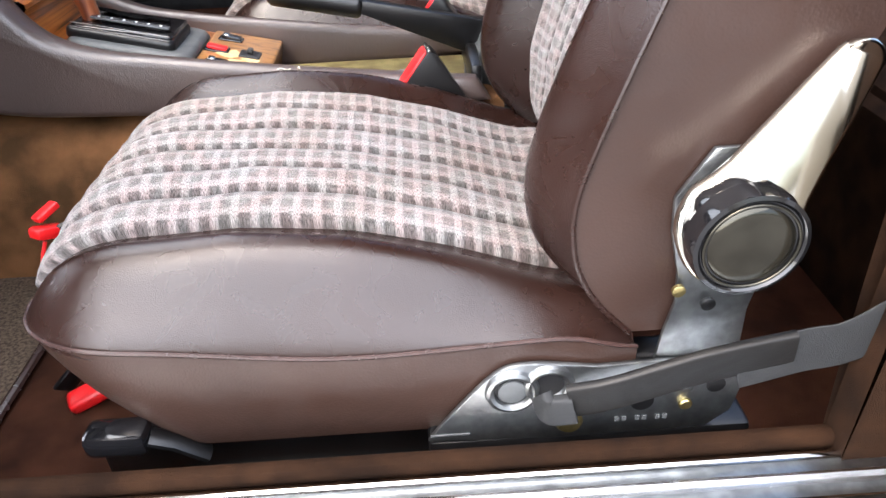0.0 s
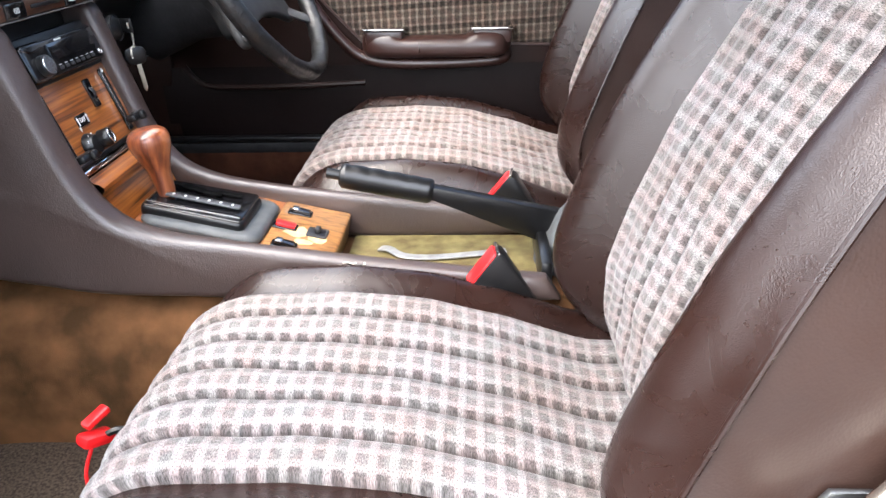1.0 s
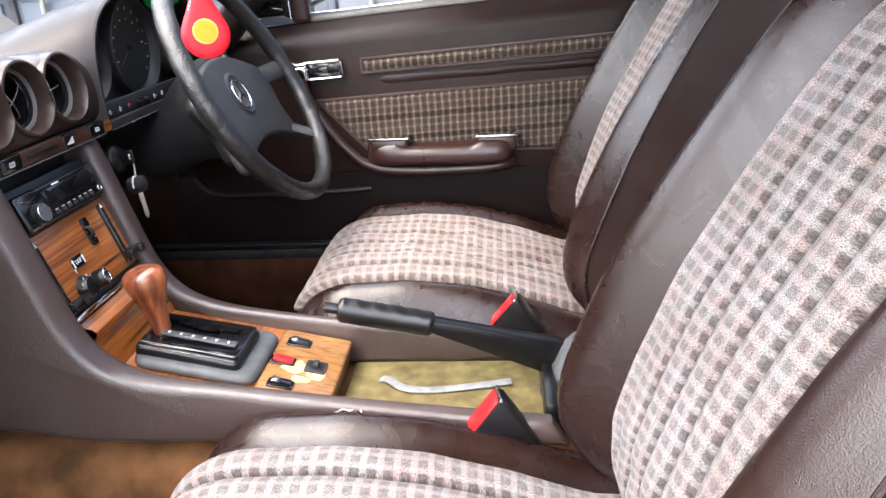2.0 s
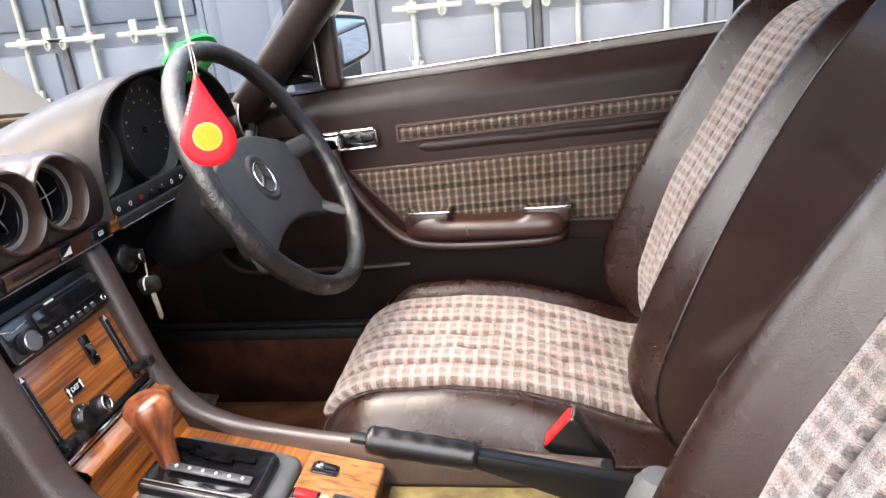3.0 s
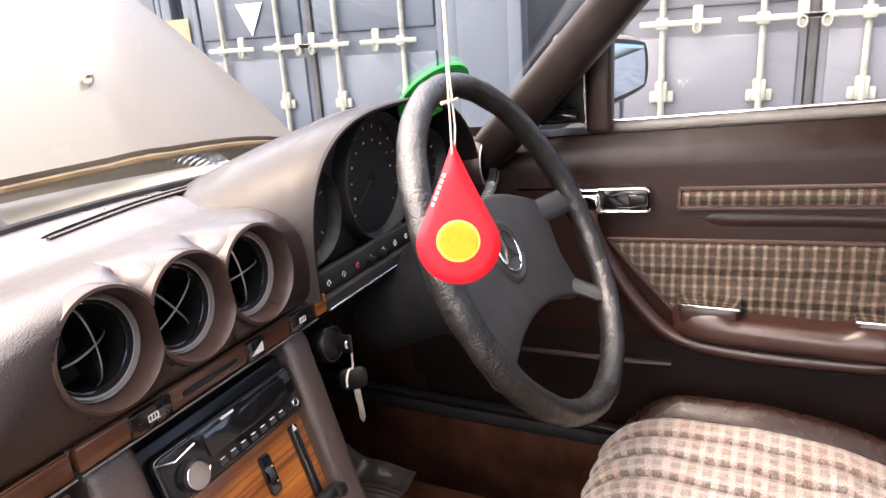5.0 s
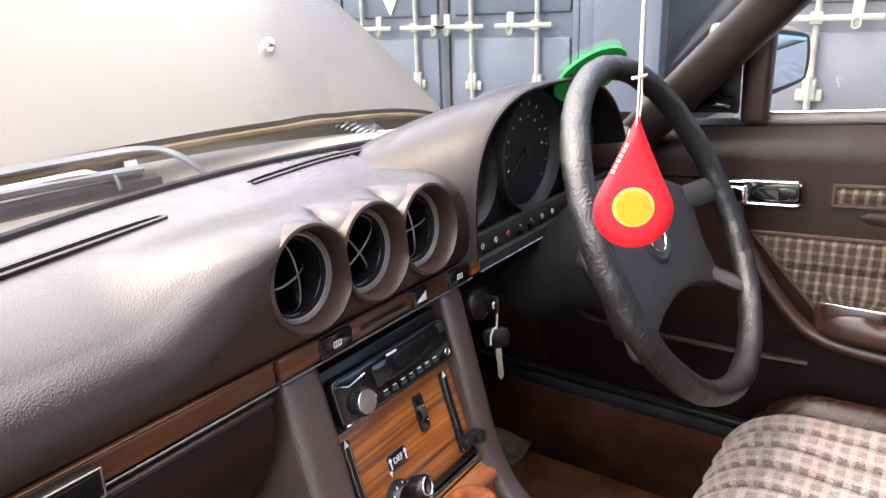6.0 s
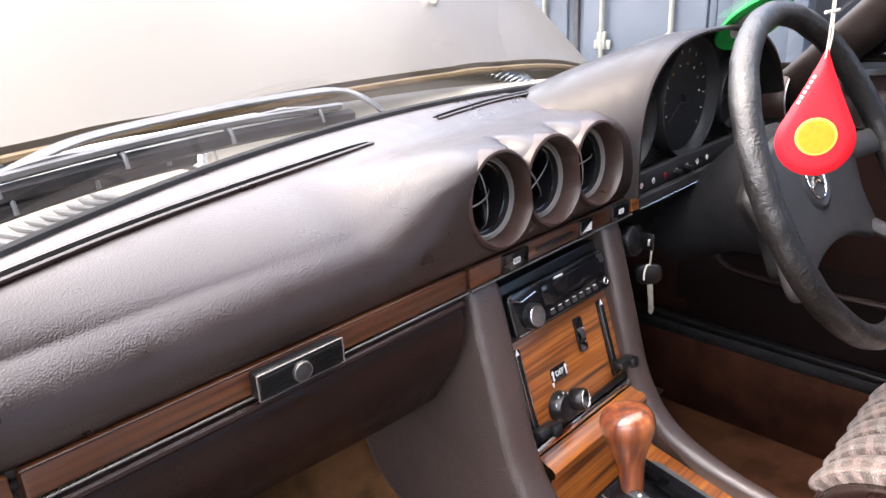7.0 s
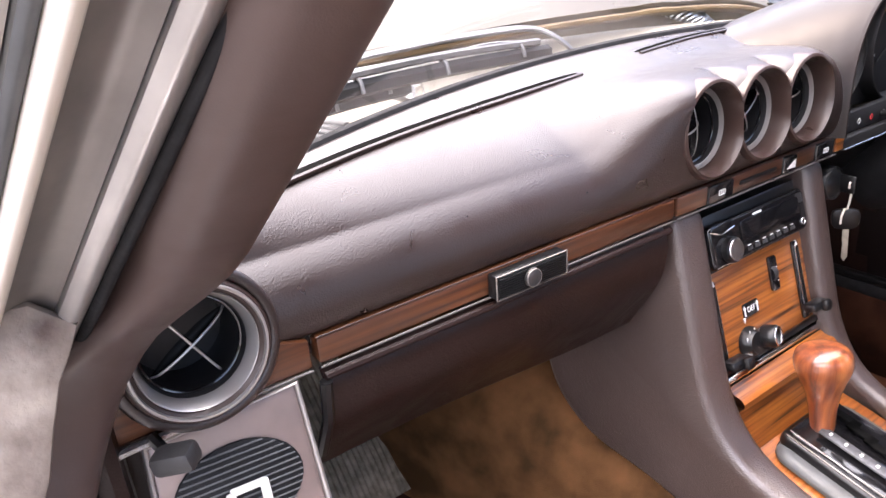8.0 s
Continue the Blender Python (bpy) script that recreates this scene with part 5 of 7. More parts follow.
def ribbed(m, long, wide, pitch, high):
    """A mat whose upper side is pressed into long ribs."""
    n = int(wide / pitch) * 4

    def top(u, v):
        e = 0.0 if u in (0, 1) or v in (0, 1) else 1.0
        return m @ Vector(((u - 0.5) * long, (v - 0.5) * wide, e * (0.006 + high * (0.5 + 0.5 * math.cos(2 * math.pi * v * wide / pitch)))))
    b = surf(top, 6, n + 1)
    return surf(lambda u, v: m @ Vector(((u - 0.5) * long, (v - 0.5) * wide, -0.002)), 2, 2, bm=b)


pad = ribbed(tm @ pose(0.17, 0, 0.006), 0.36, 0.26, 0.0098, 0.005)
solo("footwell_mat", pad, M_RIBMAT, (-1.2, -0.36, 0.25), "ribbed grey footwell mat on the toe board", "mat")
M_FILM = material("cloudy ribbed plastic", (0.19, 0.165, 0.14), 0.22, spots=0.45, scale=35, detail=8.0, bump=0.2, bump_scale=60, spec=0.8)


def curled(u, v, off):
    """A plastic mat with pressed ribs at its near end and a far edge that curls up."""
    x, y = -1.035 + 0.185 * u + 0.02 * v * (1 - u), 0.40 + 0.175 * v
    rib = 0.0022 * (0.5 + 0.5 * math.cos(2 * math.pi * v * 13)) * smooth(0.15, 0.4, u) * (1 - smooth(0.6, 0.75, v))
    lift = 0.034 * smooth(0.55, 0.0, u) ** 2 * (0.35 + 0.65 * v) + 0.012 * smooth(0.75, 1.0, v) + 0.004 * math.sin(7 * u + 4 * v)
    return Vector((x, y, 0.290 + rib + lift - off))


film = surf(lambda u, v: curled(u, v, 0), 40, 60)
surf(lambda u, v: curled(u, v, 0.003), 40, 60, bm=film)
solo("heel_mat", film, M_FILM, (-0.94, 0.49, 0.284), "cloudy ribbed plastic mat curling up on the driver's carpet", "mat")


# ---- centre console ----
con = thing("centre_console", (-0.45, 0, 0.40), "brown vinyl centre console with wood veneer panels", "console")
top_edge = spline([(-0.735, 0.822), (-0.702, 0.812), (-0.690, 0.780), (-0.668, 0.70), (-0.645, 0.625), (-0.612, 0.578), (-0.560, 0.553), (-0.48, 0.538), (-0.38, 0.524), (-0.25, 0.508), (-0.06, 0.488)], 5)
low_edge = spline([(-0.04, 0.455), (-0.2, 0.448), (-0.40, 0.452), (-0.53, 0.462), (-0.66, 0.474), (-0.745, 0.492), (-0.80, 0.52), (-0.845, 0.575), (-0.86, 0.65), (-0.84, 0.74)], 5)
for s in (-1, 1):
    pm = Matrix(((1, 0, 0, 0), (0, 0, s, s * 0.148), (0, 1, 0, 0), (0, 0, 0, 1)))
    bm = plate(top_edge + low_edge, 0.046, pm, 0.012, seg=3)
    for v in bm.verts:
        k = smooth(-0.68, -0.45, v.co.x)
        v.co.y = s * ((0.100 if s < 0 else 0.086) + (abs(v.co.y) - 0.102) * (1 if s < 0 else 0.75) * (1 - 0.42 * k))
        v.co.y += s * 0.03 * smooth(-0.70, -0.85, v.co.x) * smooth(0.80, 0.60, v.co.z)
    part("side_panel", bm, M_CONSOLE, con, "brown grained vinyl side of the console")
part("underbody", box((0.62, 0.19, 0.05), (-0.36, 0, 0.42), 0.01), M_BLACK, con)
part("rear_housing", box((0.10, 0.20, 0.34), (-0.79, 0, 0.66), 0.01), M_BLACK, con)

# upright stack: x across, y up the panel, z out of it
SM = frame_of((-0.664, -0.004, 0.622), (0, 1, 0), (0.955, 0, 0.297))
stack = part("stack_panel", plate(rounded(0.186, 0.110, 0.004, cy=0.062), 0.01, SM, 0.002), M_WOOD, con, "striped zebrano wood veneer panel")
part("chrome_strip", box((0.188, 0.008, 0.008), (0, 0.0, 0.004), 0.003, SM), M_CHROME, con, "polished chrome strip")
part("dark_strip", box((0.188, 0.007, 0.006), (0, 0.0085, 0.002), 0.002, SM), M_BLACK, con)
for sx, lx, ky in ((-1, -0.083, 0.020), (1, 0.074, 0.030)):
    sl = part("slider_track", plate(rounded(0.012, 0.094, 0.003, cx=lx, cy=0.062), 0.004, SM @ pose(0, 0, 0.003), 0.001), M_GLOSS, stack, "black vertical heater slider")
    part("slot", box((0.003, 0.084, 0.0012), (lx, 0.062, 0.0034), 0, SM), M_BLACK, sl)
    part("slot_edge", box((0.0009, 0.084, 0.0016), (lx - 0.003, 0.062, 0.0036), 0, SM), M_ALU, sl)
    part("slot_edge", box((0.0009, 0.084, 0.0016), (lx + 0.003, 0.062, 0.0036), 0, SM), M_ALU, sl)
    kb = box((0.030, 0.011, 0.016), (lx + 0.002, ky, 0.014), 0.004, SM)
    box((0.013, 0.014, 0.010), (lx + 0.008, ky - 0.001, 0.024), 0.004, SM, kb)
    part("slider_knob", kb, M_BLACK, sl)
    part("arrow_mark", plate([(-0.003, 0), (0.003, 0), (0, 0.007)], 0.0006, SM @ pose(lx, 0.1035, 0.0042)), M_PRINT, sl)
dm = SM @ pose(-0.038, 0.026, 0.001)
dial = part("dial", lathe([(0, 0.012), (0.012, 0.012), (0.017, 0.004), (0.0175, 0)], dm, 32), M_BLACK, stack, "black fan dial")
for k in range(5):
    a = radians(150 - 35 * k)
    part("dial_mark", box((0.0012, 0.004, 0.0006), (0.0145 * math.cos(a), 0.0145 * math.sin(a), 0.0085), 0, dm), M_PRINT, dial)
kn = part("fan_knob", lathe([(0.008, 0.004), (0.0125, 0.010), (0.0125, 0.023), (0.011, 0.025), (0.0085, 0.023), (0.007, 0.019), (0, 0.018)], dm @ pose(0.013, 0.002, 0.0, 0, 14, 0), 28), M_BLACK, stack, "black fan knob with a bright ring")
part("knob_ring", torus(dm @ pose(0.013, 0.002, 0.0, 0, 14, 0) @ pose(0, 0, 0.0245), 0.0098, 0.0014), M_CHROME, kn)
part("dial_pointer", plate([(-0.002, 0.006), (0.002, 0.006), (0, 0)], 0.0006, dm @ pose(0, 0.021, 0.0006)), M_PRINT, stack)
rk = part("rocker_switch", plate(rounded(0.014, 0.040, 0.003, cx=0.026, cy=0.085), 0.004, SM @ pose(0, 0, 0.0035), 0.001), M_GLOSS, stack, "black vertical rocker switch")
part("wheel_key", lathe([(0.009, -0.004), (0.010, 0), (0.009, 0.004)], SM @ pose(0.024, 0.085, -0.0015, 0, 90, 0), 18), M_SATIN, rk)
for k in range(3):
    part("switch_mark", box((0.0014, 0.0014, 0.0006), (0.0305, 0.075 + k * 0.008, 0.0037), 0, SM), M_PRINT, rk)
df = part("defrost_plate", plate(rounded(0.028, 0.016, 0.003, cx=-0.024, cy=0.060), 0.002, SM @ pose(0, 0, 0.0015), 0.0006), M_GLOSS, stack, "small black plate with white lettering DEF")


def lettering(text, size, m, mat, parent, name="lettering"):
    cu = bpy.data.curves.new("text", "FONT")
    cu.body, cu.size, cu.extrude, cu.align_x, cu.align_y = text, size, 0.0002, "CENTER", "CENTER"
    t = bpy.data.objects.new("text", cu)
    me = bpy.data.meshes.new_from_object(t)
    bpy.data.objects.remove(t)
    bm = bmesh.new()
    bm.from_mesh(me)
    bpy.data.meshes.remove(me)
    bmesh.ops.transform(bm, matrix=m, verts=bm.verts)
    return part(name, bm, mat, parent)


lettering("DEF", 0.0085, SM @ pose(-0.024, 0.060, 0.0018), M_PRINT, df)
for s in (-1, 1):
    part("arrow_mark", plate([(-0.0028, 0.002), (-0.001, 0.002), (-0.001, -0.006), (0.001, -0.006), (0.001, 0.002), (0.0028, 0.002), (0, 0.006)], 0.0004, SM @ pose(-0.024 + s * 0.0115, 0.060, 0.0019)), M_PRINT, df)

# radio
rad = thing("car_radio", (-0.72, 0, 0.74), "black car radio with a silver-faced volume knob", "radio")
RM = SM @ pose(0.001, 0.147, 0.0)
part("sleeve", plate(rounded(0.188, 0.062, 0.005), 0.05, RM @ pose(0, 0, 0.002), 0.002), M_BLACK, rad)
fp = part("faceplate", plate(rounded(0.176, 0.048, 0.008, cy=-0.002), 0.012, RM @ pose(0, 0, 0.014), 0.004, seg=3), M_GLOSS, rad, "gloss black radio front")
part("display", plate(rounded(0.110, 0.021, 0.003, cx=0.018, cy=0.004), 0.001, RM @ pose(0, 0, 0.0155), 0.0004), M_GLOSS, fp)
part("disc_slot", box((0.12, 0.0022, 0.001), (0.012, 0.0205, 0.0143), 0.0004, RM), M_DIAL, fp)
vol = part("volume_knob", lathe([(0, 0.014), (0.0105, 0.014), (0.0135, 0.012), (0.014, 0.0)], RM @ pose(-0.060, -0.009, 0.009), 36), M_BLACK, fp, "black volume knob")
part("knob_disc", lathe([(0, 0.0004), (0.0112, 0.0004), (0.0116, -0.0002)], RM @ pose(-0.060, -0.009, 0.0231), 36), M_ALU, vol, "brushed silver knob face")
for k in range(7):
    part("radio_button", box((0.0085, 0.004, 0.0015), (-0.026 + k * 0.0135, -0.0175, 0.0147), 0.0008, RM), M_SATIN, fp)
    part("button_mark", box((0.0055, 0.0009, 0.0005), (-0.026 + k * 0.0135, -0.0135, 0.0147), 0, RM), M_PRINT, fp)
part("aux_socket", torus(RM @ pose(0.078, -0.016, 0.0145), 0.0035, 0.0008, 18, 6), M_ALU, fp)
part("eject_button", box((0.012, 0.011, 0.0015), (0.076, 0.012, 0.0147), 0.001, RM), M_SATIN, fp)
part("maker_mark", box((0.016, 0.0022, 0.0005), (-0.004, 0.0165, 0.0146), 0, RM), M_PRINT, fp)
part("silver_accent", tube([RM @ Vector(p) for p in ((-0.086, 0.016, 0.014), (-0.07, 0.010, 0.0155), (-0.046, 0.013, 0.0145))], 0.0008, 6), M_CHROME, fp)
part("silver_accent", tube([RM @ Vector(p) for p in ((-0.084, -0.023, 0.0135), (-0.05, -0.0215, 0.0155), (-0.04, -0.012, 0.0145))], 0.0008, 6), M_CHROME, fp)

# ashtray drawer below the strip
AM = frame_of((-0.656, -0.004, 0.618), (0, 1, 0), (0.90, 0, 0.43))


def drawer(u, v):
    prof = [(0.0, 0.0), (-0.006, 0.004), (-0.012, 0.012), (-0.018, 0.0145), (-0.023, 0.012), (-0.025, 0.006), (-0.030, 0.003), (-0.082, -0.002)]
    y, z = prof[round(v * 7)]
    return AM @ Vector(((u - 0.5) * 0.186, y, z))


part("ashtray_front", surf(drawer, 12, 8), M_WOOD, con, "lacquered zebrano ashtray front with a finger lip")

# level part: x to the rear, y across, z up
FM = frame_of((-0.352, -0.004, 0.487), (0.976, 0, -0.218), (0.218, 0, 0.976))
deck = part("deck", plate(rounded(0.285, 0.186, 0.006, cx=-0.143), 0.012, FM, 0.003), M_WOOD, con, "zebrano wood veneer deck")
dk2 = part("switch_panel", plate(rounded(0.104, 0.172, 0.005, cx=-0.050), 0.05, FM @ pose(0, 0, 0.006), 0.004, seg=3), M_WOOD_PALE, con, "honey coloured worn veneer switch block")
gate = part("gate_base", plate(rounded(0.168, 0.138, 0.022, cx=-0.186, cy=-0.006), 0.016, FM @ pose(0, 0, 0.014), 0.010, seg=3), M_BOOT, con, "grey rubber gear selector surround")


gm_l, gm_y = -0.200, -0.010
part("gate_skirt", plate(rounded(0.144, 0.100, 0.010, cx=gm_l, cy=gm_y), 0.018, FM @ pose(0, 0, 0.026), 0.006, seg=3), M_BLACK, gate, "black moulded rim of the selector")
gb = part("gate_cover", plate(rounded(0.136, 0.088, 0.007, cx=gm_l, cy=gm_y + 0.002), 0.012, FM @ pose(0, 0, 0.034, 0, -1.5, 0), 0.0025, seg=3), M_GLOSS, gate, "gloss black gear selector cover")
path = [(-0.062, 0.022), (-0.030, 0.022), (-0.030, 0.015), (-0.008, 0.015), (-0.008, 0.010), (0.018, 0.010), (0.018, 0.019), (0.044, 0.019)]
for (a0, b0), (a1, b1) in zip(path, path[1:]):
    lo, wd = min(a0, a1) - 0.005, abs(a1 - a0) + 0.010
    part("gate_slot", box((wd, abs(b1 - b0) + 0.009, 0.003), (gm_l + lo + wd / 2, gm_y + (b0 + b1) / 2, 0.0335), 0.0008, FM), M_VOID, gb)
scale_ = part("selector_scale", box((0.104, 0.013, 0.003), (gm_l + 0.006, gm_y - 0.018, 0.0345), 0.001, FM), material("clear grey scale", (0.115, 0.118, 0.125), 0.22, spots=0.45, scale=160, metal=0.3), gb, "pale grey selector scale")
for k in range(6):
    part("scale_mark", box((0.0028, 0.0042, 0.0006), (gm_l - 0.036 + k * 0.0165, gm_y - 0.018, 0.0362), 0, FM), M_PRINT, scale_)
for k in (0, 1):
    part("cover_line", box((0.130, 0.0012, 0.0012), (gm_l, gm_y - 0.0445 - 0.003 * k, 0.0315 - 0.005 * k), 0.0004, FM), M_SATIN_RING, gb)

# selector lever
sh = thing("gear_lever", (-0.588, -0.020, 0.545), "turned red-brown wooden gear lever knob on a steel shaft", "gear lever")
part("shaft", tube([(-0.584, -0.022, 0.535), (-0.589, -0.021, 0.580)], 0.0045, 12), M_ALU, sh)
KM = frame_of((-0.5885, -0.021, 0.566), (0, 1, 0), (-0.13, 0.0, 0.99))
prof = spline([(0.0, 0.0), (0.0105, 0.001), (0.0125, 0.008), (0.0135, 0.022), (0.0165, 0.042), (0.0225, 0.060), (0.0275, 0.074), (0.0285, 0.084), (0.0255, 0.093), (0.016, 0.099), (0.0, 0.101)], 4)
part("knob", lathe([(max(0, r), h) for r, h in prof], KM, 36), M_KNOB, sh, "pear-shaped lacquered wooden knob")

# window switches on the block


def rocker(l, y, w, name, mat, tip=None, label=""):
    r = part("switch_bezel", plate(rounded(w + 0.008, 0.020, 0.003, cx=l, cy=y), 0.003, FM @ pose(0, 0, 0.0085), 0.001), M_GLOSS, dk2)
    part(name, box((w, 0.014, 0.005), (l, y, 0.0105), 0.0015, FM @ pose(l, y, 0) @ pose(0, 0, 0, 0, 4, 0) @ pose(-l, -y, 0)), mat, r, label)
    if tip:
        part("switch_tip", box((w * 0.36, 0.013, 0.005), (l - w * 0.26, y, 0.0125), 0.0015, FM), tip, r)


rocker(-0.072, 0.050, 0.028, "switch_key", M_GLOSS, M_CHROME, "black window switch with a bright tip")
rocker(-0.070, -0.060, 0.028, "switch_key", M_GLOSS, M_ALU, "black window switch with a bright tip")
rocker(-0.082, -0.004, 0.028, "hazard_key", M_RED, None, "red hazard switch")
sq = part("switch_bezel", plate(rounded(0.030, 0.030, 0.003, cx=-0.034, cy=-0.006), 0.003, FM @ pose(0, 0, 0.0085), 0.001), M_SATIN, dk2)
part("joystick_well", plate(rounded(0.022, 0.022, 0.003, cx=-0.034, cy=-0.006), 0.002, FM @ pose(0, 0, 0.009), 0.0005), M_DIAL, sq)
part("joystick", box((0.008, 0.012, 0.008), (-0.034, -0.006, 0.013), 0.002, FM), M_SATIN, sq)
rng = random.Random(4)
for l, y, rx, ry in ((-0.062, -0.012, 0.020, 0.017), (-0.030, -0.022, 0.016, 0.016), (-0.048, -0.040, 0.015, 0.008)):
    out = [(l + rx * (0.75 + 0.4 * rng.random()) * math.cos(a), y + ry * (0.75 + 0.4 * rng.random()) * math.sin(a)) for a in lin(0, 6.28, 15)[:-1]]
    part("torn_patch", plate(out, 0.0006, FM @ pose(0, 0, 0.0066 + rng.random() * 0.0003)), M_BARE, dk2, "bare patch where the veneer is torn away")

# tray behind the switches
tray = part("tray_carpet", box((0.285, 0.180, 0.008), (-0.205, -0.004, 0.449), 0.003), M_OLIVE, con, "olive worn carpet in the console tray")
part("tray_wall", box((0.016, 0.19, 0.055), (-0.058, -0.004, 0.470), 0.005), M_BLACK, con)
solo("metal_strap", strip([(-0.300, 0.030, 0.456), (-0.285, 0.022, 0.459), (-0.262, 0.004, 0.457), (-0.22, 0.0, 0.456), (-0.15, 0.010, 0.457), (-0.108, 0.018, 0.458)], 0.015, 0.0032, (0.15, 1, 0)), material("dull aluminium strap", (0.40, 0.40, 0.385), 0.42, metal=0.55, spots=0.35, scale=70), (-0.2, 0.01, 0.455), "bent grey metal strap lying in the tray", "strap")
bt = lathe([(0.062, 0.0), (0.060, 0.02), (0.052, 0.03), (0.050, 0.05), (0.040, 0.06), (0.030, 0.085), (0.018, 0.10), (0, 0.102)], frame_of((-0.008, 0.0, 0.44), (1, 0, 0), (-0.1, 0, 1)), 28)
part("brake_boot", bt, M_BOOT, con, "grey rubber handbrake boot")

# handbrake
hb = thing("handbrake", (-0.04, 0.01, 0.47), "black handbrake lever with a ribbed grip", "handbrake")
h0, h1 = Vector((-0.352, 0.004, 0.587)), Vector((-0.012, 0.012, 0.515))
hd = (h1 - h0).normalized()
hw = hd.cross(Vector((0, 1, 0))).normalized()


def grip_at(u, v):
    a = 2 * math.pi * v
    p = h0.lerp(h1, 0.02 + u * 0.385)
    e = min(1, 0.75 + 6 * u, 0.8 + 6 * (1 - u))
    wave = 0.0005 * math.cos(u * 2 * math.pi * 5) * max(0, math.cos(a - math.pi))
    return p + (0.0175 * e + wave) * math.cos(a) * -hw * 1.05 + 0.0155 * e * math.sin(a) * Vector((0, 1, 0))


part("grip", surf(grip_at, 50, 24, False, True), M_BLACK, hb, "black moulded handbrake grip")
part("release_button", tube([h0 - hd * 0.012, h0 + hd * 0.02], 0.0075, 14), M_BLACK, hb)
part("grip_end", lathe([(0, 0), (0.0155, 0.0), (0.0165, -0.006)], frame_of(h0 + hd * 0.009, (0, 1, 0), -hd), 20), M_BLACK, hb)
hl = (h1 - h0).length
lv = plate([(hl * 0.38, 0.010), (hl * 0.38, -0.008), (hl * 0.55, -0.020), (hl * 0.97, -0.050), (hl * 1.0, -0.030), (hl * 1.0, 0.008)], 0.020, frame_of(h0 + Vector((0, -0.010, 0)), hd, (0, -1, 0)) @ pose(0, 0, 0), 0.003, seg=2)
part("lever", lv, M_BLACK, hb, "black steel handbrake lever")
part("lever_pin", tube([h0.lerp(h1, 0.93) + Vector((0, -0.014, -0.024)), h0.lerp(h1, 0.93) + Vector((0, 0.014, -0.024))], 0.004, 10), M_ALU, hb)


# ---- dashboard ----
dash = thing("dashboard", (-0.8, 0, 0.72), "brown padded dashboard with round vents and a wood strip", "dashboard")
PAD = spline([(-0.718, 0.836), (-0.701, 0.839), (-0.6955, 0.848), (-0.6955, 0.860), (-0.701, 0.875), (-0.713, 0.8895), (-0.732, 0.903), (-0.757, 0.915), (-0.789, 0.9265), (-0.825, 0.936), (-0.866, 0.944), (-0.903, 0.948), (-0.925, 0.935)], 7)
POD = spline([(-0.718, 0.836), (-0.700, 0.839), (-0.690, 0.850), (-0.686, 0.875), (-0.685, 0.895), (-0.685, 0.915), (-0.687, 0.928), (-0.700, 0.939), (-0.740, 0.945), (-0.800, 0.947), (-0.860, 0.949), (-0.903, 0.948), (-0.925, 0.935)], 7)
VENTS = (-0.107, -0.026, 0.055)
OPENINGS = [(c - 0.004, 0.8945, 0.0390) for c in VENTS] + [(-0.604, 0.864, 0.036), (0.603, 0.885, 0.034)]



def pad_back(y):
    """Where the pad ends against the windscreen seal."""
    return min(-0.745, -0.887 + 0.40 * y * y)


def pad_scale(y):
    return (pad_back(y) + 0.72) / (-0.903 + 0.72)


def pad_sink(q, y):
    """How far the pad falls away towards its two ends, at the unscaled depth q."""
    return min(1, max(0, (q + 0.72) / -0.183)) * 0.026 * min(1, (y / 0.635) ** 2)


def pad(u, v):
    y = -0.672 + 1.335 * v
    x, z = PAD[round(u * (len(PAD) - 1))]
    top = max(0.889 + math.sqrt(max(0, 0.051 ** 2 - (y - c + 0.004) ** 2)) for c in VENTS)
    xv, zv = POD[round(u * (len(POD) - 1))]
    aside = max(0.0, VENTS[0] - 0.004 - y, y - VENTS[2] + 0.004)
    lip = smooth(-0.735, -0.700, xv)
    notch = 1 - lip * (1 - smooth(0.889, 0.939, top)) if aside == 0 else 1.0
    k = notch * smooth(0.150, 0.020, aside)
    k *= 1 - 0.9 * smooth(-0.712, -0.80, xv)
    x, z = x + (xv - x) * k, z + (zv - z) * k
    if x < -0.72:
        z -= pad_sink(x, y)
        x = -0.72 + (x + 0.72) * pad_scale(y)
    z -= 0.004 * smooth(0.55, 0.66, abs(y))
    cut = smooth(0.2245, 0.2125, abs(y - 0.3505))
    z += (min(z, 0.826) - z) * cut
    x -= 0.035 * cut * smooth(-0.76, -0.72, x)
    for c, zc, r in OPENINGS:
        d = math.hypot(y - c, z - zc)
        x -= 0.075 * smooth(r * 1.14, r * 1.02, d) * smooth(-0.76, -0.74, x)
    return Vector((x, y, z))


part("dash_pad", surf(pad, len(PAD), 420), M_DASH, dash, "brown grained vinyl dashboard pad")


def pad_top(x, y):
    """Height of the pad's upper side."""
    q = -0.72 + (x + 0.72) / pad_scale(y)
    for (xa, za), (xb, zb) in zip(PAD, PAD[1:]):
        if za > 0.88 and xb <= q <= xa and xa != xb:
            return za + (zb - za) * (q - xa) / (xb - xa) - pad_sink(q, y)
    return 0.948 - pad_sink(q, y)


def slit(points):
    pts = [(x, y, pad_top(x, y) + 0.0006) for x, y in spline(points, 6)]
    n = len(pts)
    d = part("defrost_vent", tube(pts, [0.002, 0.005] + [0.0062] * (n - 4) + [0.005, 0.002], 10, flat=0.18), M_VOID, dash, "long black demister slot")
    for k in (-1, 1):
        part("vent_lip", tube([(p[0] + k * 0.0072, p[1] + k * 0.001, p[2] - 0.0008) for p in pts], 0.0022, 6), M_DASH, d)


slit([(-0.752, -0.545), (-0.784, -0.427), (-0.806, -0.313), (-0.830, -0.148)])
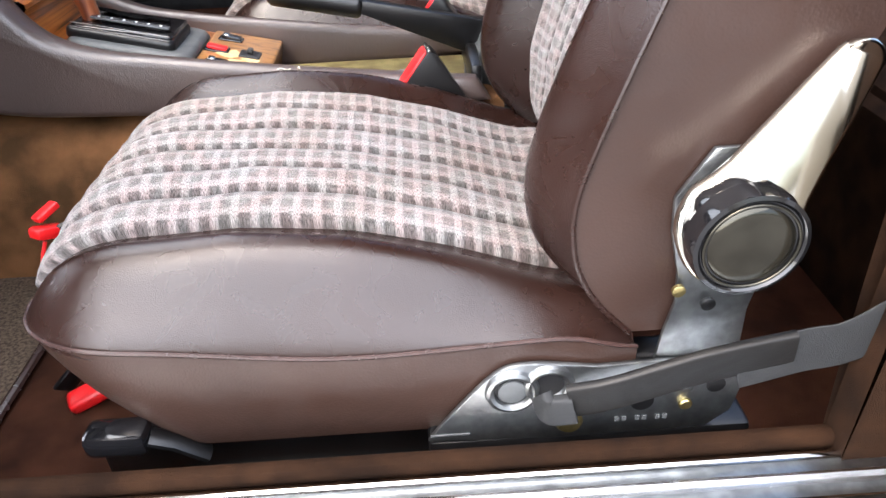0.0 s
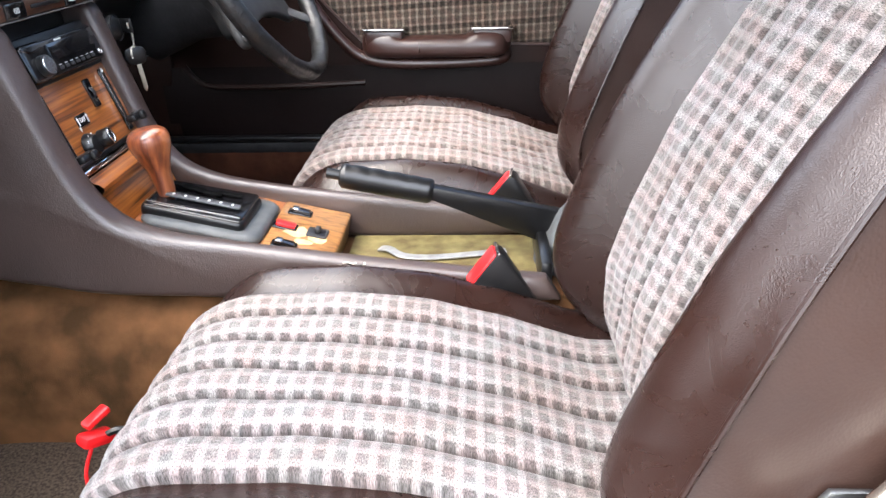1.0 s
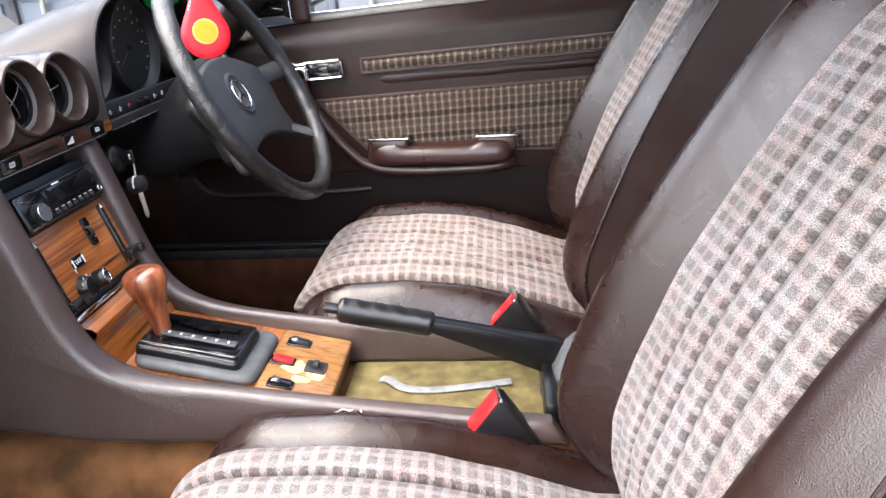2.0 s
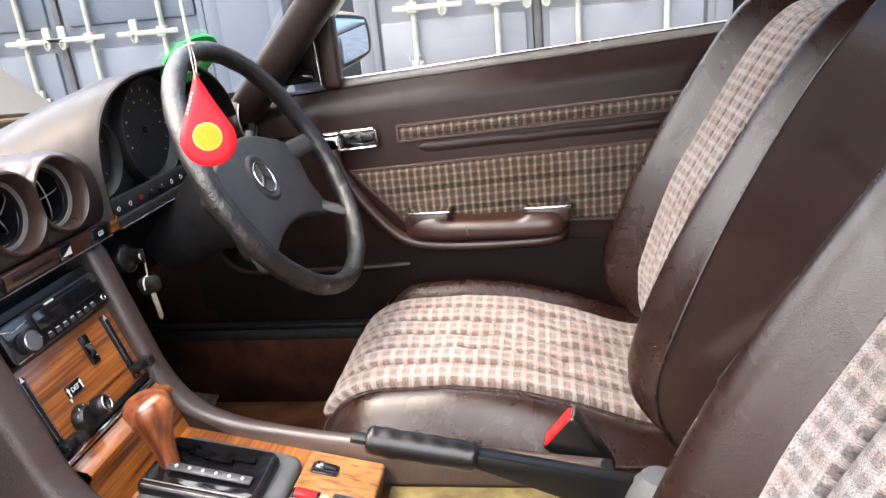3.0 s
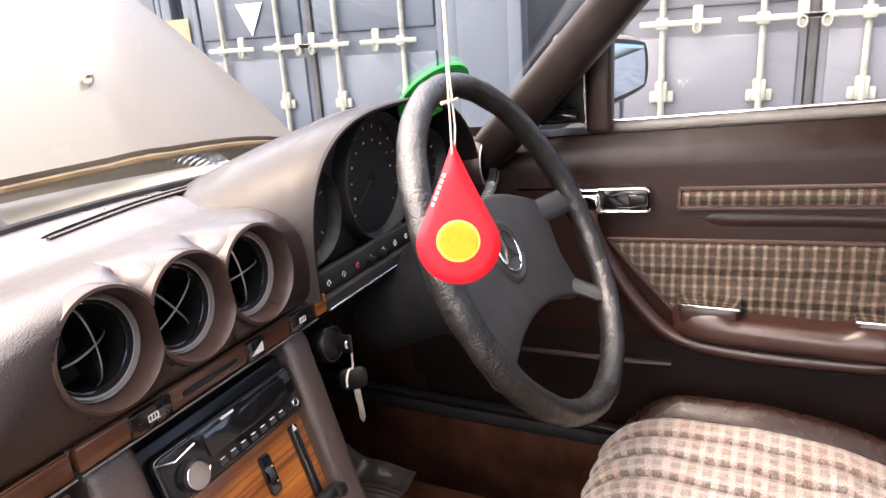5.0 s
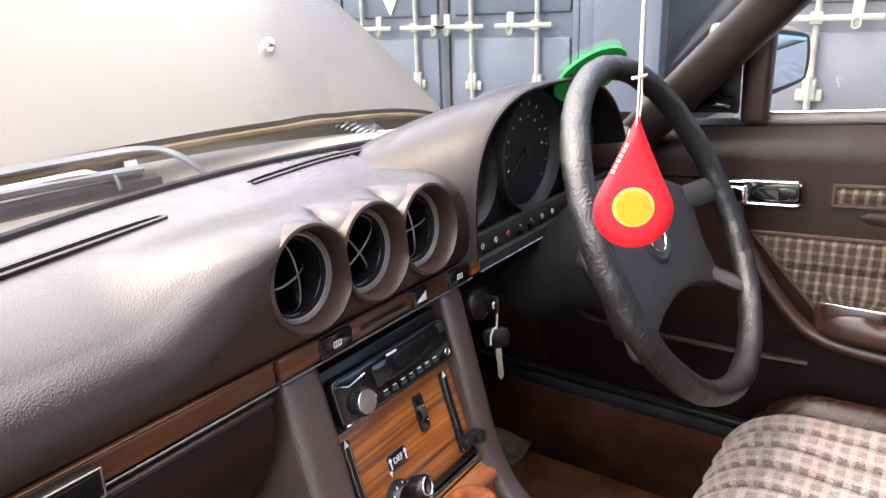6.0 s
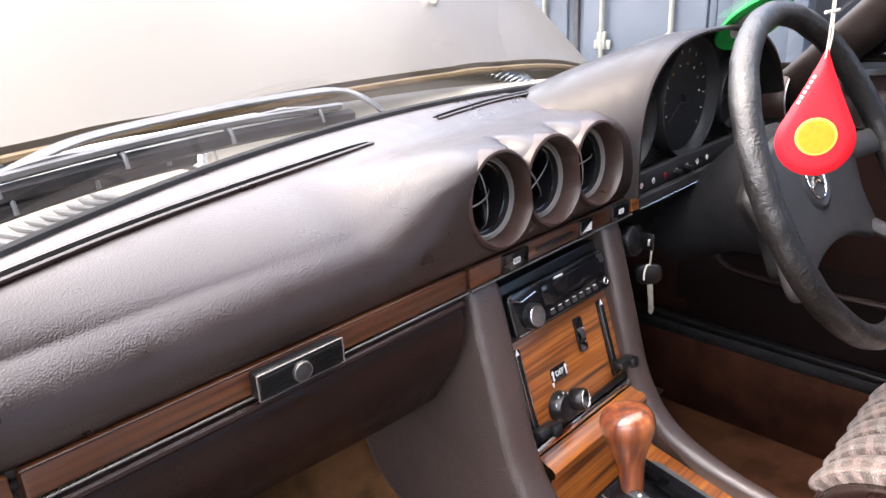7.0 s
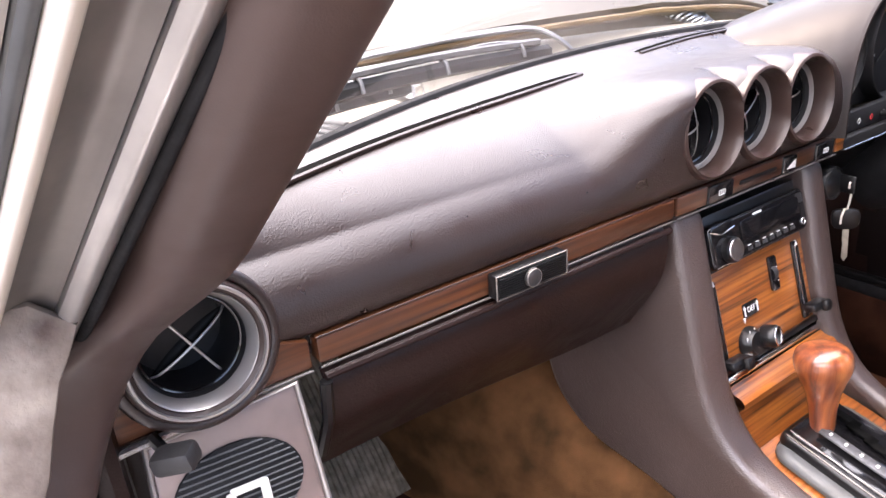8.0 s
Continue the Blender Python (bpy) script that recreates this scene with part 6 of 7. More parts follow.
slit([(-0.850, -0.035), (-0.862, 0.08), (-0.858, 0.19)])
part("pad_edge", tube([(pad_back(y) - 0.004, y, 0.948 - 0.026 * min(1, (y / 0.635) ** 2)) for y in lin(-0.66, 0.66, 40)], 0.006, 8), M_RUBBER, dash)


def round_vent(c, R, lean, name, label, parent, twist, lip, clip=(1, 1), out=1.0):
    """A funnel, a bright ring and a turning cross of vanes; it looks to the rear."""
    m = frame_of(c, (0, 1, 0), (math.cos(lean), 0, math.sin(lean)))
    fun = lathe([(lip, -0.05), (lip, -0.01), (lip, 0.012 * out), (lip - 0.0015, 0.017 * out), (lip - 0.004, 0.018 * out), (lip - 0.008, 0.008 * out), (R + 0.0015, -0.006), (R * 0.97, -0.012)], m, 64)
    for v in fun.verts:
        v.co.y = c[1] + min(clip[1], max(-clip[0], v.co.y - c[1]))
    hood_ = part(name, fun, M_FUNNEL, parent, label)
    if name == "side_vent":
        part("vent_cone", lathe([(lip - 0.002, 0.006), (lip - 0.003, 0.0085), (lip - 0.0045, 0.0085), (lip - 0.0055, 0.004), (lip - 0.007, 0.003), (lip - 0.008, 0.005), (lip - 0.009, 0.004), (R * 0.90, -0.007)], m, 64), M_SATIN_RING, hood_, "satin grey stepped ring")
    else:
        part("vent_cone", lathe([(R * 1.03, -0.005), (R * 1.0, -0.003), (R * 0.98, -0.006), (R * 0.955, -0.0045), (R * 0.935, -0.008), (R * 0.91, -0.007), (R * 0.89, -0.012)], m, 56), M_SATIN_RING, hood_, "satin grey stepped ring")
    part("vent_ring", torus(m @ pose(0, 0, -0.008), R * 0.93, R * 0.035, 44, 8), M_SATIN_RING, hood_, "satin silver ring")
    part("vent_tube", lathe([(R * 0.90, -0.006), (R * 0.86, -0.012), (R * 0.84, -0.05), (0, -0.05)], m, 36), M_DIAL, hood_)
    part("vent_ring", torus(m @ pose(0, 0, -0.012), R * 0.86, R * 0.035, 44, 8), M_GLOSS, hood_)
    t = m @ pose(0, 0, -0.018, *twist)
    for a in (0, 90):
        fin = surf(lambda u, v: t @ pose(0, 0, 0, 0, 0, a) @ Vector(((2 * u - 1) * R * 0.82, 0.0008 * (1 if v < 0.5 else -1), -0.022 * v * math.sqrt(max(0.02, 1 - (2 * u - 1) ** 2)) + 0.010 * math.sqrt(max(0, 1 - (2 * u - 1) ** 2)))), 20, 6)
        vane = part("vane", fin, M_GLOSS, hood_)
        part("vane_edge", tube([t @ pose(0, 0, 0, 0, 0, a) @ Vector(((2 * u - 1) * R * 0.82, 0, 0.010 * math.sqrt(max(0, 1 - (2 * u - 1) ** 2)))) for u in lin(0, 1, 16)], 0.0009, 6), M_SATIN_RING, vane)
    return hood_


for c, tw, cl in zip(VENTS, ((0, 28, 4), (10, -10, 38), (0, 0, 6)), ((0.0475, 0.0404), (0.0404, 0.0404), (0.0404, 0.0475))):
    round_vent((-0.702, c - 0.004, 0.8945), 0.0385, 0.10, "centre_vent", "round brown air vent with a silver ring", dash, tw, 0.0475, cl, 0.95)
# brown face below the round vents, scalloped to their rims
def vent_face(u, v):
    y = VENTS[0] - 0.059 + (VENTS[2] - VENTS[0] + 0.105) * u
    rim = min([0.886] + [0.894 - math.sqrt(0.0445 ** 2 - (y - c + 0.004) ** 2) for c in VENTS if abs(y - c + 0.004) < 0.0445])
    x, z = ((-0.735, 0.8405), (-0.700, 0.8405), (-0.6955, 0.8440), (-0.6955, max(0.8450, rim)))[round(v * 3)]
    return Vector((x, y, z))


part("vent_face", surf(vent_face, 90, 4), M_DASH, dash, "brown padded face below the vents")
round_vent((-0.690, -0.604, 0.864), 0.036, 0.10, "side_vent", "round side air vent with a silver ring", dash, (0, 0, 30), 0.0445, out=0.4)
round_vent((-0.690, 0.603, 0.885), 0.034, 0.10, "side_vent", "round side air vent with a silver ring", dash, (0, 0, 0), 0.0425, out=0.4)
part("vent_trim", torus(frame_of((-0.689, -0.604, 0.865), (0, 1, 0), (0.995, 0, 0.1)), 0.0475, 0.0042, 56, 10), M_DASH, dash, "brown moulded outer ring")

# wood strip in four lengths
WX = -0.697


def wood_strip(y0, y1, mat, label):
    s = part("wood_strip", box((0.014, y1 - y0 - 0.0016, 0.0205), (WX - 0.003, (y0 + y1) / 2, 0.8285), 0.003), mat, dash, label)
    part("strip_edge", tube([(WX + 0.005, y0 + 0.001, 0.8172), (WX + 0.005, y1 - 0.001, 0.8172)], 0.0009, 8), M_RAIL, s, "dull metal lower edge")
    part("strip_edge", tube([(WX + 0.003, y0 + 0.001, 0.8393), (WX + 0.003, y1 - 0.001, 0.8393)], 0.0005, 6), M_PIPE_DARK, s)
    return s


M_STRIP = wood("brown strip veneer", (0.120, 0.039, 0.012), (0.062, 0.019, 0.006), (0.026, 0.008, 0.004), "y", coat=0.2)
notch = [(-0.604 + 0.044 * math.cos(radians(a)), 0.864 + 0.044 * math.sin(radians(a))) for a in range(200, 341, 10)]
cut = part("wood_strip", plate([(-0.665, 0.8182), (-0.5335, 0.8182), (-0.5335, 0.8390)] + notch[::-1] + [(-0.665, 0.8390)], 0.012, frame_of((WX + 0.004, 0, 0), (0, 1, 0), (1, 0, 0)), 0.002), M_STRIP, dash, "red-brown wood trim strip cut round the vent")
part("strip_edge", tube([(WX + 0.005, -0.665, 0.8172), (WX + 0.005, -0.534, 0.8172)], 0.0009, 8), M_RAIL, cut, "dull metal lower edge")
wood_strip(-0.529, -0.155, M_STRIP, "red-brown wood trim strip")
mid = wood_strip(-0.153, 0.132, M_WOOD_DARK, "dark brown wood trim strip")
part("strip_end", box((0.014, 0.018, 0.0205), (WX - 0.003, 0.142, 0.8285), 0.002), M_WOOD, dash, "pale orange wood end piece")
for y, w in ((-0.088, 0.040), (0.104, 0.036)):
    b = part("strip_button", box((0.006, w, 0.0188), (WX + 0.004, y, 0.8285), 0.002), M_GLOSS, mid, "black push button with a white symbol")
    part("button_symbol", box((0.0006, 0.009, 0.0006), (WX + 0.0073, y, 0.8310)), M_PRINT, b)
    part("button_symbol", box((0.0006, 0.009, 0.0006), (WX + 0.0073, y, 0.8260)), M_PRINT, b)
    for k in range(4):
        part("button_symbol", box((0.0006, 0.0006, 0.005), (WX + 0.0073, y - 0.0045 + 0.003 * k, 0.8285)), M_PRINT, b)
part("strip_slot", box((0.004, 0.065, 0.0050), (WX + 0.0035, -0.022, 0.8285), 0.0015), M_BLACK, mid)
tb = part("temperature_mark", box((0.006, 0.024, 0.0188), (WX + 0.004, 0.034, 0.8285), 0.002), M_GLOSS, mid)
part("white_wedge", plate([(0.008, 0.0048), (0.008, -0.0048), (-0.008, -0.004)], 0.0006, frame_of((WX + 0.0078, 0.034, 0.8285), (0, 1, 0), (1, 0, 0))), M_PRINT, tb, "white wedge symbol")

# glove box with ribbed lock plate
glove = part("glovebox_lid", surf(lambda u, v: Vector((-0.700 + 0.012 * math.sin(min(1, v * 5) * 1.57) - 0.035 * smooth(0.35, 1.25, v) - 0.018 * v, -0.527 + 0.362 * u, 0.813 - 0.108 * v - 0.012 * v * smooth(0.2, 0.9, u))), 24, 20), M_DOOR, dash, "dark brown vinyl glove box lid")
part("lid_edge", tube([(-0.690, y, 0.8105) for y in lin(-0.527, -0.166, 8)], 0.0030, 8), M_DOOR, glove)
part("lid_edge", tube([(-0.688, -0.528, 0.808), (-0.692, -0.529, 0.775), (-0.712, -0.530, 0.735), (-0.745, -0.531, 0.708)], 0.0045, 8), M_BLACK, glove)
part("underdash", box((0.10, 0.40, 0.012), (-0.90, -0.36, 0.735), 0.004), M_BLACK, dash)
lk = part("lock_plate", box((0.012, 0.074, 0.0205), (WX + 0.010, -0.346, 0.8282), 0.002), M_BLACK, dash, "black ribbed glove box lock plate")
for k in range(9):
    part("rib", box((0.002, 0.070, 0.0009), (WX + 0.0165, -0.346, 0.8205 + k * 0.0019), 0.0003), M_BLACK, lk)
ring = [(WX + 0.016, -0.383, 0.8383), (WX + 0.016, -0.309, 0.8383), (WX + 0.016, -0.309, 0.8182), (WX + 0.016, -0.383, 0.8182)]
for a, b in zip(ring, ring[1:] + ring[:1]):
    part("plate_edge", tube([a, b], 0.0007, 6), M_RAIL, lk)
LM = frame_of((WX + 0.017, -0.348, 0.8282), (0, 1, 0), (1, 0, 0))
cyl = part("lock_barrel", lathe([(0, 0.005), (0.0066, 0.0035), (0.0078, 0.003), (0.0082, 0.0)], LM, 28), M_SATIN, lk, "dark metal lock barrel")
part("keyhole", box((0.005, 0.003, 0.001), (0, 0, 0.0037), 0, LM), M_DIAL, cyl)
part("lock_ring", torus(LM @ pose(0, 0, 0.0030), 0.0072, 0.0006, 28, 6), M_RAIL, cyl)

# lower panel with loudspeaker and air lever beside the door
M_SPEAKER = material("satin brown metal", (0.30, 0.235, 0.215), 0.36, metal=0.45, spots=0.25, scale=25)
SPM = frame_of((-0.688, -0.602, 0.765), (0.10, 0.995, 0), (0.97, -0.10, 0.22))
sp = part("speaker_panel", plate([(-0.052, -0.055), (0.060, -0.050), (0.056, 0.052), (-0.046, 0.044)], 0.014, SPM, 0.007, seg=3), M_SPEAKER, dash, "brown moulded loudspeaker panel")
part("speaker_grille", plate([(0.042 * math.cos(a) + 0.004, 0.032 * math.sin(a) - 0.006) for a in lin(0, 6.283, 33)[:-1]], 0.004, SPM @ pose(0, 0, 0.003, 0, 0, 0), 0.002), M_RUBBER, sp, "oval black cloth loudspeaker grille")
em = box((0.040, 0.006, 0.004), (0.0, -0.020, 0.006), 0.0015, SPM)
box((0.006, 0.018, 0.004), (0.018, -0.012, 0.006), 0.0015, SPM, em)
box((0.006, 0.018, 0.004), (-0.004, -0.014, 0.006), 0.0015, SPM, em)
box((0.024, 0.005, 0.004), (0.008, -0.005, 0.006), 0.0015, SPM, em)
part("speaker_badge", em, M_PAPER, sp, "pale plastic badge")
part("panel_rim", tube([SPM @ Vector(p) for p in ((-0.050, -0.055, 0.001), (-0.044, 0.042, 0.001), (0.054, 0.050, 0.001), (0.058, -0.05, 0.001))], 0.0022, 8), M_SATIN_RING, sp)
for k in range(14):
    gy = -0.034 + k * 0.0043
    gw = 0.042 * math.sqrt(max(0.02, 1 - ((gy + 0.006) / 0.032) ** 2))
    part("grille_rib", tube([SPM @ Vector((0.004 - gw * 0.97, gy, 0.0032)), SPM @ Vector((0.004 + gw * 0.97, gy, 0.0032))], 0.0007, 5), M_BOOT, sp)
lvr = part("air_lever", box((0.026, 0.017, 0.014), (-0.665, -0.634, 0.816), 0.004, Matrix.Translation((-0.665, -0.634, 0.816)) @ pose(0, 0, 0, 0, -12, 50) @ Matrix.Translation((0.665, 0.634, -0.816))), M_SATIN, dash, "dark plastic air lever")
part("lever_stem", tube([(-0.69, -0.640, 0.818), (-0.668, -0.636, 0.816)], 0.004, 8), M_BLACK, lvr)
part("lever_slot", tube([(-0.688, -0.662, 0.817), (-0.688, -0.585, 0.820)], 0.0028, 6), M_ALU, dash)
part("dash_end", box((0.14, 0.02, 0.16), (-0.75, -0.668, 0.78), 0.01), M_DOOR, dash)

# instrument hood
M_PANEL = material("grey instrument plastic", (0.021, 0.021, 0.022), 0.46, spec=0.35, spots=0.2, scale=30, bump=0.1, bump_scale=420)
CY, CW, CH = 0.3505, 0.2245, 0.176


def arch(a, w, h, p=2.8):
    c, s = math.cos(a), math.sin(a)
    return w * math.copysign(abs(c) ** (2 / p), c), h * abs(s) ** (2 / p)


def hood_shell(u, v):
    a = math.pi * (1 - v)
    x = -0.700 - 0.205 * u
    w, h = CW + 0.075 * u ** 0.8, CH - 0.068 * u ** 1.5
    y, z = arch(a, w, h)
    return Vector((x + 0.015 * (1 - abs(math.sin(a))) * (1 - u), CY + y, 0.838 + z))


bm = surf(hood_shell, 24, 60)


def hood_lip(u, v):
    a = math.pi * (1 - v)
    k = u * 4
    off, dx = ((0, 0), (0.0015, 0.003), (0.0045, 0.003), (0.006, 0.0), (0.0065, -0.004))[round(k)]
    y, z = arch(a, CW - off, CH - off)
    return Vector((-0.700 + dx + 0.015 * (1 - abs(math.sin(a))), CY + y, 0.838 + z))


def hood_inside(u, v):
    a = math.pi * (1 - v)
    y, z = arch(a, CW - 0.0065 - 0.003 * u, CH - 0.0065 - 0.003 * u)
    return Vector((-0.704 - 0.056 * u + 0.015 * (1 - abs(math.sin(a))) * (1 - u), CY + y, 0.838 + z))


surf(hood_lip, 5, 60, bm=bm)
hood_ob = part("instrument_hood", bm, M_HOOD, dash, "brown padded instrument hood")
part("hood_lining", surf(hood_inside, 6, 60), M_MATT, hood_ob, "matt black lining of the hood")
face = part("instrument_face", plate([(y, z) for y, z in (arch(math.pi * k / 40, CW - 0.008, CH - 0.008) for k in range(41))], 0.01, Matrix(((0, 0, 1, -0.752), (1, 0, 0, CY), (0, 1, 0, 0.838), (0, 0, 0, 1)))), M_PANEL, dash, "charcoal instrument panel")
for y, z, R, marks in ((0.206, 0.905, 0.054, 5), (0.361, 0.918, 0.080, 14), (0.505, 0.905, 0.050, 12)):
    gm = frame_of((-0.744, y - 0.006, z), (0, 1, 0), (1, 0, 0))
    g = part("gauge", lathe([(0, -0.004), (R * 0.93, -0.004), (R * 0.94, -0.006)], gm, 48), M_DIAL, face, "round black gauge with white markings")
    part("gauge_cone", lathe([(R * 0.92, -0.004), (R * 1.0, 0.010), (R * 1.03, 0.011), (R * 1.05, 0.008), (R * 1.06, -0.008)], gm, 56), M_PANEL, g, "grey funnel round the gauge")
    for k in range(marks):
        a = radians(220 - 260 * k / max(1, marks - 1))
        part("gauge_mark", box((0.005, 0.0009, 0.0006), (R * 0.80, 0, -0.0036), 0, gm @ pose(0, 0, 0, 0, 0, math.degrees(a))), M_PRINT, g)
    part("gauge_ring", torus(gm @ pose(0, 0, 0.0112), R * 1.015, 0.0008, 56, 6), M_SATIN, g)
    if marks == 14:
        for k in range(9):
            a = radians(205 - 200 * k / 8)
            part("gauge_numeral", box((0.0036, 0.0026, 0.0005), (R * 0.62 * math.cos(a), R * 0.58 * math.sin(a), -0.0036), 0, gm), M_YELLOW if k % 2 else M_PRINT, g)
    part("needle", box((R * 0.6, 0.0022, 0.001), (R * 0.3, 0, -0.0015), 0, gm @ pose(0, 0, 0, 0, 0, 215)), M_SATIN, g)
    part("needle_hub", lathe([(0, 0.003), (0.006, 0.002), (0.007, -0.004)], gm, 18), M_BLACK, g)
ind = part("warning_strip", box((0.010, 0.43, 0.026), (-0.712, CY, 0.8405), 0.002, None), M_PANEL, dash, "black strip of warning lamps")
for k in range(7):
    part("lamp_symbol", torus(frame_of((-0.7065, 0.178 + k * 0.03, 0.8385), (0, 1, 0), (1, 0, 0)), 0.0036, 0.0005, 4, 5), M_PRINT if k != 2 else M_RED, ind)
ss = part("silver_strip", box((0.010, 0.424, 0.014), (-0.700, 0.363, 0.8225), 0.002), M_PANEL, dash, "ribbed charcoal trim below the instruments")
part("strip_edge", tube([(-0.694, 0.155, 0.8165), (-0.694, 0.575, 0.8165)], 0.0012, 6), M_ALU, ss)
for y in (0.29, 0.262):
    part("trip_knob", lathe([(0, 0.012), (0.004, 0.011), (0.0045, 0)], frame_of((-0.706, y, 0.838), (0, 1, 0), (1, 0, 0)), 14), M_BLACK, ind)
# below the instruments
part("knee_panel", surf(lambda u, v: Vector((-0.708 - 0.10 * v - 0.05 * v * v, 0.135 + 0.52 * u, 0.816 - 0.17 * v)), 10, 10), M_BLACK, dash, "black knee panel under the column")
part("dash_end", box((0.12, 0.02, 0.10), (-0.75, 0.652, 0.87), 0.01), M_DOOR, dash)

# ---- steering wheel ----
WC = Vector((-0.537, 0.345, 0.847))
WM = frame_of(WC, (0.0, 1, 0), (math.cos(0.473), 0.017, math.sin(0.473)))
wheel = thing("steering_wheel", WC, "worn black leather steering wheel with four spokes", "steering wheel")
RW, TR = 0.2055, 0.0148


def rim(u, v):
    a, b = 2 * math.pi * u, 2 * math.pi * v
    g = TR + 0.0012 * noise.noise(Vector((math.cos(a) * 9, math.sin(a) * 9, math.cos(b)))) - 0.0010 * max(0, math.cos(18 * a + b)) * max(0, -math.cos(b))
    return WM @ Vector(((RW + g * math.cos(b)) * math.cos(a), (RW + g * math.cos(b)) * math.sin(a), 1.08 * g * math.sin(b)))


part("rim", surf(rim, 160, 20, True, True), M_RIM, wheel, "worn grained black leather rim")
half_hub = [(0.0, 0.070), (0.060, 0.064), (0.120, 0.046), (0.168, 0.026), (0.180, 0.010), (0.170, -0.020), (0.158, -0.055), (0.164, -0.092), (0.160, -0.112), (0.138, -0.118), (0.100, -0.104), (0.055, -0.092), (0.0, -0.087)]
half_hub = [(0.95 * x, y) for x, y in half_hub]
hub_out = spline(half_hub + [(-x, y) for x, y in half_hub[-2:0:-1]], 3, True)
hubp = part("hub_pad", plate(hub_out, 0.016, WM @ pose(0, 0, -0.028), 0.007, seg=4), M_SATIN, wheel, "charcoal padded steering wheel hub")
# added black plate that paints the shade under the hub pad
part("hub_back", plate([(x * 0.84, y * 0.80) for x, y in hub_out], 0.024, WM @ pose(0, 0, -0.042), 0.006, seg=2), M_MATT, hubp, "underside of the hub, blackened for shade")
for sx in (-1, 1):
    for ax, ay, bx, by, w in ((0.150, 0.010, 0.2055, 0.004, 0.036), (0.138, -0.098, 0.147, -0.134, 0.032)):
        pts = [WM @ Vector((sx * (ax + (bx - ax) * t), ay + (by - ay) * t, -0.034 + 0.032 * t)) for t in lin(0, 1, 8)]
        part("spoke", tube(pts, [w * 0.5] * 7 + [w * 0.42], 14, flat=0.40, up=WM.col[2].to_3d()), M_SATIN, wheel)
part("badge_recess", lathe([(0, 0.0008), (0.029, 0.0010), (0.034, 0.0035), (0.037, 0.0035), (0.043, -0.002)], WM @ pose(0, -0.002, -0.0278), 40), M_SATIN, hubp)
part("badge_ring", torus(WM @ pose(0, -0.002, -0.0258), 0.0262, 0.0012, 40, 8), M_CHROME, hubp, "chrome badge ring")
bd = bmesh.new()
for a in (90, 210, 330):
    plate([(-0.004, 0.0), (0.004, 0.0), (0.0, 0.0255)], 0.002, WM @ pose(0, -0.002, -0.0252, 0, 0, a - 90), 0, bm=bd)
part("badge", bd, M_CHROME, hubp, "plain bright badge")
part("column_cowl", lathe([(0.030, -0.035), (0.074, -0.040), (0.086, -0.052), (0.088, -0.075), (0.078, -0.11), (0.062, -0.15), (0.056, -0.24)], WM @ pose(0, -0.004, 0), 36), M_RUBBER, wheel, "black steering column cowl")
stk = thing("indicator_stalk", WM @ Vector((0.05, 0.03, -0.10)), "dark indicator stalk with a ribbed grey end", "stalk")
part("arm", tube([WM @ Vector((0.04, 0.02, -0.105)), WM @ Vector((0.115, 0.055, -0.085))], 0.0055, 10), M_BLACK, stk)
rb = bmesh.new()
for k in range(9):
    torus(frame_of(WM @ Vector((0.115 + k * 0.0045, 0.055 + k * 0.0021, -0.085 + k * 0.001)), WM.col[1].to_3d(), WM.col[0].to_3d()), 0.0055, 0.0026, 16, 6, rb)
part("ribbed_end", rb, M_BOOT, stk)

# ignition key
ig = part("ignition_lock", lathe([(0, 0.012), (0.010, 0.012), (0.017, 0.006), (0.021, 0.002), (0.022, -0.02)], frame_of((-0.712, 0.172, 0.768), (0, 1, 0), (1, 0.1, 0.1)), 30), M_BLACK, dash, "black ignition lock")
part("lock_ring", torus(frame_of((-0.707, 0.1725, 0.768), (0, 1, 0), (1, 0.1, 0.1)), 0.0195, 0.0010, 36, 6), M_SATIN, ig)
part("inserted_key", box((0.022, 0.004, 0.022), (-0.694, 0.174, 0.770), 0.003), M_BLACK, ig)
M_BLADE = material("worn pale nickel", (0.42, 0.38, 0.30), 0.42, metal=0.35, spots=0.25, scale=120)
key = thing("car_key", (-0.692, 0.180, 0.70), "black-headed car key hanging on a pale string from the ignition", "key")
st_pts = spline([(-0.690, 0.176, 0.772), (-0.688, 0.178, 0.766), (-0.690, 0.181, 0.745), (-0.691, 0.182, 0.740), (-0.691, 0.181, 0.735)], 6)
part("string", tube(st_pts, 0.0013, 6), M_STRING, key, "pale knotted string")
part("string", tube(spline([(-0.691, 0.181, 0.736), (-0.690, 0.172, 0.738), (-0.689, 0.165, 0.731), (-0.688, 0.163, 0.722)], 5), 0.0013, 6), M_STRING, key)
part("string", tube(spline([(-0.690, 0.176, 0.772), (-0.687, 0.168, 0.774), (-0.688, 0.170, 0.767), (-0.690, 0.178, 0.768)], 5), 0.0013, 6), M_STRING, key)
kmx = frame_of((-0.692, 0.1825, 0.722), (0.80, 0.55, 0.08), (0.55, -0.80, 0)) @ Matrix.Scale(1.1, 4)
part("key_head", plate(spline([(-0.013, 0.010), (0.0, 0.013), (0.013, 0.010), (0.014, -0.004), (0.008, -0.011), (-0.008, -0.011), (-0.014, -0.004)], 3, True), 0.006, kmx @ pose(0, 0, 0.003), 0.0015), M_BLACK, key, "black plastic key head")
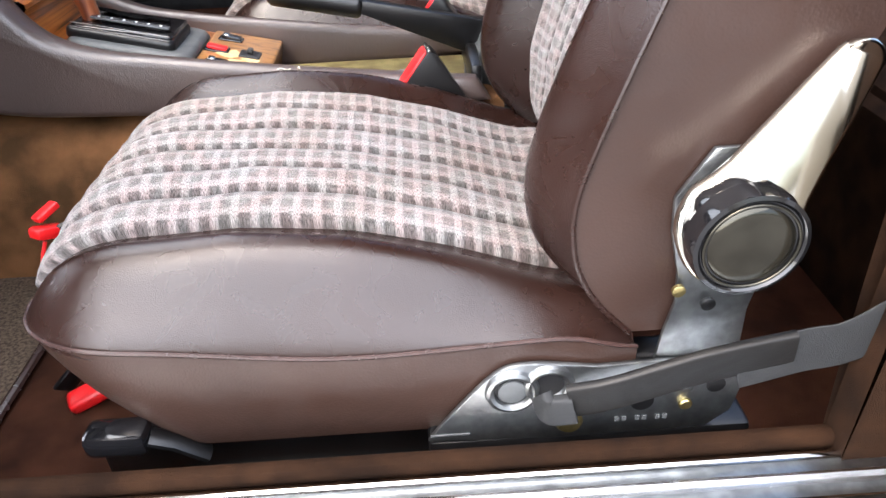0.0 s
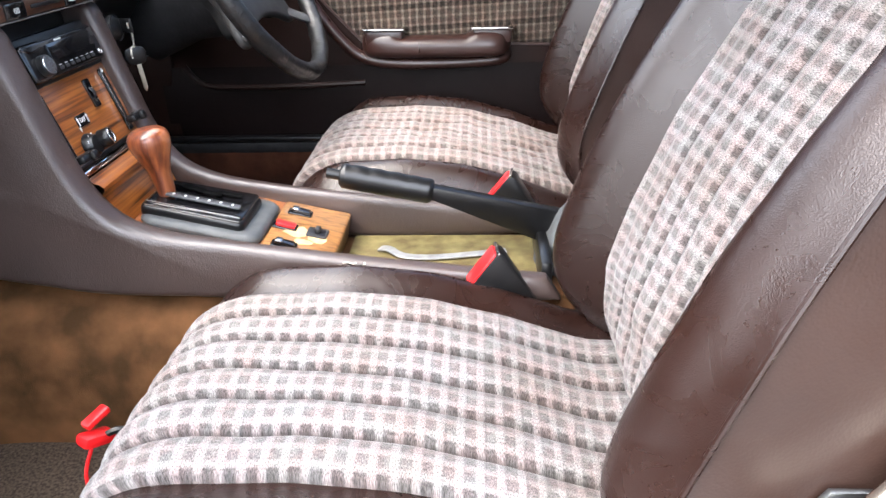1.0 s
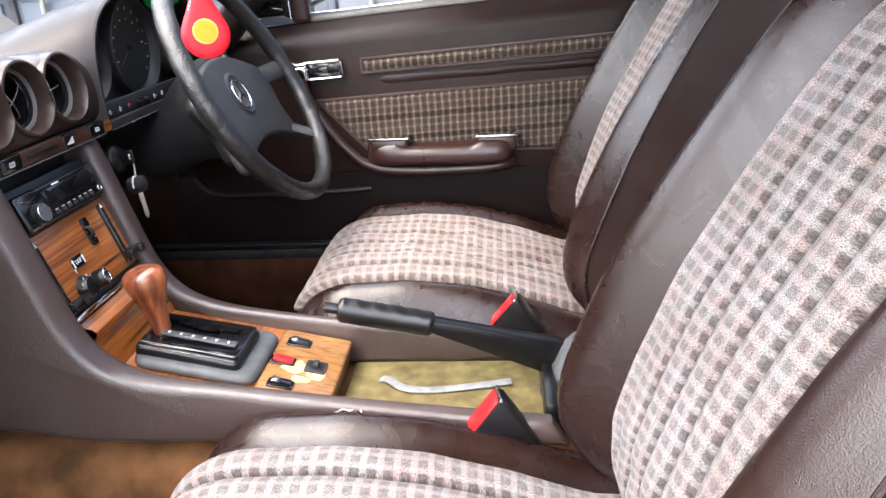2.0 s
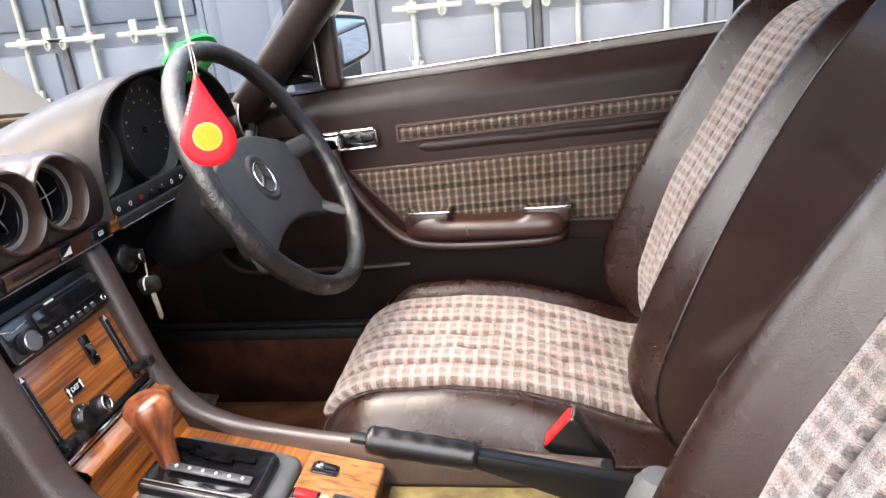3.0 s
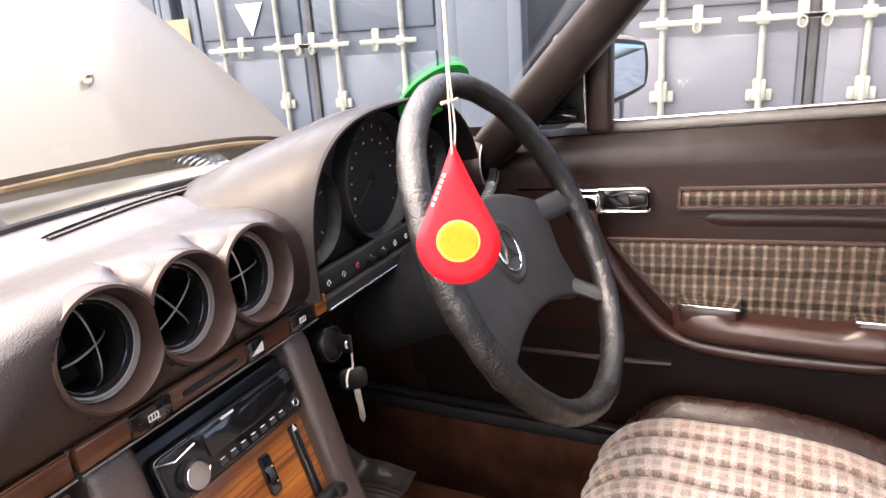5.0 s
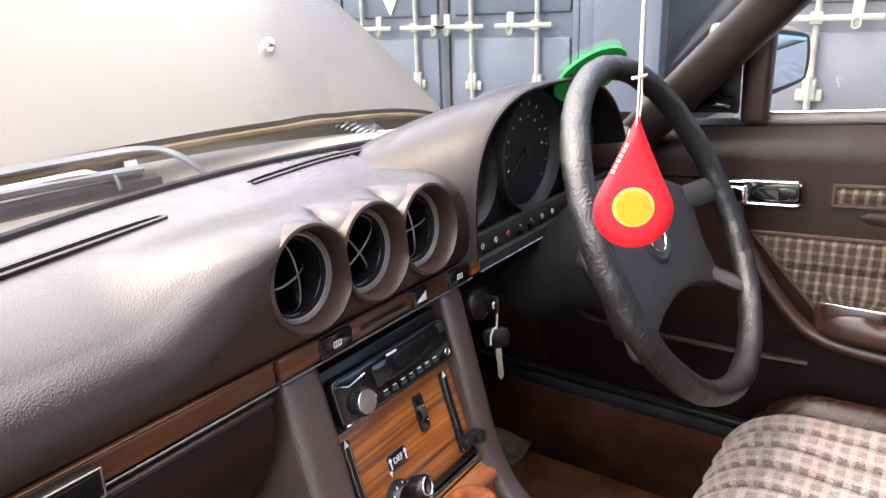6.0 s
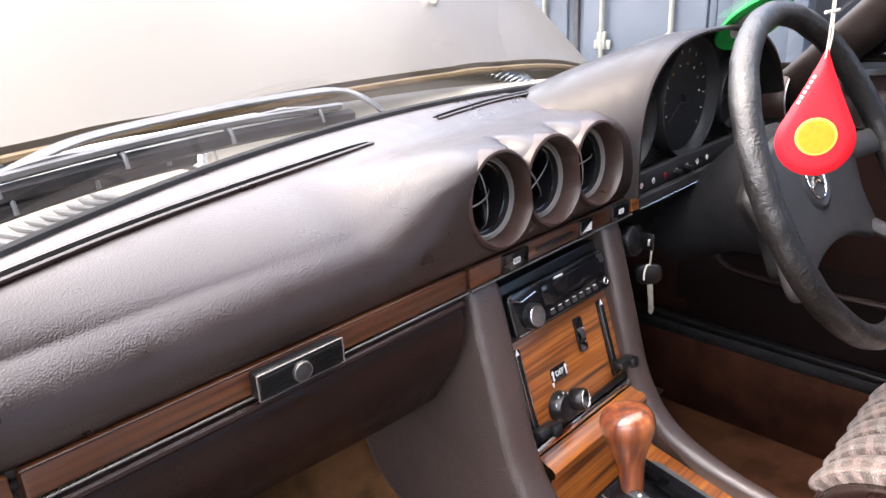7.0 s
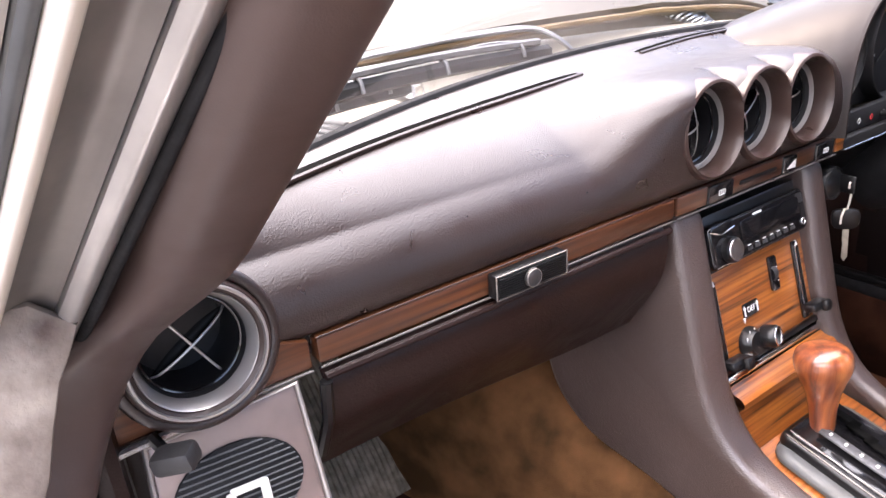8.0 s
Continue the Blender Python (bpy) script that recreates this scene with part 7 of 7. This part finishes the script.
part("key_blade", plate([(-0.0032, -0.010), (0.0032, -0.010), (0.0032, -0.046), (0.0, -0.052), (-0.0032, -0.047), (-0.0026, -0.03), (-0.0034, -0.024)], 0.002, kmx @ pose(0.001, 0, 0.001), 0.0004), M_BLADE, key, "pale worn nickel key blade")

# ---- air freshener on its string ----
tag = thing("air_freshener", (-0.46, -0.012, 0.97), "red drop-shaped air freshener hanging on a white string", "air freshener")
TM = frame_of((-0.460, -0.012, 0.966), (0.92, 0.40, 0), (0.40, -0.92, 0.0)) @ Matrix.Scale(1.2, 4)


def drop(a):
    """The outline of the drop at the angle a from its foot: a round belly and two sides that meet at the top."""
    A, R, top_ = radians(114), 0.0232, 0.0584
    if abs(a) < A:
        return R * math.sin(a), -R * math.cos(a)
    t = (abs(a) - A) / (math.pi - A)
    return math.copysign(R * math.sin(A) * (1 - t) ** 1.12, a), -R * math.cos(A) + (top_ + R * math.cos(A)) * t


def tag_side(u, v, s):
    x, y = drop(2 * math.pi * v - math.pi)
    return TM @ Vector((x * u, 0.006 + (y - 0.006) * u - 0.006, s * 0.0034 * math.sqrt(max(0.0, 1 - u ** 4)) ** 0.8))


bm = surf(lambda u, v: tag_side(u, v, 1), 9, 48, False, True)
surf(lambda u, v: tag_side(u, v, -1), 9, 48, False, True, bm)
part("body", bm, M_TAG, tag, "glossy red drop-shaped body")
part("disc_rim", lathe([(0, 0.0006), (0.0118, 0.0006), (0.0121, 0)], TM @ pose(0, -0.003, 0.0034), 36), material("pale yellow print", (0.80, 0.56, 0.10), 0.5, spots=0.1, scale=80), tag)
part("disc", lathe([(0, 0.001), (0.0103, 0.001), (0.0105, 0)], TM @ pose(0, -0.003, 0.0036), 36), M_YELLOW, tag, "plain yellow printed disc")
for k in range(6):
    part("print_bar", box((0.0017, 0.0022, 0.0005), (0, 0, 0.0031), 0, TM @ pose(-0.0125 + k * 0.0014, 0.0185 + k * 0.0031, 0, 0, 0, -24)), M_PRINT, tag)
part("eyelet", torus(TM @ pose(0, 0.041, 0), 0.0024, 0.0009, 16, 6), M_BLACK, tag)
hole = TM @ Vector((0, 0.042, 0))
top = Vector((hole.x, hole.y, 1.29))
for d in (-0.0016, 0.0016):
    part("string", tube([hole + Vector((0, d, 0)), hole + Vector((0.001, d * 2.2, 0.02)), hole.lerp(top, 0.2) + Vector((0, d, 0)), top], 0.0007, 6), M_STRING, tag, "thin white string")
knot = hole.lerp(top, 0.13)
part("knot", tube([knot + Vector((-0.003, -0.006, 0)), knot, knot + Vector((0.002, 0.007, 0.001))], 0.0012, 6), M_STRING, tag)
mirror = thing("rear_view_mirror", (-0.42, 0.0, 1.30), "black interior rear-view mirror under the windscreen header", "mirror")
part("stem", tube([(-0.37, 0.0, 1.32), (-0.42, -0.006, 1.30), (-0.462, -0.012, 1.288)], 0.008, 10), M_BLACK, mirror)

# ---- permit holder on the glass ----
PC = (-0.699, 0.454, 1.012)
GM = frame_of(PC, (0.34, 0.94, -0.05), (0.626, -0.264, -0.70))
pd = thing("permit_holder", PC, "round green plastic permit holder stuck on the windscreen", "holder")
ring = part("ring", lathe([(0.034, 0.0), (0.036, 0.002), (0.046, 0.003), (0.055, 0.002), (0.056, -0.001), (0.034, -0.001)], GM, 56), M_GREEN, pd, "bright green ring")
part("paper", lathe([(0, 0.0), (0.035, 0.0), (0.035, -0.001)], GM @ pose(0, 0, -0.001), 36), M_PAPER, pd, "pale paper disc")
for k in range(7):
    part("print_bar", box((0.0075, 0.011, 0.0006), (0, 0.0465, 0.0031), 0.0, GM @ pose(0, 0, 0, 0, 0, -150 + 17 * k)), M_LIME, ring, "pale lime printed bar")
